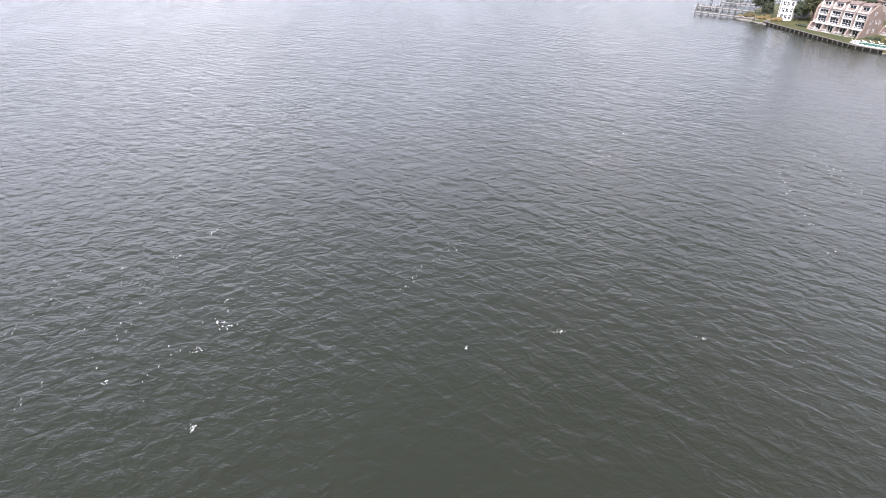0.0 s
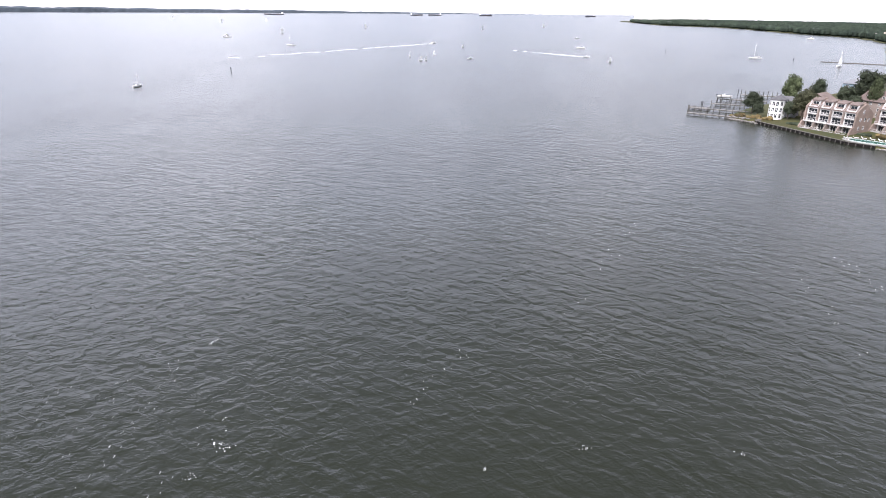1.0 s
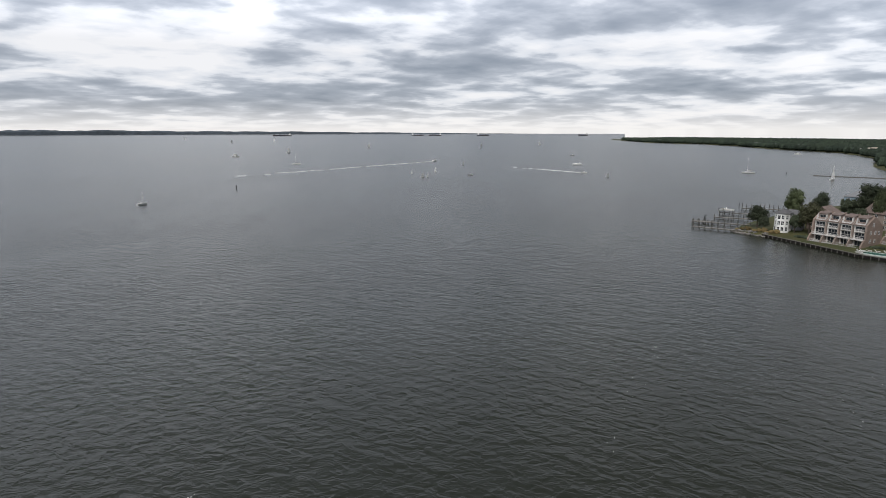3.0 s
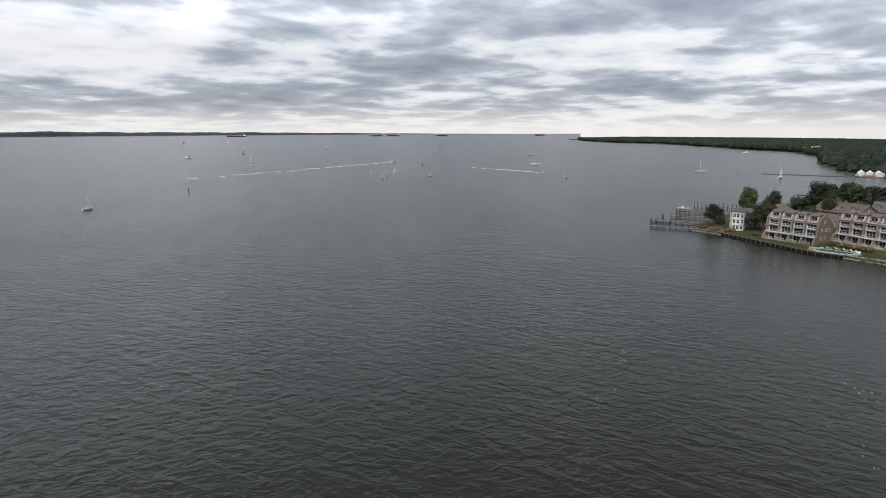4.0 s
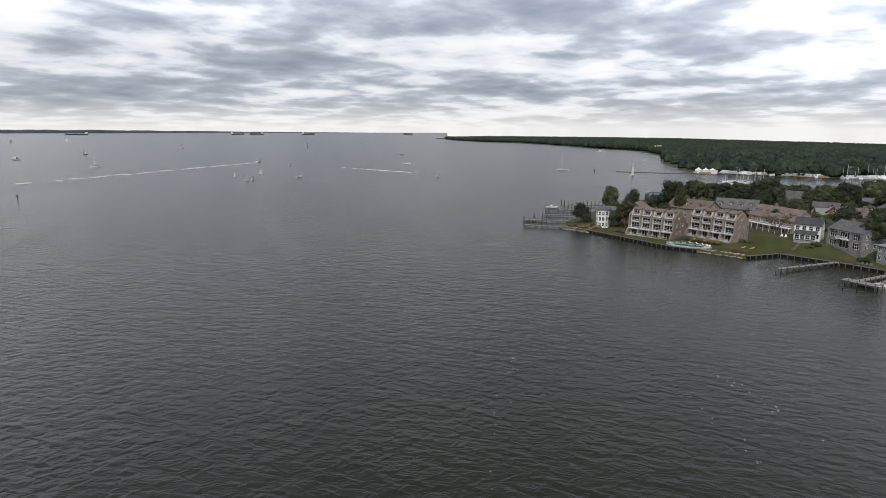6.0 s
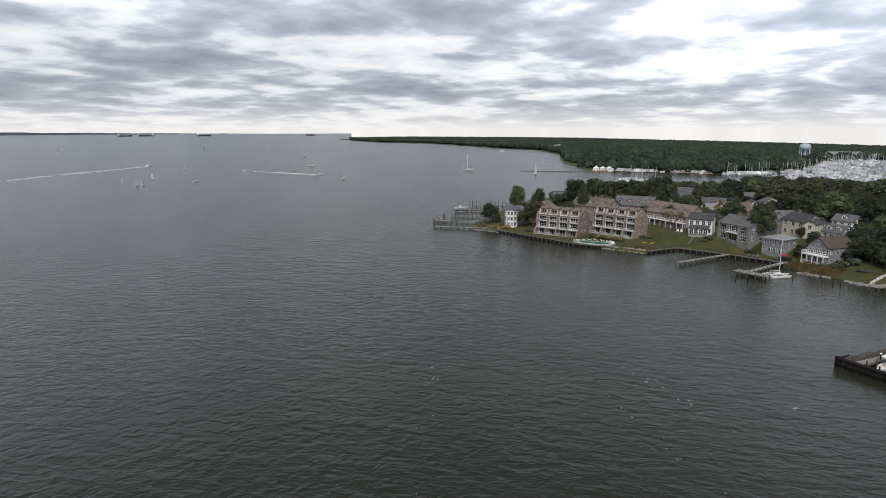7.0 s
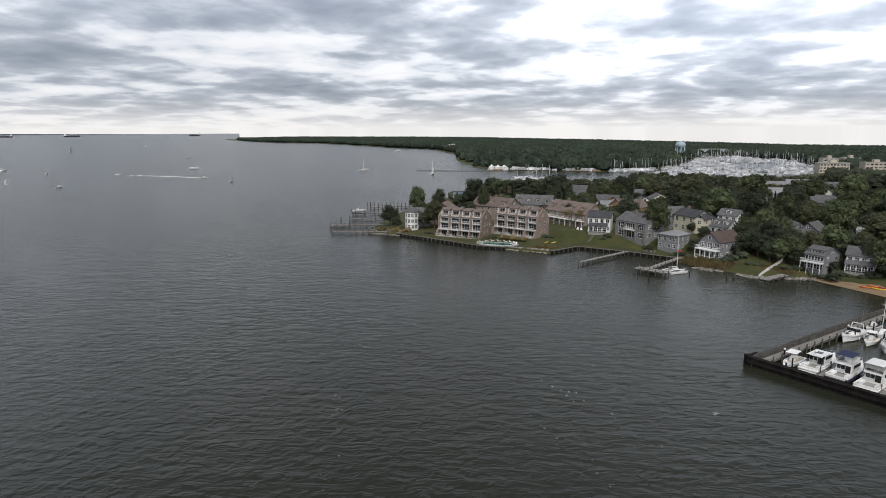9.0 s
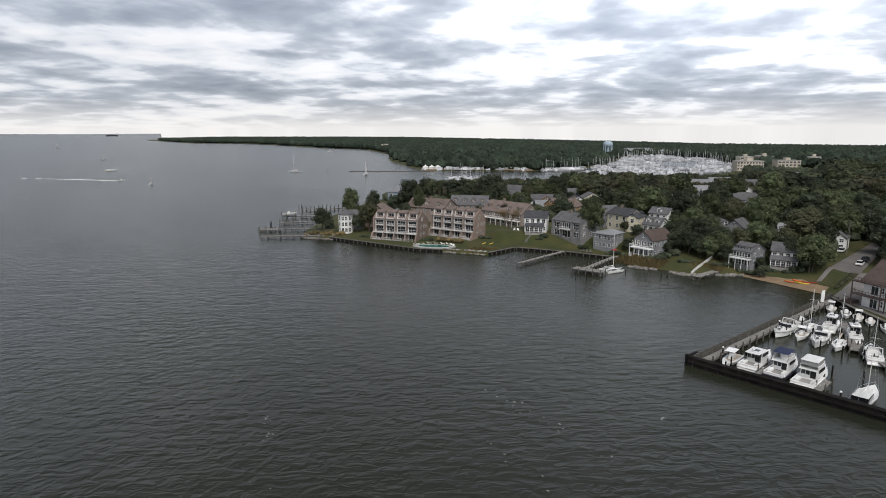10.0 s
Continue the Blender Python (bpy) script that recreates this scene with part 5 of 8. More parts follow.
# ---- the marina ----
def marina_wall():
    # bay side: sheet of dark creosoted boards with a heavy cap; it runs on out of sight
    t = thing("marina_wall", "dark creosoted timber breakwater wall of the marina", "breakwater", kind="structure")
    bm = bmesh.new()
    y = 80.2
    i = 0
    while y > -60:
        j = 0.05 * math.sin(i * 7.3) + (0.03 if i % 2 else -0.03)
        box(bm, 112.7 + j - 0.09, 112.7 + j + 0.09, y - 0.3, y - 0.015, -1.4, 1.62 + 0.03 * math.sin(i * 2.9))
        y -= 0.3
        i += 1
    part("boards", bm, M["dark_timber"], t)
    bm = bmesh.new()
    box(bm, 112.45, 113.5, -60, 80.3, 1.66, 1.84)
    box(bm, 112.35, 112.6, -60, 80.25, 0.7, 1.0)
    part("cap", bm, M["dark_timber"], t)
    bm = bmesh.new()
    for dx, dy in ((0.1, 0.2), (0.5, 0.5), (0.2, 0.75)):
        tube(bm, (112.6 + dx, 80.0 + dy, -1.4), (112.6 + dx, 80.0 + dy, 2.1), 0.22, 0.2, 8)
    box(bm, 112.4, 115.6, 79.85, 80.2, 1.86, 2.12)
    box(bm, 112.5, 115.0, 80.35, 80.7, 1.5, 1.8)
    part("corner_post", bm, M["dark_timber"], t)
    for i in range(30):
        pile(t, 113.35, 79.2 - i * 2.3, 1.6, 0.17, True)
    # landward arm: piles with boards between, and a walkway inside
    n = thing("marina_walk", "grey timber walkway behind a row of sheet piles", "walkway", kind="structure")
    bm = bmesh.new()
    x = 112.6
    while x < 181:
        box(bm, x, x + 0.36, 79.2 - 0.06 * (x - 114), 79.28 - 0.06 * (x - 114), -1.4, 1.8 + 0.06 * math.sin(x * 9.1))
        x += 0.38
    part("boards", bm, M["old_timber"], n)
    for i in range(76):
        x = 113.6 + i * 0.89
        pile(n, x, 79.44 - 0.06 * (x - 114), 2.05 + 0.1 * (i % 3), 0.22)
    bm = bmesh.new()
    for i in range(204):
        x = 113.4 + i * 0.33
        yy = 79.0 - 0.06 * (x - 114)
        box(bm, x, x + 0.31, yy - 1.5, yy, 1.0, 1.06)
    part("decking", bm, M["deck"], n)
    bm = bmesh.new()
    solid(bm, [(113.4, 77.5, 0.6), (181, 73.45, 0.6), (181, 73.65, 0.6), (113.4, 77.7, 0.6)], [(113.4, 77.5, 0.99), (181, 73.45, 0.99), (181, 73.65, 0.99), (113.4, 77.7, 0.99)])
    part("stringer", bm, M["timber"], n)
    for i in range(22):
        x = 116 + i * 3.0
        pile(n, x, 77.2 - 0.06 * (x - 114), 1.9, 0.16)


marina_wall()
for a, b, wd in (((113.2, 69.1), (122.0, 69.1), 0.9), ((113.2, 59.6), (121.5, 59.6), 1.1), ((113.2, 49.0), (122.0, 49.0), 1.1), ((141.8, 60.6), (160, 67.3), 1.6), ((136.0, 53.5), (146.5, 61.5), 1.6)):
    pier([a, b], wd, 0.85, "narrow grey finger pier between boat slips", 4.0, 0.9, name="finger_pier")
loose = [(117.6, 74.4), (126.3, 60.3), (127.4, 55.8), (126.5, 65.2), (127.6, 69.6), (139.2, 65.9), (139.0, 62.0), (139.7, 58.6), (143.5, 73.6), (152.9, 73.4), (146.8, 69.5), (160.0, 70.2), (158.4, 62.0), (163.6, 66.0), (165.6, 69.8), (131.5, 50.5), (116.0, 47.0)]
loose_piles([(x, y, 2.1) for x, y in loose])

cruiser(116.6, 71.4, 0, 11.4, 3.6, hardtop=True, label="white motor cruiser with an enclosed cockpit and hard top")
cruiser(116.0, 66.7, 0, 11.6, 3.7, fly=True, bimini="navy", blue=True, dark=True, label="white flybridge cruiser with a navy canvas top and dark hull")
cruiser(115.2, 62.0, 0, 12.6, 3.9, fly=True, bimini="gel", label="white sport fishing cruiser with an enclosed flybridge")
open_boat(123.6, 75.6, 184, 8.2, 2.7, label="white centre console boat with a T-top in a slip")
sailboat(114.2, 53.6, 0, 10.5, 3.2, 14.0, dodger="sail", cover="sail", label="white sailing yacht with a pale canvas cockpit enclosure")
cruiser(148.5, 74.3, 178, 8.6, 2.9, label="white sports cruiser with a radar arch beside the walkway")
open_boat(157.5, 74.0, 177, 6.0, 2.3, ttop=False, cover="black", label="white runabout with a dark cockpit")
open_boat(147.2, 71.2, 185, 6.2, 2.3, label="white open fishing boat with a small top")
sailboat(154.6, 71.6, 186, 6.8, 2.4, 9.5, cover="navy", label="small white sailboat with a bright blue sail cover")
cruiser(148.0, 67.8, 186, 9.0, 3.0, label="white express cruiser with a cabin forward")
cruiser(152.5, 68.0, 8, 8.0, 2.9, hardtop=True, label="white cabin boat with a raised hard top")
sailboat(147.3, 64.2, 186, 7.6, 2.5, 11.5, cover="tancanvas", label="small white sailboat with a bare mast")
cruiser(149.0, 62.2, 20, 7.4, 2.7, hardtop=True, label="compact white cabin cruiser at a cross pier")
cruiser(137.8, 56.4, 18, 8.6, 3.0, label="white express cruiser with a blue screen")
sailboat(137.0, 53.0, 15, 8.5, 2.8, 12.5, cover="tancanvas", label="white sloop with a tall bare mast")
for k, (bx, by, kind) in enumerate(((175.0, 76.0, 0), (173.8, 72.6, 1), (172.2, 69.2, 2), (170.4, 66.2, 1), (168.6, 63.4, 0), (166.6, 60.2, 2))):
    if kind == 1:
        open_boat(bx - 1, by + 0.4, 192, 5.8, 2.2, ttop=True, label="white open boat with its bow off the quay")
    elif kind == 2:
        open_boat(bx - 1, by + 0.4, 195, 6.0, 2.2, ttop=False, cover="black", label="white open boat with a black cockpit cover")
    else:
        open_boat(bx - 1, by + 0.4, 190, 5.0, 2.0, ttop=False, label="small white dinghy at the quay")
# boat on a lift at the point
open_boat(149.6, 304.0, -30, 7.0, 2.5, ttop=False, z=2.0, label="white motorboat raised on a boat lift", group="")
lift = thing("boat_lift", "four-post timber boat lift with cradle beams", "boat lift")
for lx, ly in ((150.4, 301.6), (151.8, 304.6), (154.2, 299.4), (155.6, 302.4)):
    pile(lift, lx, ly, 3.2, 0.16)
bm = bmesh.new()
tube(bm, (150.4, 301.6, 2.0), (151.8, 304.6, 2.0), 0.1, n=6)
tube(bm, (154.2, 299.4, 2.0), (155.6, 302.4, 2.0), 0.1, n=6)
part("cradle_beam", bm, M["metal"], lift)


def catamaran(x, y, ang):
    t = thing("catamaran", "white trimaran with a bare mast by the boat platform", "sailboat", pose(x, y, 0.0, 0, 0, ang))
    for off, L, B in ((-2.3, 6.5, 0.75), (0, 8.0, 1.4), (2.3, 6.5, 0.75)):
        hb = hull_bm(L, B, 0.6, 0.75, full=0.5, stern=0.6)
        bmesh.ops.translate(hb, verts=hb.verts, vec=(0 if off == 0 else 0.6, off, 0))
        part("hull", hb, M["gel"], t)
    bm = bmesh.new()
    for u in (2.2, 4.8):
        tube(bm, (u, -2.3, 0.75), (u, 2.3, 0.75), 0.1, n=6)
    part("crossbeam", bm, M["gel"], t)
    bm = bmesh.new()
    frustum(bm, 3.0, 5.6, 0.5, 0.65, 1.1, 0.6, 0.1, 0.12)
    part("cabin", bm, M["gel"], t)
    bm = bmesh.new()
    for s in (-1, 1):
        box(bm, 2.3, 4.7, min(s * 0.75, s * 1.9), max(s * 0.75, s * 1.9), 0.72, 0.75)
    part("trampoline", bm, M["black"], t)
    bm = bmesh.new()
    tube(bm, (4.6, 0, 0.7), (4.5, 0, 11.5), 0.09, 0.07, 6)
    part("mast", bm, M["trim"], t)
    bm = bmesh.new()
    tube(bm, (4.5, 0, 1.7), (1.2, 0, 1.75), 0.12, 0.1, 6)
    part("furled_sail", bm, M["sail"], t)


catamaran(165.4, 133.2, -18)


# ---- houses on the point ----
def bay_house():
    """Small white house at the tip: a three-storey bay front with a grey wing behind."""
    t = thing("house", "small white three-storey house with a windowed bay front", "house", pose(142.2, 243.2, 1.4, 0, 0, -43), "houses on the point")
    bm = bmesh.new()
    plan = [(0, 1.6), (1.3, 0), (4.1, 0), (5.4, 1.6), (5.4, 7), (0, 7)]
    solid(bm, [(px, py, -1) for px, py in plan], [(px, py, 7.4) for px, py in plan])
    part("wall", bm, M["white"], t)
    bm = bmesh.new()
    top = [(-0.3, 1.5), (1.15, -0.3), (4.25, -0.3), (5.7, 1.5), (5.7, 7.2), (-0.3, 7.2)]
    solid(bm, [(px, py, 7.42) for px, py in top], [(px, py, 7.6) for px, py in top])
    solid(bm, [(px, py, 7.6) for px, py in top], [(2.7 + (px - 2.7) * 0.1, 4.5 + (py - 4.5) * 0.4, 9.0) for px, py in top])
    part("roof", bm, M["shingle_grey"], t)
    for z in (0.5, 2.9, 5.3):
        for px in (2.0, 3.4):
            window(t, 0.9, 1.5, px, 0, z)
        window(t, 0.9, 1.5, 0.65, 0.8, z, -51)
        window(t, 0.9, 1.5, 4.75, 0.8, z, 51)
        for py in (3.2, 5.4):
            window(t, 0.8, 1.3, 5.4, py, z, 90)
    bm = bmesh.new()
    plan2 = [(0.4, 7.2), (9, 7.2), (9, 13), (0.4, 13)]
    solid(bm, [(px, py, -1) for px, py in plan2], [(px, py, 6.2) for px, py in plan2])
    part("rear_wing", bm, M["grey"], t)
    bm = bmesh.new()
    hip_roof(bm, 8.6, 5.8, 6.2, 8.4)
    for v in bm.verts:
        v.co += Vector((0.4, 7.2, 0))
    part("wing_roof", bm, M["shingle_grey"], t)
    return t


bay_house()


def porch(t, x0, x1, depth, z0, z1, roof, enclosed=False, posts=4):
    bm = bmesh.new()
    box(bm, x0, x1, -depth, -0.01, -0.8, z0)
    part("porch_floor", bm, M["deck"], t)
    bm = bmesh.new()
    solid(bm, [(x0 - 0.2, -depth - 0.3, z1), (x1 + 0.2, -depth - 0.3, z1), (x1 + 0.2, 0, z1 + 0.9), (x0 - 0.2, 0, z1 + 0.9)],
          [(x0 - 0.2, -depth - 0.3, z1 + 0.15), (x1 + 0.2, -depth - 0.3, z1 + 0.15), (x1 + 0.2, 0, z1 + 1.05), (x0 - 0.2, 0, z1 + 1.05)])
    part("porch_roof", bm, M[roof], t)
    for i in range(posts):
        u = x0 + 0.1 + (x1 - x0 - 0.2) * i / (posts - 1)
        bm = bmesh.new()
        box(bm, u - 0.08, u + 0.08, -depth + 0.02, -depth + 0.18, z0, z1 + 0.05)
        part("porch_post", bm, M["trim"], t)
    if enclosed:
        for i in range(posts - 1):
            u = x0 + 0.1 + (x1 - x0 - 0.2) * (i + 0.5) / (posts - 1)
            window(t, (x1 - x0) / (posts - 1) * 0.75, (z1 - z0) * 0.6, u, -depth + 0.1, z0 + 0.6)


white_blue = plain_house((185.2, 180.3), (189.6, 173.2), 7.5, 5.6, 7.6, "white", "shingle_dark", "white two-storey house with a charcoal roof and glazed porch", cols=4, base=4.6)
porch(white_blue, 0.6, 7.4, 2.4, 0.1, 2.5, "shingle_dark", True, 5)

manor = plain_house((189.2, 170.0), (188.0, 156.4), 10.5, 5.8, 8.4, "stone", "shingle_grey", "grey stone-fronted two-storey house with a long grey roof", cols=0, base=4.3, chim=(0.35, 0.45), side_cols=3)
mw = math.hypot(1.2, 13.6)
for i, px in enumerate((0.25, 4.3, 9.2, mw - 0.25)):
    bm = bmesh.new()
    box(bm, px - 0.32, px + 0.32, -0.5, -0.01, -0.8, 5.7)
    part("pilaster", bm, M["stone"], manor)
for px, ww in ((2.3, 2.4), (11.3, 2.4)):
    for z in (0.4, 3.3):
        window(manor, ww, 1.9, px, 0, z, bars=(2, 1))
window(manor, 3.6, 2.3, 6.75, 0, 0.1, bars=(2, 0), name="glazed_door")
window(manor, 3.6, 2.0, 6.75, 0, 3.3, bars=(3, 0), name="glazed_door")
bm = bmesh.new()
box(bm, 4.4, 9.1, -1.4, -0.02, 2.9, 3.08)
part("balcony", bm, M["trim"], manor)
railing(manor, 4.45, 9.05, -1.35, 3.08)

plain_house((188.8, 151.8), (189.0, 144.6), 8.0, 5.0, 6.5, "grey", "roof_pale", "pale grey two-storey house with a low hipped roof", cols=4, hip=True, base=2.2, side_cols=3)

porch_house = plain_house((190.4, 136.9), (189.5, 129.6), 11.0, 6.0, 8.8, "grey", "shingle_red", "grey gabled house with white double-deck porches facing the water", along_x=False, cols=3, base=1.2, storeys=2, side_cols=4)
for z in (0.35, 3.4):
    bm = bmesh.new()
    box(bm, -0.2, 7.8, -2.4, -0.02, z - 0.2, z)
    part("porch_floor", bm, M["trim"], porch_house)
    railing(porch_house, -0.1, 7.7, -2.3, z, 0.95, side_y=-0.1)
for u in (0.0, 1.9, 3.8, 5.7, 7.6):
    bm = bmesh.new()
    box(bm, u - 0.09, u + 0.09, -2.35, -2.17, -1.2, 3.2)
    part("porch_post", bm, M["trim"], porch_house)
for i in range(3):
    window(porch_house, 1.5, 2.0, 1.4 + 2.5 * i, 0, 0.45, bars=(1, 0), name="glazed_door")
    window(porch_house, 1.7, 1.9, 1.4 + 2.5 * i, 0, 3.5, bars=(1, 1))
bm = bmesh.new()
box(bm, -6.5, -0.2, 4, 5.8, 2.9, 3.1)
part("side_deck", bm, M["trim"], porch_house)
railing(porch_house, -6.4, -0.3, 4.1, 3.1)
for u in (-6.3, -3.3):
    bm = bmesh.new()
    box(bm, u - 0.08, u + 0.08, 4.1, 4.26, -0.5, 2.9)
    part("deck_post", bm, M["trim"], porch_house)

plain_house((215.0, 163.0), (213.0, 153.0), 9.0, 5.8, 8.0, "cream", "shingle_dark", "cream two-storey house with a dark roof and chimney", base=4.8, chim=(0.3, 0.5), cols=3)
plain_house((213.0, 152.9), (213.6, 149.4), 9.0, 5.4, 6.9, "cream", "shingle_dark", "cream side wing with a dark roof", base=4.8, cols=1, along_x=False)
plain_house((215.8, 169.5), (214.0, 164.0), 8.0, 5.4, 8.2, "grey", "shingle_grey", "grey clapboard house with a steep gable", along_x=False, base=4.8, cols=2)
plain_house((229.0, 153.0), (229.6, 145.6), 7.0, 5.6, 7.6, "white", "shingle_grey", "white house with a dormer in its grey roof", base=4.8, dormers=1)
plain_house((214.6, 147.4), (214.4, 140.6), 6.5, 3.6, 6.0, "white", "shingle_grey", "low white cottage with two roof dormers", base=4.6, dormers=2, storeys=1)
plain_house((231.0, 206.5), (231.2, 199.5), 7, 5.0, 7.6, "ochre", "shingle_brown", "ochre clapboard house with a brown roof", along_x=False, base=4.0)
plain_house((231.5, 198.5), (232.0, 191.0), 7, 5.0, 8.0, "ochre", "shingle_brown", "ochre gabled house with a brown roof", along_x=False, base=4.0, chim=(0.8, 0.4))

# houses by the beach
beach_house = plain_house((197.4, 107.0), (196.2, 100.4), 8.5, 5.0, 7.4, "grey", "shingle_grey", "grey three-storey beach house with rows of white windows", cols=0, base=2.2, side_cols=2)
for z, n in ((0.3, 6), (2.9, 6)):
    for i in range(n):
        window(beach_house, 0.75, 1.6, 0.3 + 6.3 / n * (i + 0.4), 0, z, bars=(0, 1))
bm = bmesh.new()
solid(bm, [(0.5, 1.0, 5.2), (6.2, 1.0, 5.2), (6.2, 4.2, 5.2), (0.5, 4.2, 5.2)], [(0.5, 1.0, 6.6), (6.2, 1.0, 6.6), (6.2, 4.2, 7.3), (0.5, 4.2, 7.3)])
shed = part("shed_dormer", bm, M["grey"], beach_house)
bm = bmesh.new()
solid(bm, [(0.2, 0.7, 6.62), (6.5, 0.7, 6.62), (6.5, 4.3, 7.42), (0.2, 4.3, 7.42)], [(0.2, 0.7, 6.76), (6.5, 0.7, 6.76), (6.5, 4.3, 7.56), (0.2, 4.3, 7.56)])
part("dormer_roof", bm, M["shingle_grey"], shed)
for i in range(5):
    window(shed, 0.6, 0.8, 1.1 + 1.12 * i, 1.0, 5.5, bars=(0, 0))
bm = bmesh.new()
box(bm, -0.3, 7.0, -2.2, -0.02, 2.4, 2.6)
part("deck", bm, M["trim"], beach_house)
railing(beach_house, -0.2, 6.9, -2.1, 2.6, side_y=-0.1)
for u in (-0.1, 2.2, 4.5, 6.8):
    bm = bmesh.new()
    box(bm, u - 0.08, u + 0.08, -2.1, -1.94, -1.6, 2.4)
    part("deck_post", bm, M["trim"], beach_house)

beach_house.scale = (0.87, 0.87, 0.87)
cottage = plain_house((201.5, 97.4), (203.3, 90.6), 8.5, 4.6, 6.6, "white", "shingle_grey", "white two-storey cottage with a long glazed porch", cols=4, base=2.4)
porch(cottage, 0.0, 7.0, 2.2, 0.1, 2.3, "shingle_grey", True, 6)
plain_house((237.5, 103.0), (241.5, 94.0), 8.0, 3.4, 6.8, "redbrick", "shingle_brown", "brown brick house with a steep roof and white dormers", base=3.4, dormers=2, storeys=1)
plain_house((239.2, 92.6), (239.6, 87.6), 6.0, 4.0, 5.9, "white", "shingle_grey", "white gabled house beside the street", along_x=False, base=3.3, cols=2)
plain_house((247.0, 111.0), (250.0, 105.0), 6.0, 3.2, 5.0, "white", "roof_pale", "low white house with a pale roof", base=3.6, storeys=1)
plain_house((228.0, 123.0), (228.4, 116.0), 8.0, 5.0, 7.8, "grey", "shingle_grey", "grey gabled house among trees", along_x=False, base=3.4)
plain_house((219.0, 124.5), (219.6, 116.0), 7.0, 3.6, 6.2, "grey", "shingle_grey", "low grey-roofed house among trees", base=3.2, storeys=1)

# brown-roofed rows behind the townhouses
back_row = plain_house((204.0, 220.6), (203.0, 197.0), 12, 5.6, 9.6, "tan", "shingle_brown", "long tan townhouse row with a brown roof and white dormers", cols=8, base=2.0, dormers=4, side_cols=3, chim=(0.3, 0.6))
bm = bmesh.new()
box(bm, 0.2, 23.4, -1.8, -0.02, 2.6, 2.8)
part("balcony", bm, M["trim"], back_row)
railing(back_row, 0.3, 23.3, -1.7, 2.8)
for u in range(8):
    bm = bmesh.new()
    box(bm, 0.5 + u * 3.25 - 0.09, 0.5 + u * 3.25 + 0.09, -1.75, -1.57, -1, 2.6)
    part("post", bm, M["trim"], back_row)
plain_house((204.0, 241.5), (214.0, 227.0), 11, 5.0, 8.8, "tan", "shingle_grey", "tan townhouse row under a long grey roof with dormers", cols=6, base=3.0, dormers=4, side_cols=3)
plain_house((183.5, 249.0), (189.0, 230.0), 12, 6.4, 9.9, "tan", "shingle_brown", "tall tan townhouses with a brown gabled roof", cols=5, base=2.0, storeys=3, side_cols=3, dormers=3, chim=(0.5, 0.5))
plain_house((158.0, 246.0), (164.0, 238.0), 9, 6.2, 9.2, "brick", "shingle_brown", "brick house with a small brown gable", cols=2, base=2.2, along_x=False)
plain_house((198.0, 282.0), (206.0, 273.5), 9, 9.0, 11.6, "bluehouse", "roof_pale", "pale blue house with a rounded light roof", cols=3, base=2.2, hip=True, storeys=3)
for row in ((189.5, 266.5, 10.5, 9, 0), (196.5, 268.5, 10, 8, 3), (203.0, 268.0, 9, 8, 1)):
    tree(*row)

AMONG = (
    ((269, 268), (275, 258), 8, 4.6, 8.6, "grey", "shingle_grey", "grey gabled house behind trees"),
    ((250, 230), (256, 221), 7, 4.4, 7.2, "white", "shingle_grey", "white cottage half hidden by trees"),
    ((288, 139), (289, 132), 6, 4.4, 7.2, "white", "shingle_grey", "white house with a blue-grey roof among trees"),
    ((303, 149), (304, 142), 6, 4.4, 7.0, "white", "shingle_grey", "white house with a pale roof among trees"),
    ((284, 171), (286, 164), 6, 4.0, 6.4, "grey", "shingle_grey", "grey-roofed house deep among trees"),
    ((354, 199), (359, 187), 8, 3.6, 5.4, "white", "roof_pale", "long white boatyard shed with a pale roof"),
    ((395, 226), (401, 213), 9, 4.0, 6.0, "white", "roof_pale", "white boatyard shed near the harbour"),
    ((432, 210), (436, 198), 9, 4.0, 6.0, "hotel", "roof_pale", "buff commercial building near the harbour"),
)
for a, b, dd, ev, rg, wl, rf, lb in AMONG:
    plain_house(a, b, dd, ev, rg, wl, rf, lb, cols=3, group="houses among the trees")


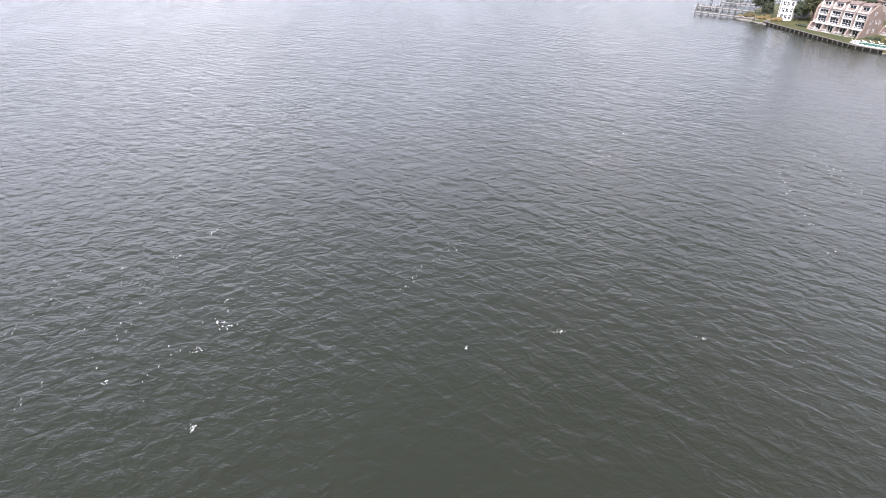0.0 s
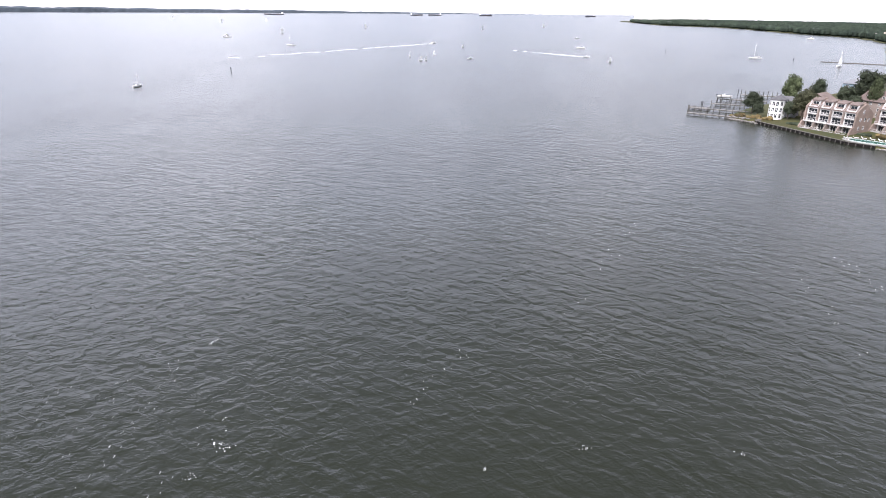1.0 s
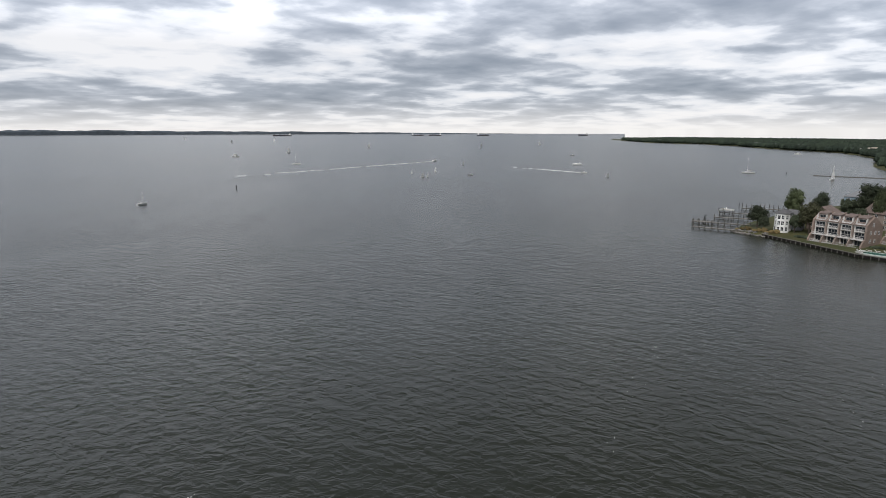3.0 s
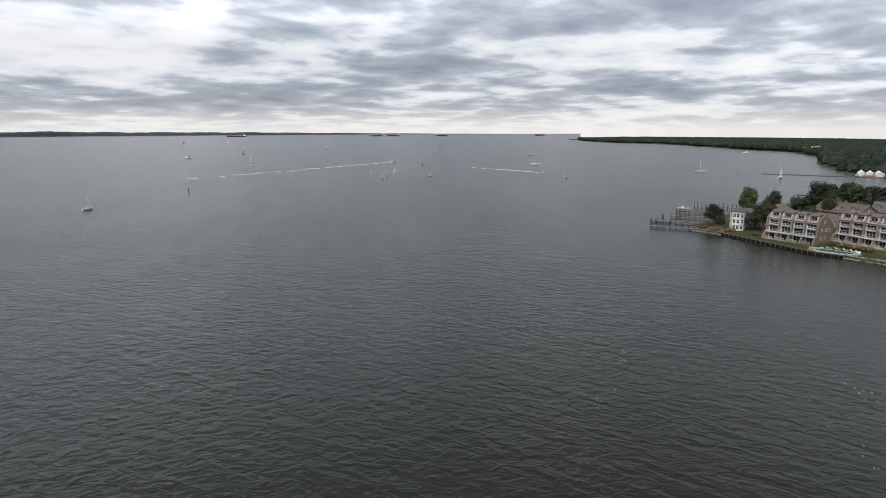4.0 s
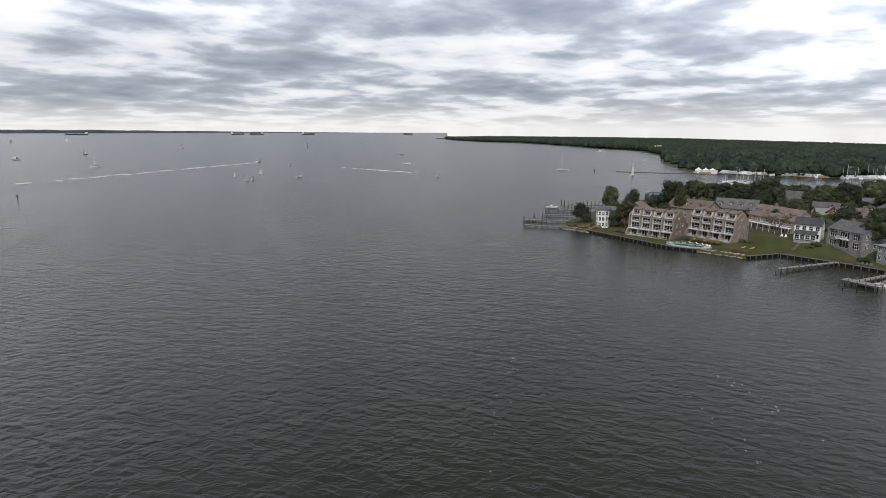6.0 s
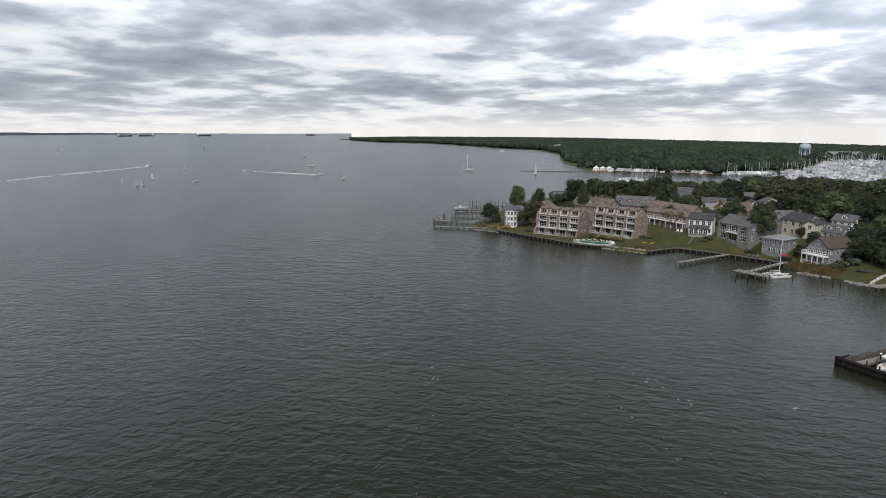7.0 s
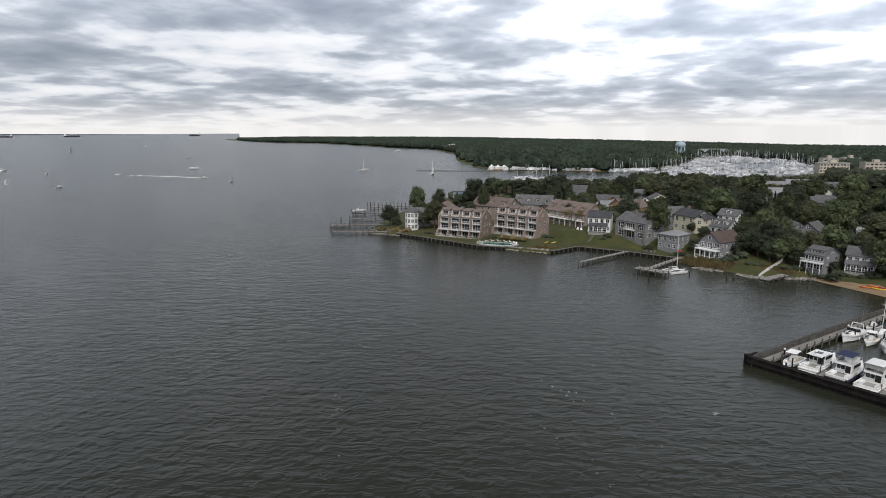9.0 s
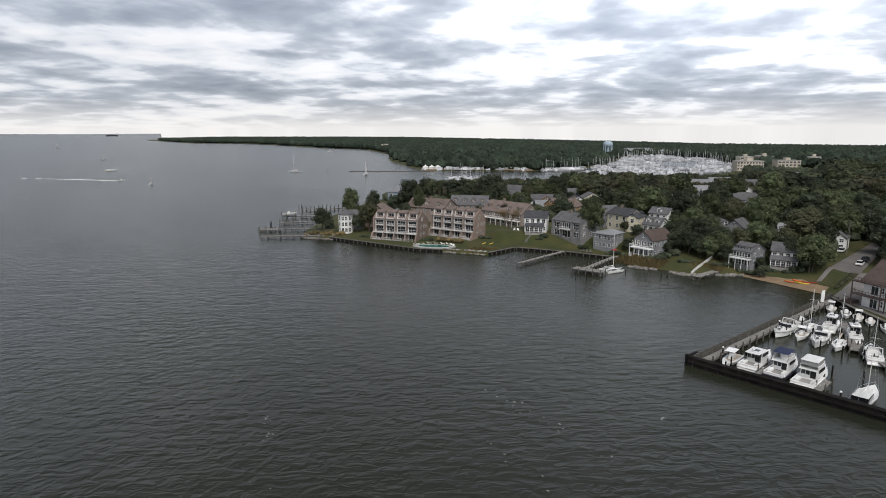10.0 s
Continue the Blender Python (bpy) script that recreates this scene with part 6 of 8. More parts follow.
ROOFS = (
    ((260.4, 257.0), (267.8, 251.3), "grey", "shingle_grey", False, "grey house with a low grey roof among trees"),
    ((276.0, 264.0), (287.0, 255.5), "grey", "shingle_brown", False, "house with a steep brown-grey roof among trees"),
    ((237.5, 216.1), (243.3, 211.7), "grey", "roof_pale", False, "small house with a pale weathered roof"),
    ((262.0, 214.0), (268.0, 209.0), "white", "shingle_dark", True, "white gabled house with a dark roof"),
    ((286.1, 232.5), (292.5, 227.6), "grey", "shingle_grey", False, "grey-roofed house behind treetops"),
    ((275.8, 215.6), (283.3, 209.8), "cream", "shingle_grey", True, "pale gabled house with a grey roof"),
    ((289.0, 212.0), (296.0, 206.0), "white", "shingle_grey", False, "white house under a broad grey roof"),
    ((224.9, 172.3), (229.3, 168.9), "grey", "shingle_grey", True, "narrow grey gabled house"),
    ((296.5, 193.7), (301.9, 189.6), "grey", "roof_pale", False, "low house with a pale roof deep among trees"),
    ((232.0, 128.0), (238.0, 122.5), "grey", "shingle_grey", True, "grey house with a white gable among trees"),
    ((252.0, 226.0), (257.5, 221.5), "ochre", "shingle_brown", True, "ochre gabled house among trees"),
    ((318.0, 176.0), (325.0, 168.0), "grey", "roof_pale", False, "low house with a wide pale roof among trees"),
    ((350.0, 194.0), (358.0, 186.0), "white", "roof_pale", False, "low building with a long pale roof behind trees"),
    ((374.0, 193.0), (382.0, 184.0), "grey", "roof_pale", False, "flat pale roof of a workshop among trees"),
    ((365.0, 172.0), (373.0, 163.0), "grey", "shingle_grey", False, "broad grey roof among trees"),
    ((466.0, 184.0), (474.0, 174.0), "white", "roof_pale", False, "white building far off among trees"),
    ((279.0, 168.0), (285.0, 161.0), "grey", "shingle_grey", False, "grey roof just above the treetops"),
    ((299.0, 148.0), (305.0, 140.0), "grey", "shingle_grey", False, "pale grey roof among the treetops"),
    ((330.0, 160.0), (336.0, 152.0), "white", "shingle_grey", True, "white gabled house with a grey roof in the woods"),
)
for ra, rb, rw, rr, rx, rl in ROOFS:
    plain_house(ra, rb, 7.0, 4.2, 6.6, rw, rr, rl, cols=3, along_x=not rx, group="houses among the trees")


def roof_cap(x, y, h):
    """Keeps the trees low that stand between the open bay and a house front."""
    for a, b, *_ in ROOFS + AMONG:
        cx, cy = (a[0] + b[0]) / 2, (a[1] + b[1]) / 2
        d = math.hypot(cx, cy - 25)
        ux, uy = cx / d, (cy - 25) / d
        run, side = (cx - x) * ux + (cy - y) * uy, abs((cx - x) * uy - (cy - y) * ux)
        if side < 5.0 and -2 < run < 42:
            h = min(h, 5.0 + max(0, run) * 0.15)
    return h


# ---- the waterfront building by the marina ----
def quay_house():
    w, d = 17.0, 12.0
    t = thing("waterfront_building", "white three-storey waterfront building with brown balconies and roof", "building", pose(176.2, 67.8, 1.3, 0, 0, -113))
    bm = bmesh.new()
    gable_walls(bm, w, d, 6.4, 10.6, True)
    part("wall", bm, M["white"], t)
    bm = bmesh.new()
    gable_roof(bm, w, d, 6.4, 10.6, True, 0.6, 0.3)
    part("roof", bm, M["shingle_red"], t)
    for k in range(3):
        u = 1.2 + k * 5.2
        for z in (0.1, 3.3):
            window(t, 1.6, 2.0, u + 1.6, 0, z + 0.1, bars=(1, 0), name="glazed_door")
            window(t, 0.9, 1.3, u + 3.3, 0, z + 0.8)
        for z in (3.1, 6.2):
            bm = bmesh.new()
            u0 = u if k else -1.7
            box(bm, u0, u + 4.2, -1.8, -0.02, z - 0.2, z)
            part("balcony", bm, M["shingle_red"], t)
            railing(t, u0 + 0.05, u + 4.15, -1.7, z, 1.0, side_y=-0.1, material="shingle_red")
        for v in (u + 0.1 if k else -1.6, u + 4.1):
            bm = bmesh.new()
            box(bm, v - 0.1, v + 0.1, -1.78, -1.58, -0.3, 6.0)
            part("balcony_post", bm, M["shingle_red"], t)
    for z in (0.8, 3.8, 6.8):
        for v in (3.5, 8.0):
            window(t, 0.9, 1.3, 0, v, z, -90)
    # low covered stair porch at the north end
    bm = bmesh.new()
    box(bm, -3.6, -1.75, -1.6, 1.6, -0.3, 0.9)
    for i in range(4):
        box(bm, -3.6 - 0.32 * (i + 1), -3.6 - 0.32 * i, -1.6, 1.6, -0.3, 0.7 - 0.2 * i)
    part("stair_porch", bm, M["shingle_red"], t)
    railing(t, -3.6, -1.8, -1.55, 0.9, 0.95, material="shingle_red")
    return t


quay_house()


# ---- pool, lawns, road, beach ----
def flat_patch(name, pts, material, label, lift=0.06, category="", kind="structure", wobble=0.0):
    """A patch that follows the ground a little above it."""
    bm = bmesh.new()
    n = 14
    (ax, ay), (bx, by), (cx, cy), (dx, dy) = pts
    grid = []
    for i in range(n + 1):
        row = []
        for j in range(n * 2 + 1):
            u, v = i / n, j / (n * 2)
            x = (1 - v) * ((1 - u) * ax + u * dx) + v * ((1 - u) * bx + u * cx)
            y = (1 - v) * ((1 - u) * ay + u * dy) + v * ((1 - u) * by + u * cy)
            x += wobble * u * (math.sin(y * 0.45) + 0.5 * math.sin(y * 0.95 + 1.0))
            row.append(bm.verts.new((x, y, max(0.02, ground_z(x, y)) + lift)))
        grid.append(row)
    for a, b in zip(grid, grid[1:]):
        for j in range(n * 2):
            bm.faces.new((a[j], a[j + 1], b[j + 1], b[j]))
    return single(name, bm, M[material], label, category, kind=kind)


flat_patch("parking_lot", [(180.2, 74.9), (212, 76.4), (212, 62), (168.4, 60.5)], "asphalt", "dark asphalt quay beside the marina", 0.12, "parking lot")
flat_patch("parking_lot", [(168.4, 60.5), (203, 62.0), (203, 20), (151.5, 22)], "asphalt", "dark asphalt parking lot beside the quay", 0.12, "parking lot")
flat_patch("road", [(207, 83.2), (262, 84.6), (262, 79.6), (210.5, 76.2)], "asphalt", "grey asphalt street running inland", 0.14, "road")
flat_patch("footpath", [(195.0, 83.0), (208, 83.6), (208, 82.4), (195.4, 81.8)], "asphalt", "narrow grey footpath to the beach", 0.14, "footpath")
flat_patch("beach", [(191.6, 103.2), (186.4, 79.0), (193.0, 78.4), (196.6, 101.6)], "sand", "narrow strip of brown beach sand", 0.05, "beach", wobble=0.8)

pool = thing("swimming_pool", "turquoise swimming pool in a pale concrete surround", "swimming pool", pose(153.0, 196.2, ground_z(153.0, 196.2), 0, 0, -54))
bm = bmesh.new()
ov = [(math.cos(a) * 8.2, math.sin(a) * 4.4) for a in (2 * math.pi * i / 40 for i in range(40))]
solid(bm, [(x, y, -0.9) for x, y in ov], [(x, y, 0.10) for x, y in ov])
part("pool_deck", bm, M["concrete"], pool)
bm = bmesh.new()
iv = [(math.cos(a) * 5.9, math.sin(a) * 2.5 * (1 + 0.15 * math.cos(a * 2))) for a in (2 * math.pi * i / 40 for i in range(40))]
solid(bm, [(x, y, -0.5) for x, y in iv], [(x, y, 0.13) for x, y in iv])
part("pool_water", bm, M["pool"], pool)
bm = bmesh.new()
iv2 = [(x * 1.05, y * 1.12) for x, y in iv]
solid(bm, [(x, y, -0.5) for x, y in iv2], [(x, y, 0.12) for x, y in iv2])
part("coping", bm, M["trim"], pool)


def lounger(x, y, ang, colour="trim"):
    t = thing("sun_lounger", "white slatted sun lounger beside the pool", "sun lounger", pose(x, y, ground_z(x, y) + 0.1, 0, 0, ang), "pool loungers")
    bm = bmesh.new()
    box(bm, -0.3, 0.3, -0.6, 0.6, 0.28, 0.36)
    part("seat", bm, M[colour], t)
    bm = bmesh.new()
    solid(bm, [(-0.3, 0.6, 0.28), (0.3, 0.6, 0.28), (0.3, 1.1, 0.75), (-0.3, 1.1, 0.75)], [(-0.3, 0.6, 0.36), (0.3, 0.6, 0.36), (0.3, 1.1, 0.83), (-0.3, 1.1, 0.83)])
    part("backrest", bm, M[colour], t)
    for sx in (-0.25, 0.25):
        for sy in (-0.5, 0.5):
            bm = bmesh.new()
            box(bm, sx - 0.03, sx + 0.03, sy - 0.03, sy + 0.03, 0, 0.28)
            part("leg", bm, M[colour], t)


for i in range(11):
    a = -0.25 + i * 0.36
    px, py = 7.3 * math.cos(a), 3.75 * math.sin(a)
    c, s = math.cos(radians(-54)), math.sin(radians(-54))
    lounger(153.0 + px * c - py * s, 196.2 + px * s + py * c, math.degrees(math.atan2(3.75 * math.cos(a), -7.3 * math.sin(a))) - 54 - 90)


def stuff_tufts(name, spots, material, label, category, tall=1.2, spread=0.7, blades=16, seed=3):
    rng = np.random.RandomState(seed)
    vs, fs = [], []
    for x, y, z in spots:
        for _ in range(blades):
            a, r = rng.rand() * 6.28, rng.rand() * spread
            bx, by = x + r * math.cos(a), y + r * math.sin(a)
            h, lean, wd = tall * rng.uniform(0.6, 1.2), rng.normal(size=2) * 0.25, 0.09
            b = len(vs)
            t = rng.rand() * 6.28
            vs += [(bx - wd * math.cos(t), by - wd * math.sin(t), z - 0.1), (bx + wd * math.cos(t), by + wd * math.sin(t), z - 0.1), (bx + lean[0], by + lean[1], z + h)]
            fs += [(b, b + 1, b + 2)]
    return tagged(new(name, mesh_np(name, vs, fs, M[material])), label, category, kind="stuff")


def along(points, n, width, seed, inward=1.0):
    rng = random.Random(seed)
    out = []
    total = sum(math.dist(a, b) for a, b in zip(points, points[1:]))
    for a, b in zip(points, points[1:]):
        for _ in range(int(n * math.dist(a, b) / total)):
            k = rng.random()
            x, y = a[0] + (b[0] - a[0]) * k, a[1] + (b[1] - a[1]) * k
            x += rng.random() * width
            y += rng.uniform(-0.5, 0.5)
            out.append((x, y, ground_z(x, y)))
    return out


stuff_tufts("reeds", along([(181.5, 139.5), (180.8, 131.5), (182.2, 123.5)], 230, 7.0, 1), "reeds", "dry golden reeds along the natural bank", "reeds")
stuff_tufts("beach_grass", along([(190, 117), (190.5, 108)], 60, 3.5, 2), "reeds", "dry grass on the bank above the rocks", "grass", 0.8)
stuff_tufts("bank_shrubs", along([(157, 183.5), (163, 177)], 70, 4.0, 6), "reeds", "low scrub at the bank beside the pool", "scrub", 0.8)


def rocks(points, n, seed, label, size=0.7):
    """Loose boulders dumped along the water's edge."""
    rng = np.random.RandomState(seed)
    vs, fs, base = [], [], 0
    total = sum(math.dist(a, b) for a, b in zip(points, points[1:]))
    for a, b in zip(points, points[1:]):
        for _ in range(int(n * math.dist(a, b) / total)):
            k = rng.rand()
            x, y = a[0] + (b[0] - a[0]) * k + rng.normal() * 0.6, a[1] + (b[1] - a[1]) * k + rng.normal() * 0.5
            v, f = CLUMPS[rng.randint(len(CLUMPS))]
            s = size * rng.uniform(0.5, 1.2)
            vs.append(v * (s, s * rng.uniform(0.6, 1.1), s * 0.7) + (x, y, max(0.0, ground_z(x, y)) + 0.12))
            fs.append(f + base)
            base += len(v)
    me = mesh_np("riprap", np.concatenate(vs).tolist(), np.concatenate(fs).tolist(), M["rock"])
    tagged(new("riprap", me), label, "rocks", kind="stuff")


rocks([(178.6, 131.8), (180.6, 122.6)], 60, 2, "grey boulders along the reedy bank", 0.6)
rocks([(180.8, 118.5), (181.0, 113.2), (186.6, 108.2)], 60, 3, "grey boulders along the small jetty")
rocks([(187.2, 107.2), (192.2, 102.2)], 44, 4, "grey boulders before the beach")
rocks([(129.4, 250.6), (136.0, 239.2)], 60, 5, "dark boulders around the tip of the point", 0.8)
rocks([(152.0, 189.3), (158.8, 175.5)], 60, 6, "dark boulders below the pool terrace", 0.6)
pier([(188.4, 108.2), (177.4, 109.0)], 2.4, 1.0, "small grey timber landing below the jetty rocks", 2.5, 0.3, name="landing")
rail = thing("garden_fence", "low white board fence along the landing path", "fence", pose(182.6, 112.9, 0, 0, 0, 4))
for i in range(9):
    bm = bmesh.new()
    u = i * 2.05
    gz = ground_z(182.6 + u, 112.9 + u * 0.07)
    box(bm, u - 0.09, u + 0.09, -0.09, 0.09, gz - 0.4, gz + 1.15)
    part("post", bm, M["trim"], rail)
    if i < 8:
        gz2 = ground_z(184.65 + u, 113.04 + u * 0.07)
        for k in (0.2, 0.55, 0.9):
            bm = bmesh.new()
            solid(bm, [(u, -0.03, gz + k), (u, 0.03, gz + k), (u, 0.03, gz + k + 0.2), (u, -0.03, gz + k + 0.2)], [(u + 2.05, -0.03, gz2 + k), (u + 2.05, 0.03, gz2 + k), (u + 2.05, 0.03, gz2 + k + 0.2), (u + 2.05, -0.03, gz2 + k + 0.2)])
            part("rail", bm, M["trim"], rail)


def kayak(x, y, z, ang, colour, label):
    bm = bmesh.new()
    rings = []
    for i in range(9):
        k = i / 8
        b = 0.34 * math.sin(math.pi * min(0.98, max(0.02, k))) ** 0.7
        rings.append([(k * 3.6 - 1.8, b * math.cos(a), 0.2 + 0.18 * math.sin(a) + 0.12 * (2 * k - 1) ** 2) for a in (2 * math.pi * j / 8 for j in range(8))])
    loft(bm, rings)
    single("kayak", bm, M[colour], label, "kayak", "kayaks on the shore", m=pose(x, y, z, 0, 0, ang), smooth=True)


for x, y, ang, colour, lb in ((192.6, 88.4, 100, "orange", "orange plastic kayak drawn up on the sand"), (192.4, 85.6, 95, "yellow", "yellow plastic kayak drawn up on the sand"), (193.6, 87.0, 80, "orange", "orange kayak lying beside others on the beach"), (193.2, 84.0, 110, "red", "red kayak drawn up on the sand"),
                              (168.6, 185.8, 20, "yellow", "yellow kayak lying on the lawn"), (170.6, 184.0, 15, "yellow", "yellow plastic kayak on the bank lawn")):
    kayak(x, y, ground_z(x, y), ang, colour, lb)


def adirondack(x, y, ang, colour="trim", label="white wooden garden chair on the lawn"):
    t = thing("garden_chair", label, "chair", pose(x, y, ground_z(x, y), 0, 0, ang), "garden chairs")
    bm = bmesh.new()
    box(bm, -0.32, 0.32, -0.3, 0.3, 0.32, 0.38)
    part("seat", bm, M[colour], t)
    bm = bmesh.new()
    solid(bm, [(-0.3, 0.24, 0.34), (0.3, 0.24, 0.34), (0.34, 0.5, 1.05), (-0.34, 0.5, 1.05)], [(-0.3, 0.3, 0.34), (0.3, 0.3, 0.34), (0.34, 0.56, 1.05), (-0.34, 0.56, 1.05)])
    part("backrest", bm, M[colour], t)
    for s in (-0.36, 0.36):
        bm = bmesh.new()
        box(bm, s - 0.06, s + 0.06, -0.4, 0.35, 0.55, 0.6)
        box(bm, s - 0.04, s + 0.04, -0.36, -0.28, 0, 0.55)
        box(bm, s - 0.04, s + 0.04, 0.25, 0.33, 0, 0.55)
        part("arm", bm, M[colour], t)


for i, (x, y) in enumerate(((184.4, 184.6), (184.9, 183.2))):
    adirondack(x, y, -60 + 15 * i)
for i, (x, y) in enumerate(((183.4, 152.2), (183.8, 151.0), (184.2, 149.8))):
    adirondack(x, y, -80 + 9 * i, "timber", "weathered wooden garden chair by the sea wall")
umb = thing("parasol", "closed-top red canvas parasol over a dockside table", "parasol", pose(186.0, 141.4, ground_z(186.0, 141.4)))
bm = bmesh.new()
tube(bm, (0, 0, -0.2), (0, 0, 2.4), 0.04, n=6)
part("pole", bm, M["timber"], umb)
bm = bmesh.new()
ring = [(math.cos(2 * math.pi * i / 8) * 1.0, math.sin(2 * math.pi * i / 8) * 1.0) for i in range(8)]
solid(bm, [(x, y, 2.0) for x, y in ring], [(x * 0.03, y * 0.03, 2.6) for x, y in ring])
part("canopy", bm, M["red"], umb)
# steps down the steep lawn
for a, b, nm in (((186.8, 177.5), (180.6, 176.0), "worn timber steps down the steep lawn"), ((186.0, 154.6), (182.0, 155.6), "narrow timber steps to the sea wall")):
    st = thing("garden_steps", nm, "steps")
    for i in range(14):
        k = i / 13
        x, y = a[0] + (b[0] - a[0]) * k, a[1] + (b[1] - a[1]) * k
        bm = bmesh.new()
        box(bm, -0.25, 0.25, -0.6, 0.6, -0.25, 0.06)
        ob = part("tread", bm, M["timber"], st)
        ob.matrix_basis = pose(x, y, ground_z(x, y), 0, 0, math.degrees(math.atan2(b[1] - a[1], b[0] - a[0])))


# ---- cars, poles ----
def car(x, y, ang, colour, label):
    t = thing("car", label, "car", pose(x, y, ground_z(x, y) + 0.07, 0, 0, ang), "parked cars")
    bm = bmesh.new()
    prof = [(-2.2, 0.35), (2.2, 0.35), (2.25, 0.75), (1.3, 0.95), (-2.1, 0.98), (-2.25, 0.7)]
    solid(bm, [(x_, -0.88, z_) for x_, z_ in prof], [(x_, 0.88, z_) for x_, z_ in prof])
    body = part("body", bm, colour, t)
    bm = bmesh.new()
    solid(bm, [(-2.0, -0.8, 0.97), (1.0, -0.8, 0.97), (1.0, 0.8, 0.97), (-2.0, 0.8, 0.97)], [(-1.7, -0.62, 1.55), (0.2, -0.62, 1.55), (0.2, 0.62, 1.55), (-1.7, 0.62, 1.55)])
    part("windows", bm, M["dark_glass"], t)
    bm = bmesh.new()
    box(bm, -1.65, 0.15, -0.6, 0.6, 1.53, 1.6)
    part("roof", bm, colour, t)
    for wx in (-1.4, 1.4):
        for wy in (-0.82, 0.82):
            bm = bmesh.new()
            tube(bm, (wx, wy - 0.1, 0.33), (wx, wy + 0.1, 0.33), 0.33, n=14)
            part("wheel", bm, M["black"], t)


CAR_WHITE = mat("white_car_paint", (0.75, 0.75, 0.75), rough=0.25, scale=1, var=0.03, bump=0.0)
CAR_DARK = mat("dark_car_paint", (0.03, 0.032, 0.036), rough=0.25, scale=1, var=0.05, bump=0.0)
CAR_SILVER = mat("silver_car_paint", (0.42, 0.43, 0.45), rough=0.3, metal=0.5, scale=1, var=0.03, bump=0.0)
car(235.5, 87.6, 5, CAR_WHITE, "white car parked along the street")
car(221.0, 78.8, 4, CAR_WHITE, "white car parked by the waterfront building")
car(205.0, 71.5, 70, CAR_DARK, "dark car parked in the lot")
car(227.5, 79.0, 4, CAR_DARK, "dark car parked along the street")
car(221.5, 166.0, 40, CAR_SILVER, "silver car parked between the houses")


def utility_pole(x, y, h, label):
    t = thing("utility_pole", label, "utility pole", pose(x, y, ground_z(x, y)), "street poles")
    bm = bmesh.new()
    tube(bm, (0, 0, -0.5), (0, 0, h), 0.16, 0.11, 8)
    part("pole", bm, M["timber"], t)
    for z in (h - 0.5, h - 1.3):
        bm = bmesh.new()
        box(bm, -0.06, 0.06, -1.2, 1.2, z - 0.06, z + 0.06)
        part("crossarm", bm, M["timber"], t)
    bm = bmesh.new()
    tube(bm, (0.25, 0.1, h - 2.9), (0.25, 0.1, h - 1.9), 0.22, n=8)
    part("transformer", bm, M["metal"], t)


utility_pole(232.0, 85.3, 11.0, "grey timber utility pole with crossarms by the street")
utility_pole(262.0, 86.6, 11.5, "timber utility pole farther up the street")


# ---- trees of the shore and the point ----
for row in ((142.5, 255.5, 10, 10, 0), (140.5, 247.0, 6.6, 6.4, 3), (152.8, 236.0, 13.2, 11.0, 5), (149.0, 239.5, 8, 6, 0), (167.4, 270.3, 15.2, 10, 1), (173.2, 260.8, 14.5, 9, 0), (196.0, 262.0, 18.2, 13, 0), (187.5, 244.5, 16.5, 7, 4), (181, 247, 9, 8, 0), (171.5, 252.5, 8.5, 7.5, 5), (166.5, 247.5, 7.5, 5.5, 0)):
    tree(*row)
for row in ((213, 268, 11.5, 3.6, 6), (219, 271, 13, 4.0, 7), (224, 269, 13, 3.4, 6), (231, 272, 12.5, 5, 7), (226, 262, 9, 10, 4), (215, 258, 8, 9, 1)):
    tree(*row)
for row in ((246, 258, 17.5, 12, 0), (255, 255, 14, 10, 3), (272, 275, 16, 12.5, 0), (262, 242, 11, 12, 2), (268, 228, 16, 15, 0), (276, 233, 16, 14, 3), (297, 236, 15, 12.5, 1), (216, 206, 10, 10, 1), (222, 213, 9, 9, 4)):
    tree(*row)
for row in ((194.5, 156.5, 14.5, 11.5, 1), (210.8, 147.5, 4, 4.6, 0), (192.6, 140.6, 4.6, 5.0, 3), (212.2, 153.5, 4.5, 4.5, 2), (193.0, 172.0, 4.2, 2.6, 0), (186.6, 153.4, 2.2, 3.2, 1), (200.5, 141.0, 5.0, 6.0, 0)):
    tree(*row)
for row in ((300, 205, 17, 13, 2), (242, 160, 15.5, 17, 1), (238, 143, 14, 13, 0), (251, 150, 15, 13, 3), (210, 129, 9, 11, 0), (204, 120, 12, 12, 3), (197, 114.5, 8, 8, 1), (201, 112.0, 9, 9, 4), (216, 107, 10.5, 12, 1), (209, 110, 9, 9, 2)):
    tree(*row)
for row in ((202.5, 86.4, 11.5, 12.5, 1), (201.5, 86.8, 8, 8.5, 0), (207.5, 99.6, 7, 7, 0), (193.6, 97.4, 3, 4.5, 3), (206.5, 87.3, 9.5, 10, 2), (214, 88.5, 9, 9, 1), (226, 90.5, 12, 9, 0), (246, 90.0, 14, 13, 1), (252, 75.0, 13, 13, 0), (262, 92, 14, 13, 3), (222, 100, 9, 9, 2), (212, 97, 8, 8, 0), (208, 120, 8, 9, 5), (262, 80, 10, 12, 0), (266, 86, 11, 12, 3), (274, 82, 12, 12, 1), (240, 74.5, 8, 9, 0), (232, 73.6, 6, 7, 5), (221, 72.0, 5, 6, 2)):
    tree(*row)


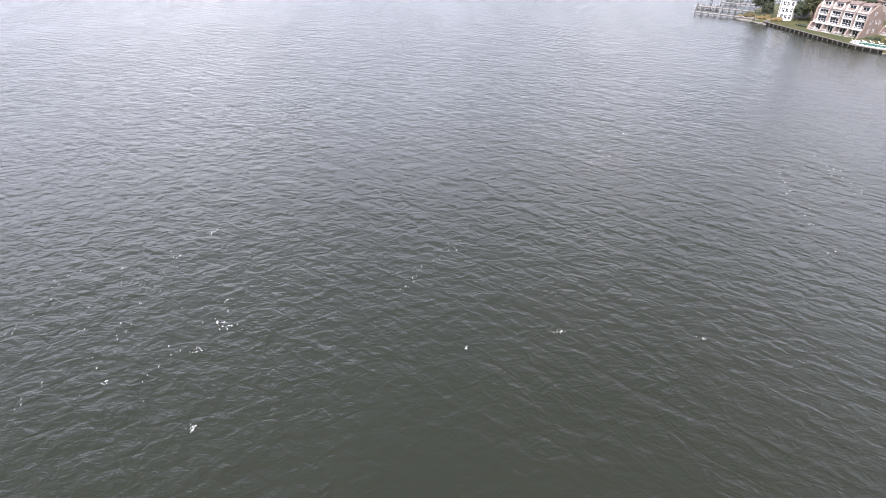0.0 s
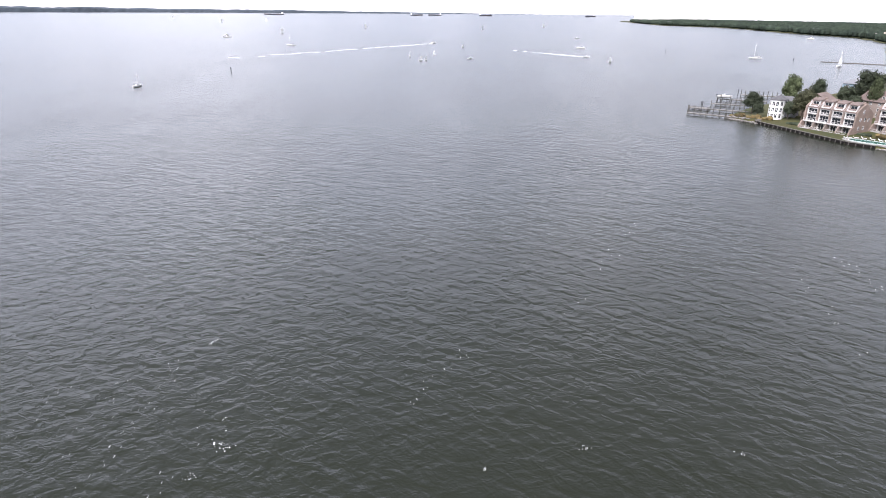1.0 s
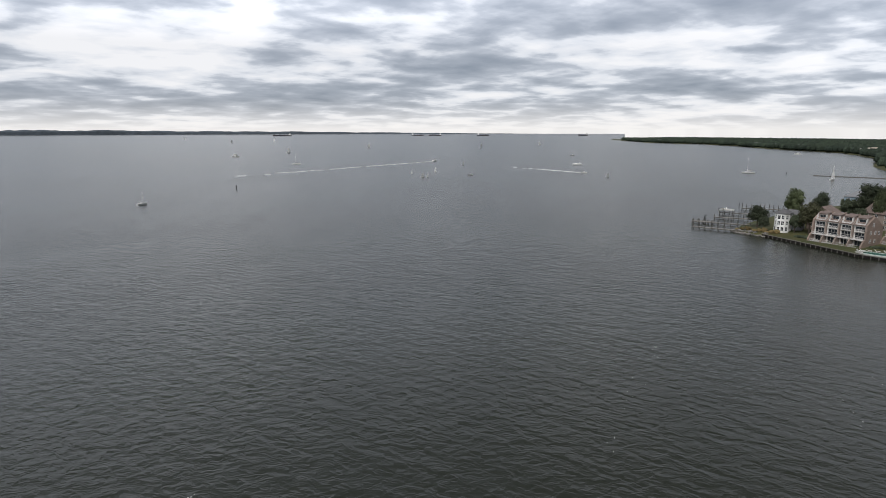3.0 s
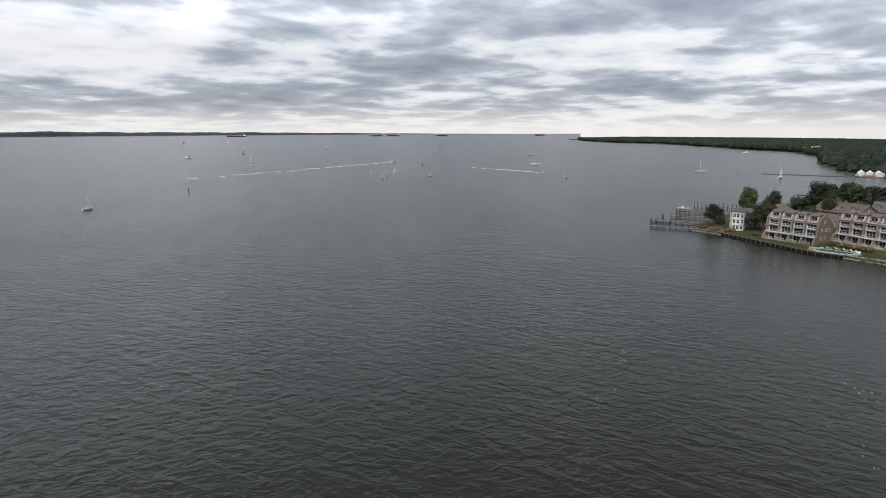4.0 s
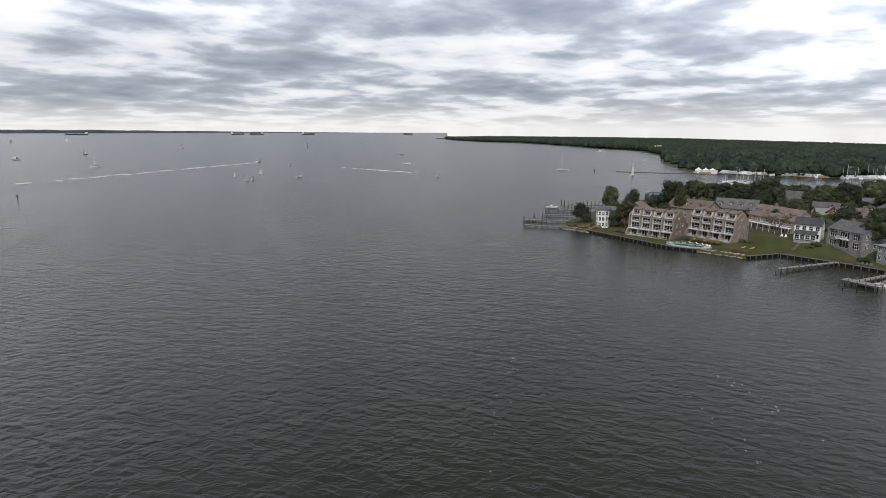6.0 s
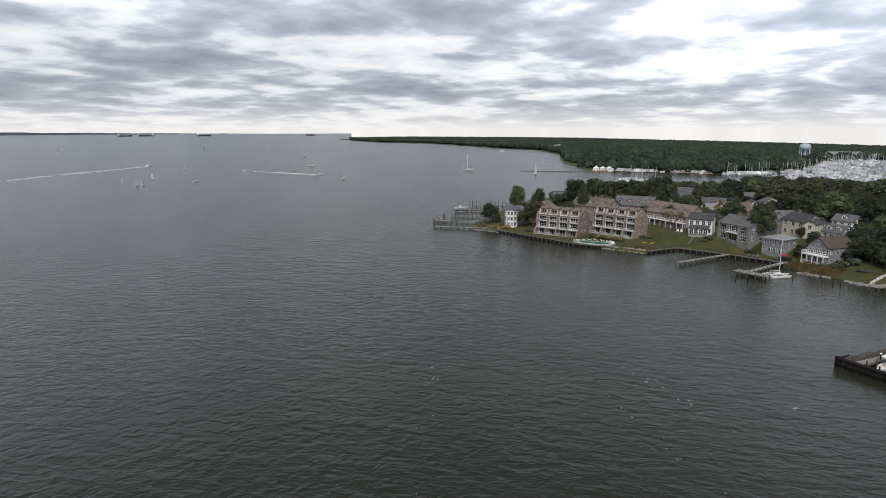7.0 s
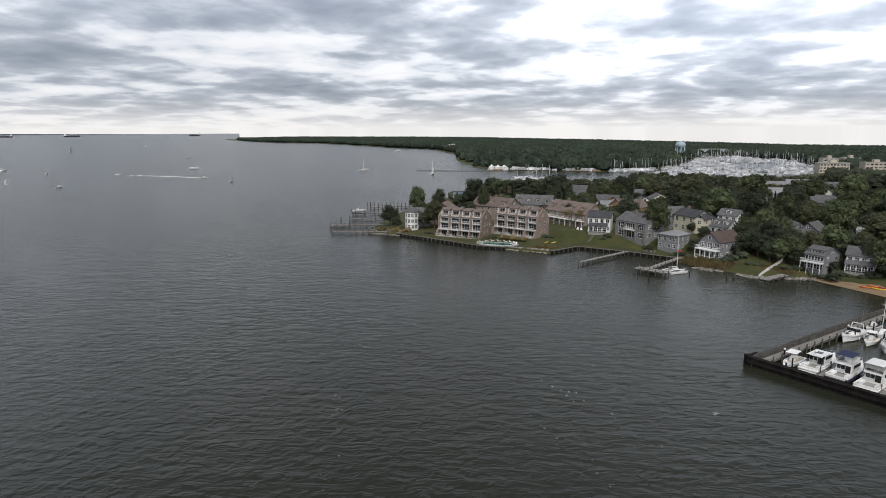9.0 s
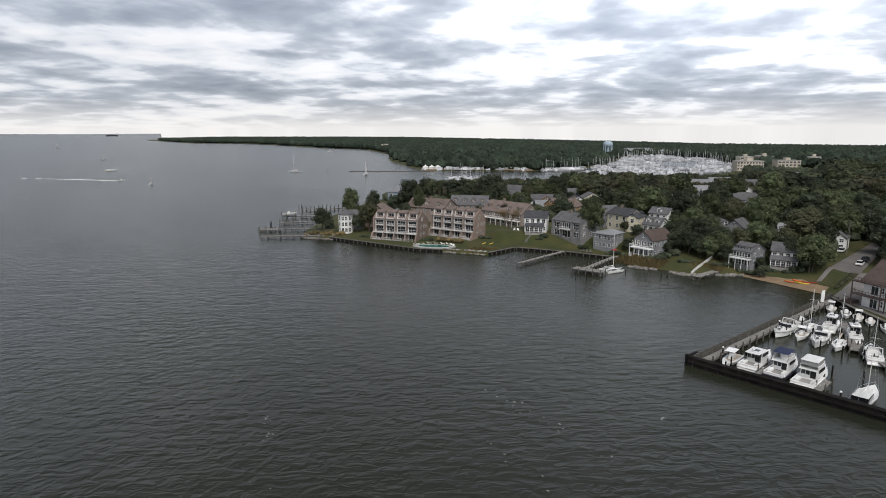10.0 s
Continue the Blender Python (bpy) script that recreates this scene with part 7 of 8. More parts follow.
for row in ((200, 127, 7, 8.5, 0), (198.5, 121.5, 8.5, 9, 3), (197.0, 117.0, 7, 8, 0), (205, 131, 8.5, 9, 0), (208, 124.5, 11, 11, 3), (203, 136.5, 5, 6, 0), (213, 133, 9.5, 10, 1), (203.5, 114, 10, 9, 0), (199.6, 99.6, 4, 4, 3), (206, 93.5, 8, 8, 0), (196.5, 128.0, 3.6, 5, 0), (199.5, 131.0, 5, 6, 3), (201.0, 116.5, 10.5, 9.5, 0), (199.0, 110.5, 6.5, 6, 3), (205.5, 118.0, 12, 10, 1), (203.5, 126.0, 9, 9, 0), (200.0, 104.8, 5.5, 4.5, 0), (193.0, 111.0, 1.8, 2.6, 2)):
    tree(*row)
HEDGE = [(159.2 + 0.45 * i, 200.5 - 0.95 * i, 1.6, 1.7, 1.5) for i in range(10)]
scatter_clumps("hedge", HEDGE, M["reeds"], "low russet hedge between the pool and the townhouses", "hedge")

scatter_clumps("hedge", [(190.6 + 0.9 * i, 76.9 + 0.02 * i, ground_z(190.6 + 0.9 * i, 76.9) - 0.2, 1.1 + (i % 3) * 0.25, 0.7 + (i % 4) * 0.12) for i in range(21)], M["foliage"][2], "clipped green and russet hedge beside the quay", "hedge")
scatter_clumps("shore_scrub", [(131.5 + 0.9 * i + (i * 7 % 5) * 0.5, 250.6 - 1.1 * i + (i * 5 % 4) * 0.6, max(0.4, ground_z(131.5 + 0.9 * i, 250.6 - 1.1 * i)) - 0.3, 1.8 + (i % 3) * 0.5, 1.1 + (i % 4) * 0.3) for i in range(12)], M["reeds"], "dry brown scrub on the bank at the tip of the point", "shrubs")

flat_patch("verge", [(192.8, 82.0), (207.4, 82.4), (209.6, 77.2), (190.0, 76.6)], "lawn", "worn grass plot between the path and the quay", 0.1, "grass plot")
SHRUBS = [(196.6, 107.6, 2.4), (195.4, 103.0, 1.6), (194.8, 100.2, 1.8), (199.4, 98.2, 2.4), (201.0, 89.8, 2.6), (199.6, 91.8, 1.4), (198.8, 95.8, 1.5), (188.2, 138.6, 2.0), (187.4, 128.6, 2.2), (188.6, 126.4, 2.6), (191.2, 126.0, 2.8), (194.6, 124.4, 3.0), (184.6, 172.2, 1.6), (186.2, 171.4, 1.9), (187.6, 155.2, 1.8), (186.8, 143.6, 1.8), (188.0, 142.2, 2.4), (195.0, 110.2, 1.6), (176.6, 190.4, 1.5), (174.6, 192.8, 1.7), (175.4, 195.4, 1.4), (157.4, 206.2, 1.4), (158.4, 204.4, 1.6), (146.6, 228.0, 1.8), (145.2, 230.4, 1.5), (190.5, 119.5, 1.6), (191.5, 117.0, 1.4)]
scatter_clumps("shrubs", [(x + dx, y + dy, ground_z(x, y) - 0.25, s * 0.9, s * 0.75) for x, y, s in SHRUBS for dx, dy in ((0, 0), (0.7, 0.5), (-0.5, 0.8), (0.3, -0.7))], M["foliage"][0], "dark green garden shrubs beside the houses", "shrubs")


def bare_tree(x, y):
    """Autumn tree, almost leafless, spreading from a low fork."""
    t = thing("tree", "almost leafless spreading tree with russet twigs on the lawn", "tree", pose(x, y, ground_z(x, y)), "shore trees")
    bm = bmesh.new()
    rng = random.Random(4)
    tube(bm, (0, 0, -0.3), (0, 0, 2.2), 0.28, 0.2)
    tips = []
    for i in range(9):
        a = i * 0.7 + rng.random() * 0.3
        p = Vector((math.cos(a) * 2.0, math.sin(a) * 2.0, 4.0 + rng.random()))
        tube(bm, (0, 0, 2.0), p, 0.12, 0.06, 6)
        for j in range(4):
            b = a + rng.uniform(-0.7, 0.7)
            q = p + Vector((math.cos(b) * 1.8, math.sin(b) * 1.8, rng.uniform(0.8, 2.4)))
            tube(bm, p, q, 0.06, 0.02, 5)
            tips.append(q)
            for _ in range(3):
                r = q + Vector((rng.uniform(-1, 1), rng.uniform(-1, 1), rng.uniform(0.1, 0.9)))
                tube(bm, q, r, 0.025, 0.01, 4)
                tips.append(r)
    part("trunk", bm, M["bark"], t)
    vs, fs = [], []
    for q in tips:
        for _ in range(13):
            c = q + Vector((rng.gauss(0, 0.4), rng.gauss(0, 0.4), rng.gauss(0, 0.3)))
            b = len(vs)
            for _ in range(3):
                vs.append((c.x + rng.uniform(-0.2, 0.2), c.y + rng.uniform(-0.2, 0.2), c.z + rng.uniform(-0.2, 0.2)))
            fs.append((b, b + 1, b + 2))
    part("crown", mesh_np("crown", vs, fs, M["reeds"]), None, t)


bare_tree(184.6, 187.6)

# small trees and shrubs of the neighbourhood behind
HOUSE_SPOTS = [(o.matrix_basis.translation.x + 6, o.matrix_basis.translation.y - 1) for o in scene.collection.objects if o.name.startswith(("house", "townhouse_row", "waterfront"))]


def fill_trees():
    rng = random.Random(11)
    placed = []
    tries = 0
    far = []
    while len(placed) < 640 and tries < 40000:
        tries += 1
        az, r = radians(rng.uniform(30, 84)), math.sqrt(rng.uniform(215.0 ** 2, 600.0 ** 2))
        x, y = EYE_END[0] + r * math.sin(az), EYE_END[1] + r * math.cos(az)
        d = float(shore_distance([x], [y])[0][0])
        if d < 14 or (y < 205 and d < 36) or (75 < y < 90 and x < 256) or (y < 76 and x < 225):
            continue
        if (x < 206 and 184 < y < 250) or (x < 222 and y > 232) or (x < 245 and y > 250):
            continue
        if x > 400 and y > 240 and d < 12:
            continue
        if any(math.hypot(x - hx, y - hy) < (9 if hx < 245 else 6.5) for hx, hy in HOUSE_SPOTS):
            continue
        gap = 6.6 if r < 380 else 8.2
        if any(math.hypot(x - qx, y - qy) < gap for qx, qy in placed):
            continue
        placed.append((x, y))
        z = ground_z(x, y)
        h = rng.uniform(7, 13) if math.degrees(az) < 67 else rng.uniform(9, 16)
        if math.degrees(az) < 69:
            low = 44 - (0.083 if math.degrees(az) < 54 else 0.073) * r - z + rng.random() ** 3 * 3
            if low < 2.0:
                continue
            h = min(h, low)
        elif math.degrees(az) < 74.5:
            h = max(2.5, min(h, 44 - 0.0625 * r - z))
        h = roof_cap(x, y, h)
        if r > 345:
            far.append((x, y, z + 0.05 * h, h, h * rng.uniform(1.0, 1.5)))
            continue
        kind = rng.choice((0, 0, 0, 3, 3, 1, 1, 4, 2, 5, 6))
        tree(x, y, h, h * rng.uniform(0.8, 1.15) if kind < 6 else h * 0.35, kind, group="trees of the neighbourhood")
    merged_crowns("tree_canopy", far, "close canopy of green and olive trees around the houses", "trees")


fill_trees()


def understorey():
    rng = np.random.RandomState(21)
    spots = []
    for _ in range(5200):
        az, r = math.radians(rng.uniform(26, 86)), math.sqrt(rng.uniform(225.0 ** 2, 640.0 ** 2))
        x, y = EYE_END[0] + r * math.sin(az), EYE_END[1] + r * math.cos(az)
        d = float(shore_distance([x], [y])[0][0])
        if d < 8 or (y < 205 and d < 36) or (75 < y < 90 and x < 256) or (y < 76 and x < 225):
            continue
        if any(math.hypot(x - hx, y - hy) < 9 for hx, hy in HOUSE_SPOTS) or (x < 206 and 184 < y < 250) or (x < 222 and y > 236):
            continue
        s = rng.uniform(2.5, 6)
        z = ground_z(x, y)
        if math.degrees(az) < 69:
            s = max(1.2, min(s, (44 - (0.088 if math.degrees(az) < 54 else 0.078) * r - z) * 0.8))
        s = min(s, roof_cap(x, y, s * 2) * 0.7)
        spots.append((x, y, z - 0.6, s * 1.3, s * (1.0 if r < 420 else 1.6)))
    scatter_clumps("shrubbery", spots, M["canopy"][0], "mixed green shrubs and small trees between the houses", "shrubs", SMALL_CLUMPS)


understorey()


# ---- across the creek ----
def breakwater():
    bm = bmesh.new()
    a, b = Vector((360.5, 556.5, 0)), Vector((424.0, 499.0, 0))
    n = Vector((0.67, 0.74, 0))
    solid(bm, [a - n - Vector((0, 0, 1)), b - n - Vector((0, 0, 1)), b + n - Vector((0, 0, 1)), a + n - Vector((0, 0, 1))],
          [a - n * 0.6 + Vector((0, 0, 0.55)), b - n * 0.6 + Vector((0, 0, 0.55)), b + n * 0.6 + Vector((0, 0, 0.55)), a + n * 0.6 + Vector((0, 0, 0.55))])
    single("breakwater", bm, M["old_timber"], "low dark breakwater at the mouth of the creek", "breakwater", kind="structure")


breakwater()


def tent(x, y, w, d, h, ang):
    t = thing("marquee", "white peaked marquee tent by the creek beach", "tent", pose(x, y, ground_z(x, y), 0, 0, ang), "white marquees")
    bm = bmesh.new()
    e = [(-w / 2, -d / 2), (w / 2, -d / 2), (w / 2, d / 2), (-w / 2, d / 2)]
    solid(bm, [(px, py, h * 0.5) for px, py in e], [(px * 0.28, py * 0.28, h * 0.72) for px, py in e])
    solid(bm, [(px * 0.28, py * 0.28, h * 0.72) for px, py in e], [(px * 0.02, py * 0.02, h) for px, py in e])
    part("canopy", bm, M["sail"], t)
    bm = bmesh.new()
    box(bm, -w / 2 + 0.1, w / 2 - 0.1, -d / 2 + 0.1, d / 2 - 0.1, -0.5, h * 0.5)
    part("side_wall", bm, M["sail"], t)


for i in range(3):
    tent(432.5 + i * 4.6, 521.0 - i * 4.8, 6.0, 6, 5.0 - 0.3 * (i % 2), -46)
for a, b, dd, ev, rg, wl, rf, lb in (
    ((466, 488), (473, 480), 7, 3.5, 5.5, "white", "roof_pale", "low white clubhouse by the creek"),
    ((481, 472), (492, 460), 9, 4, 6.5, "white", "roof_pale", "white boat shed by the creek"),
    ((536, 704), (543, 695), 8, 4, 7, "white", "shingle_grey", "white house with a steep roof on the wooded shore"),
    ((850, 532), (884, 508), 14, 8, 11, "white", "roof_pale", "large white boatyard shed beyond the harbour"),
    ((895, 505), (905, 470), 16, 7, 9, "white", "roof_pale", "white yacht workshop beyond the harbour"),
    ((545, 448), (552, 441), 8, 4, 7, "white", "shingle_grey", "white house among trees above the moorings"),
    ((620, 452), (626, 446), 8, 4, 7, "grey", "shingle_grey", "grey house among trees above the moorings"),
):
    plain_house(a, b, dd, ev, rg, wl, rf, lb, cols=4, group="buildings across the creek")


def block(a, b, d, floors, bays, label):
    """A flat-roofed block with a grid of window bays."""
    w, ang = place_line(a, b)
    z = 1.2
    t = thing("apartment_block", label, "building", pose(a[0], a[1], z, 0, 0, ang), "pale blocks by the harbour")
    h = floors * 2.9
    bm = bmesh.new()
    box(bm, 0, w, 0, d, -2, h)
    part("wall", bm, M["hotel"], t)
    bm = bmesh.new()
    box(bm, -0.3, w + 0.3, -0.3, d + 0.3, h + 0.02, h + 0.6)
    part("roof", bm, M["concrete"], t)
    bm = bmesh.new()
    box(bm, w * 0.4, w * 0.62, d * 0.3, d * 0.7, h + 0.6, h + 3.0)
    part("roof_house", bm, M["hotel"], t)
    for f in range(floors):
        for i in range(bays):
            window(t, w / bays * 0.62, 1.5, w * (i + 0.5) / bays, 0, f * 2.9 + 0.8, bars=(1, 0))


block((633, 281), (651, 262.5), 12, 3, 9, "pale concrete apartment block with rows of windows")
block((664, 291), (673, 281), 12, 4, 3, "pale apartment wing with a flat roof")
block((692, 283), (702, 272), 12, 4, 4, "pale apartment wing behind the harbour")
block((730, 1010), (757, 983), 14, 3, 10, "long pale condominium block on the wooded shore")
block((719, 985), (727, 977), 12, 3, 4, "pale condominium wing by the water")
block((672, 257), (688, 241), 12, 3, 6, "buff apartment block among trees")
block((712, 240), (719, 232), 10, 4, 3, "small buff apartment tower among trees")


def water_tower(x, y):
    z = ground_z(x, y)
    t = thing("water_tower", "pale blue steel water tower above the trees", "water tower", pose(x, y, z))
    top = 26.0 - z
    prof = [(0.4, top), (3.2, top - 0.5), (5.3, top - 1.8), (6.2, top - 3.6), (6.2, top - 6.0), (5.0, top - 7.4), (2.0, top - 8.4)]
    bm = bmesh.new()
    loft(bm, [[(r * math.cos(a), r * math.sin(a), h) for a in (2 * math.pi * i / 24 for i in range(24))] for r, h in prof])
    part("tank", bm, M["tower"], t, smooth=True)
    for i in range(8):
        a = 2 * math.pi * i / 8
        bm = bmesh.new()
        tube(bm, (5.9 * math.cos(a), 5.9 * math.sin(a), -1), (5.6 * math.cos(a), 5.6 * math.sin(a), top - 5.5), 0.42, n=8)
        part("leg", bm, M["tower"], t)
    bm = bmesh.new()
    tube(bm, (0, 0, -1), (0, 0, top - 8), 1.2, n=12)
    part("riser", bm, M["tower"], t)


water_tower(724, 486)


def harbour_boats():
    """Several hundred moored yachts and motorboats, too many and too far to tell apart."""
    rng = np.random.RandomState(9)
    bm = bmesh.new()
    poles = bmesh.new()
    spots = []
    for _ in range(5000):
        x, y = rng.uniform(475, 885), rng.uniform(284, 520)
        d = float(shore_distance([x], [y])[0][0])
        if d > -4 or y > 512:
            continue
        u = (x * 0.72 - y * 0.70) % 26
        if u > 16:
            continue
        if any(abs(x - px) < 5.0 and abs(y - py) < 5.0 for px, py in spots):
            continue
        if 640 < x < 760 and 330 + (x - 640) * 0.35 < y < 372 + (x - 640) * 0.45:
            continue
        if y > 372 + (x - 480) * 0.1 and x < 560:
            continue
        spots.append((x, y))
        if len(spots) >= 640:
            break
    for k in range(26):
        u = k / 25
        spots.append((505 + 52 * u + rng.normal(), 422 - 14 * u + rng.normal()))
    for k in range(16):
        spots.append((372 + rng.uniform(-8, 10), 385 + k * 1.9))
    for x, y in spots:
        L, B = rng.uniform(8, 13), rng.uniform(2.6, 3.8)
        m = pose(x, y, 0, 0, 0, rng.choice([-46, 134, 44, -136]) + rng.normal() * 4)
        h = rng.uniform(1.1, 1.6)
        ring0 = [(-L / 2, -B * 0.4, -0.2), (L * 0.2, -B * 0.45, -0.2), (L / 2 - 0.6, 0, -0.2), (L * 0.2, B * 0.45, -0.2), (-L / 2, B * 0.4, -0.2)]
        ring1 = [(-L / 2, -B * 0.45, h), (L * 0.2, -B * 0.5, h), (L / 2, 0, h + 0.3), (L * 0.2, B * 0.5, h), (-L / 2, B * 0.45, h)]
        solid(bm, [m @ Vector(p) for p in ring0], [m @ Vector(p) for p in ring1])
        box(bm, -L * 0.2, L * 0.18, -B * 0.3, B * 0.3, h, h + rng.uniform(0.5, 1.9), rot=m)
        if rng.rand() < 0.62:
            mh = rng.uniform(9, 14.5)
            box(poles, L * 0.02 - 0.085, L * 0.02 + 0.085, -0.085, 0.085, h, mh, rot=m)
            box(poles, -L * 0.4, L * 0.02, -0.16, 0.16, h + 1.3, h + 1.65, rot=m)
    me = finish("moored_boats", bm, M["moored"])
    tagged(new("moored_boats", me), "hundreds of white yachts moored close together in the harbour", "moored boats", kind="stuff")
    me = finish("moored_masts", poles, M["mast"])
    tagged(new("moored_masts", me), "forest of pale masts above the moored yachts", "masts", kind="stuff")


harbour_boats()
pier([(365.5, 384.0), (369.0, 414.0)], 2.2, 1.0, "long dark dock in the creek with moored boats", 4, 0.7)


# ---- craft and marks on the bay ----
def ship(x, y, L, ang, label):
    t = thing("cargo_ship", label, "cargo ship", pose(x, y, 0, 0, 0, ang), "ships at anchor on the horizon")
    bm = bmesh.new()
    rings = []
    for k in (0, 0.06, 0.5, 0.92, 1.0):
        b = 9 * (0.7 if k == 0 else 1 if k < 0.9 else 0.5 if k < 1 else 0.05)
        rings.append([(L * (k - 0.5), -b, 6.5 + (1.5 if k > 0.9 else 0)), (L * (k - 0.5) * 0.97, -b * 0.9, -1), (L * (k - 0.5) * 0.97, b * 0.9, -1), (L * (k - 0.5), b, 6.5 + (1.5 if k > 0.9 else 0))])
    loft(bm, rings)
    part("hull", bm, M["steel_dark"], t)
    bm = bmesh.new()
    box(bm, -L * 0.45, -L * 0.36, -7, 7, 6.5, 14)
    box(bm, -L * 0.44, -L * 0.37, -8.5, 8.5, 14, 16)
    box(bm, -L * 0.47, -L * 0.44, -2, 2, 6.5, 17)
    part("bridge_house", bm, M["trim"], t)
    for k in (-0.2, 0.0, 0.2, 0.38):
        bm = bmesh.new()
        box(bm, L * k - 5, L * k + 5, -6, 6, 6.5, 8.2)
        box(bm, L * k - 0.5, L * k + 0.5, -0.5, 0.5, 8.2, 13)
        part("deck_gear", bm, M["steel_dark"], t)


ship(-936, 4149, 124, 182, "long dark bulk carrier lying at anchor far off")
ship(-36, 4253, 82, 0, "small dark cargo ship at anchor far off")
ship(84, 4290, 88, 180, "dark cargo ship with a pale bridge at anchor")
ship(413, 4233, 84, 0, "dark freighter at anchor on the horizon")
ship(1071, 4116, 66, 180, "small dark freighter near the headland")

sailboat(-164, 353, 62, 6.4, 2.1, 7.5, cover="sail", label="white cruising yacht under way with a furled sail", group="boats on the bay")
sailboat(-154, 777, 170, 12, 3.4, 15, label="white yacht with a bare mast on the bay", group="boats on the bay")
sailboat(325, 592, 160, 12.5, 3.4, 17, cover="tancanvas", label="anchored dark-trimmed yacht with a tall bare mast", group="boats on the bay")
sailboat(344, 508, 30, 7.5, 2.4, 12, sails=True, label="small sailboat under full white sail", group="boats on the bay")
for x, y, a, ln in ((-1037, 2718, 20, 12), (-630, 2042, 40, 11), (-531, 2243, 160, 11), (-255, 1158, 30, 10), (-135, 1489, 20, 11), (134, 1453, 50, 10), (323, 1725, 15, 9)):
    sailboat(x, y, a, ln * 0.8, 2.4, ln * 1.05, sails=True, label="distant yacht under white sail on the bay", group="boats on the bay", heel=6)
for x, y, a in ((-2.9, 554, 20), (2.4, 556, 60), (13, 630, 130), (47, 753, 40), (-12, 600, 80), (164, 547, 30)):
    sailboat(x, y, a, 3.6, 1.3, 4.6, sails=True, label="sailing dinghy with a white sail", group="sailing dinghies", heel=4)
cruiser(-294, 988, 150, 15, 4.4, fly=True, label="white motor yacht cruising far out", group="boats on the bay")
cruiser(192, 742, 170, 11, 3.4, label="white motorboat crossing the bay", group="boats on the bay")
cruiser(639, 1023, 160, 11, 3.4, hardtop=True, label="white motorboat near the wooded shore", group="boats on the bay")
open_boat(42, 575, 40, 6, 2.2, ttop=False, cover="black", label="dark open launch on the bay", group="boats on the bay")
open_boat(243, 1010, 20, 8, 2.6, ttop=False, cover="black", label="small dark workboat on the bay", group="boats on the bay")
FAST1, FAST2 = (12.5, 834), (157, 606)
cruiser(FAST1[0], FAST1[1], 56, 10, 3.2, label="white speedboat drawing a long wake", group="boats on the bay")
open_boat(FAST2[0], FAST2[1], -60, 7.5, 2.4, ttop=False, cover="black", label="dark speedboat drawing a white wake", group="boats on the bay")


def wake(start, end, w0, w1, seed, label):
    """A churned ridge of foam behind the boat that breaks into strands farther back."""
    rng = random.Random(seed)
    bm = bmesh.new()
    a, b = Vector((*start, 0)), Vector((*end, 0))
    d = (b - a).normalized()
    n = Vector((-d.y, d.x, 0))
    L = (b - a).length
    s = 0.0
    while s < L:
        k = s / L
        run = rng.uniform(6, 13)
        if rng.random() > (k - 0.25) * 1.15:
            w, top = (w0 + (w1 - w0) * k) * rng.uniform(0.22, 0.4), (0.45 - 0.36 * k) * rng.uniform(0.7, 1.2)
            off = n * rng.uniform(-0.25, 0.25) * (w0 + (w1 - w0) * k)
            p, q = a + d * s + off, a + d * (s + run) + off
            foot = [p - d * 1.5, (p + q) / 2 - n * w, q + d * 1.5, (p + q) / 2 + n * w]
            crest = [p + Vector((0, 0, top * 0.6)), (p + q) / 2 - n * w * 0.35 + Vector((0, 0, top)), q + Vector((0, 0, top * 0.6)), (p + q) / 2 + n * w * 0.35 + Vector((0, 0, top))]
            solid(bm, [v + Vector((0, 0, -0.05)) for v in foot], crest)
        s += run * rng.uniform(0.45, 0.75)
    return single("wake", bm, M["foam"], label, "wake", kind="stuff")


wake(FAST1, (-175, 570), 5.0, 17, 1, "long white wake behind the speedboat")
wake(FAST2, (100, 705), 2.5, 6, 2, "thin white wake behind the dark boat")


def channel_mark(x, y, h, label="dark timber channel marker post with a square board"):
    t = thing("channel_marker", label, "channel marker", pose(x, y, 0), "channel markers")
    bm = bmesh.new()
    tube(bm, (0, 0, -2), (0, 0, h), 0.3, 0.22, 8)
    part("post", bm, M["dark_timber"], t)
    bm = bmesh.new()
    box(bm, -0.5, 0.5, -0.34, -0.26, h - 1.1, h - 0.1)
    part("board", bm, M["steel_dark"], t)


for x, y, h in ((-135, 444, 3.4), (303, 846, 3.2), (263, 676, 3.4), (340, 565, 2.6), (-325, 929, 3.0), (455, 470, 3.0)):
    channel_mark(x, y, h)


def foam_flecks():
    rng = random.Random(8)
    for x, y, s in ((-19.5, 30, 0.9), (-21, 45.5, 1.6), (32.9, 42.8, 0.6), (16.9, 44.1, 0.8), (6.2, 41.2, 0.5), (-22.7, 40.8, 0.9), (-28.7, 66.7, 1.0), (89.5, 73.2, 0.8), (-22, 50, 0.5), (-30, 36, 0.6)):
        bm = bmesh.new()
        for _ in range(int(7 + s * 8)):
            cx, cy = rng.gauss(0, s * 0.45), rng.gauss(0, s * 0.3)
            r = rng.uniform(0.02, 0.07) * (0.6 + 0.5 * s)
            ring = [(cx + r * math.cos(a) * rng.uniform(0.5, 1.4), cy + r * math.sin(a) * rng.uniform(0.4, 1.1)) for a in (2 * math.pi * i / 7 for i in range(7))]
            solid(bm, [(px, py, -0.03) for px, py in ring], [(px * 0.97, py * 0.97, 0.04) for px, py in ring])
        single("foam_patch", bm, M["foam"], "small ragged patch of white foam on the water", "foam", "foam patches", kind="stuff", m=pose(x, y, 0, 0, 0, rng.uniform(0, 180)))


foam_flecks()


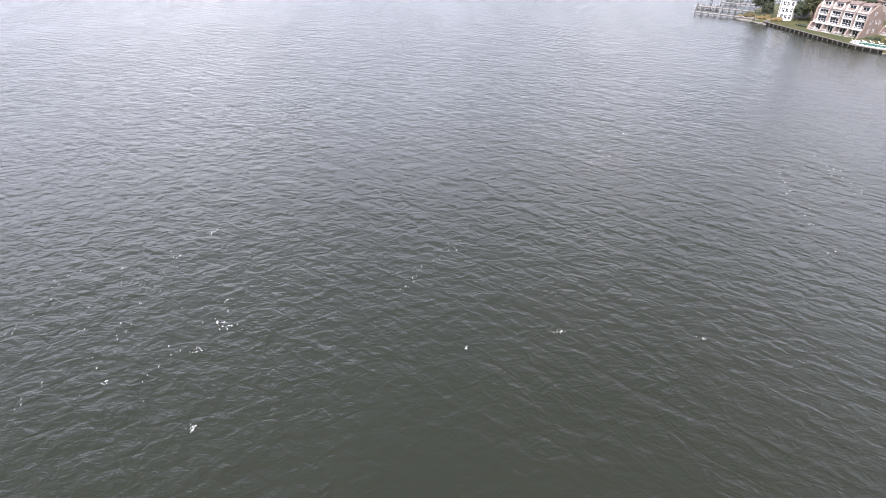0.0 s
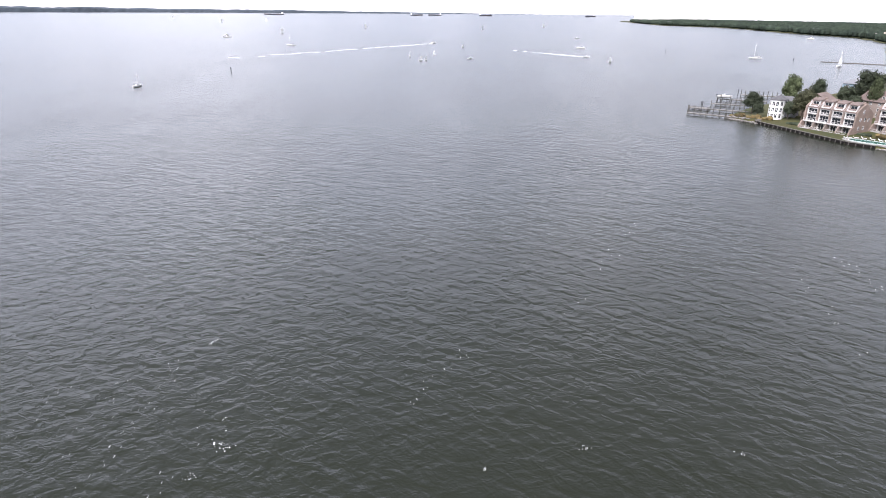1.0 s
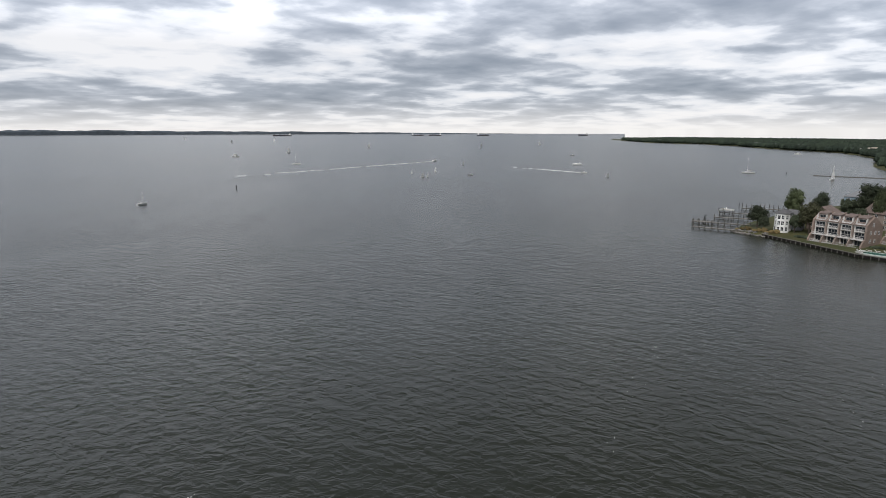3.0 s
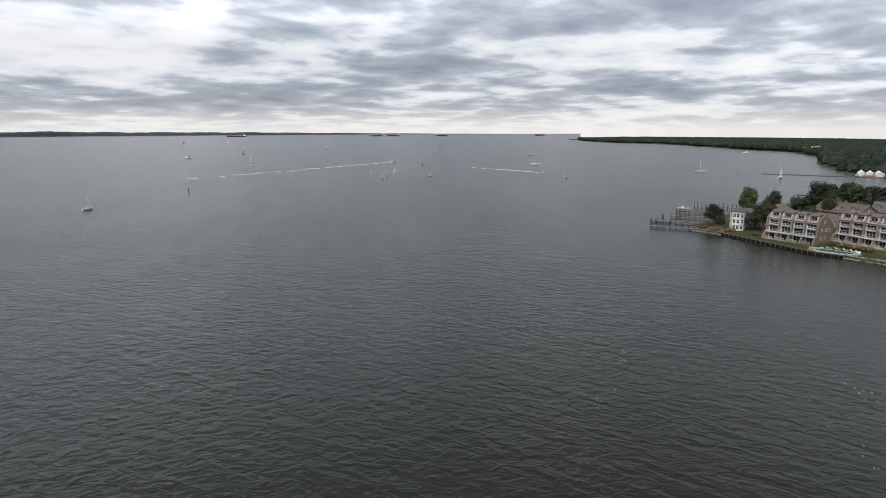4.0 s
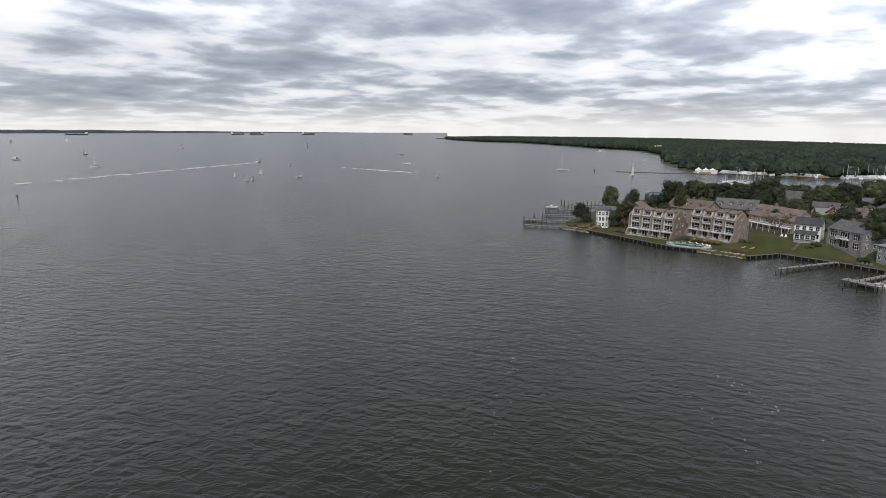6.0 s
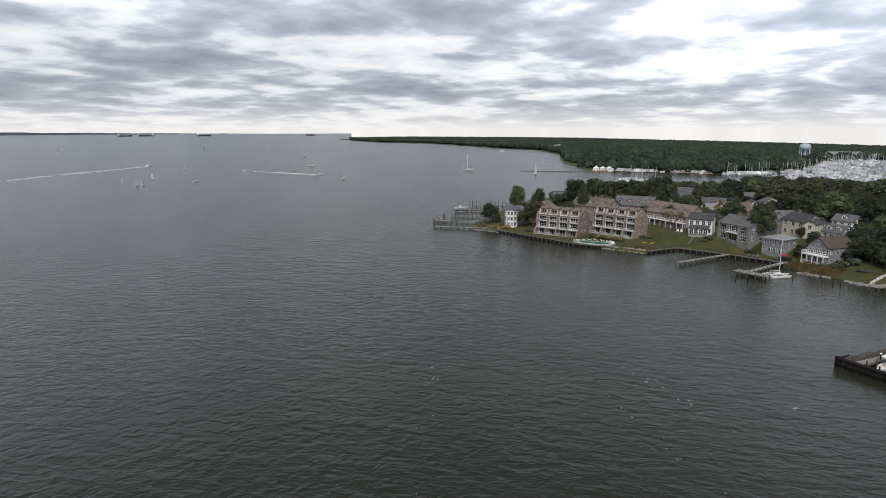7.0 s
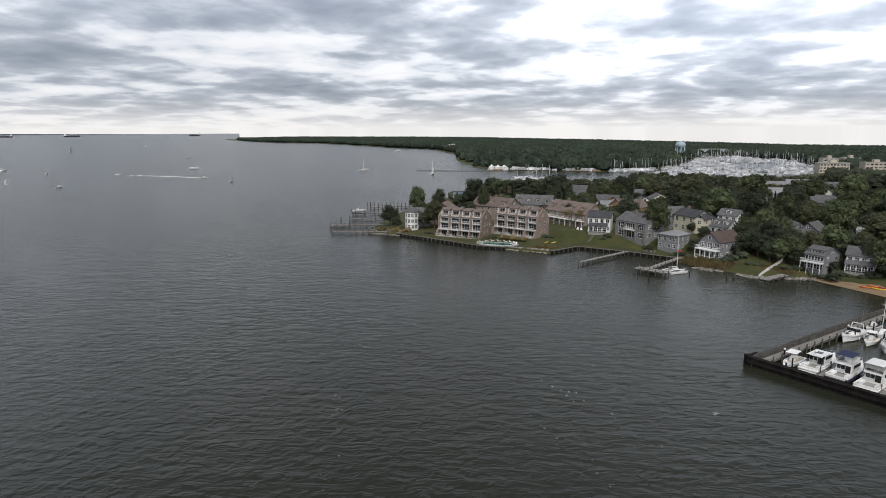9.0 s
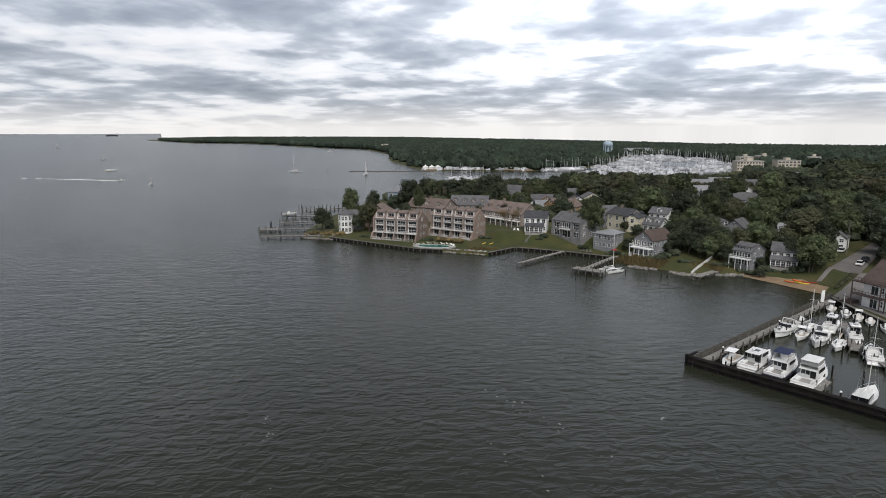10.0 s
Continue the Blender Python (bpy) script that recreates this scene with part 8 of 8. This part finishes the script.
def foam_streaks():
    """Thin broken lines of froth that the wind lays along the water."""
    rng = random.Random(14)
    for x0, y0, x1, y1, n in ((-31.4, 63, -32.4, 34, 30), (-36, 60, -37.5, 30, 24), (-24, 52, -25.5, 33, 12), (-43, 58, -44, 40, 20), (8, 66, -2, 52, 20), (20, 70, 46, 116, 22), (66, 92, 58, 60, 12), (78, 100, 74, 70, 14)):
        bm = bmesh.new()
        for _ in range(n):
            k = rng.random()
            cx, cy = x0 + (x1 - x0) * k + rng.gauss(0, 0.6), y0 + (y1 - y0) * k
            r, q = rng.uniform(0.008, 0.025), rng.uniform(0.06, 0.28)
            ring = [(cx + r * math.cos(a) * rng.uniform(0.6, 1.4), cy + q * math.sin(a) * rng.uniform(0.6, 1.2)) for a in (2 * math.pi * i / 6 for i in range(6))]
            solid(bm, [(px, py, -0.02) for px, py in ring], [(px, py, 0.03) for px, py in ring])
        single("foam_streak", bm, M["foam"], "thin broken streak of froth along the wind", "foam", "foam streaks", kind="stuff")


foam_streaks()

panel = thing("upright_panel", "tall white panel standing at the end of the walkway", "panel", pose(173.0, 75.2, 1.06, 0, 0, -20))
bm = bmesh.new()
box(bm, -0.6, 0.6, -0.06, 0.06, 0.3, 3.2)
part("board", bm, M["trim"], panel)
for u in (-0.5, 0.5):
    bm = bmesh.new()
    box(bm, u - 0.06, u + 0.06, 0.062, 0.18, 0, 3.1)
    part("post", bm, M["timber"], panel)


def creek_beach():
    """Boats on trailers, vans and small sheds crowded along the far side of the creek."""
    rng = random.Random(31)
    bm = bmesh.new()
    for i in range(120):
        k = rng.random()
        x, y = 420 + 80 * k + rng.gauss(0, 3), 527 - 88 * k + rng.gauss(0, 3)
        d = float(shore_distance([x], [y])[0][0])
        if d < 1.5 or math.hypot(x - 438, y - 516) < 9:
            continue
        m = pose(x, y, ground_z(x, y), 0, 0, rng.uniform(0, 180))
        L, B, H = rng.uniform(2.5, 6), rng.uniform(1.6, 2.4), rng.uniform(1.0, 2.6)
        solid(bm, [m @ Vector(p) for p in ((-L / 2, -B / 2, 0), (L / 2, -B / 3, 0), (L / 2, B / 3, 0), (-L / 2, B / 2, 0))], [m @ Vector(p) for p in ((-L / 2.4, -B / 2, H), (L / 2.2, -B / 4, H), (L / 2.2, B / 4, H), (-L / 2.4, B / 2, H))])
    me = finish("laid_up_boats", bm, M["moored"])
    tagged(new("laid_up_boats", me), "pale boats and vans crowded along the creek beach", "laid-up boats", kind="stuff")
    flat_patch("creek_beach", [(423.0, 518.5), (500.0, 430.5), (506.0, 436.5), (432.0, 524.0)], "sand", "strip of pale sand along the creek", 0.1, "beach")


creek_beach()

# pale houses on the far headland
for i, (x, y) in enumerate(((745, 2000), (760, 2090), (752, 2180), (772, 2300), (790, 2420), (812, 1800), (818, 1700), (815, 1620), (790, 1480), (775, 1380), (775, 1290), (700, 940))):
    plain_house((x + 16, y), (x + 27, y - 9), 10, 6, 9.5, ("white", "cream", "grey", "hotel")[i % 4], ("shingle_grey", "shingle_dark")[i % 2], "pale house among trees on the far headland shore", cols=3, side_cols=0, group="houses on the far headland")
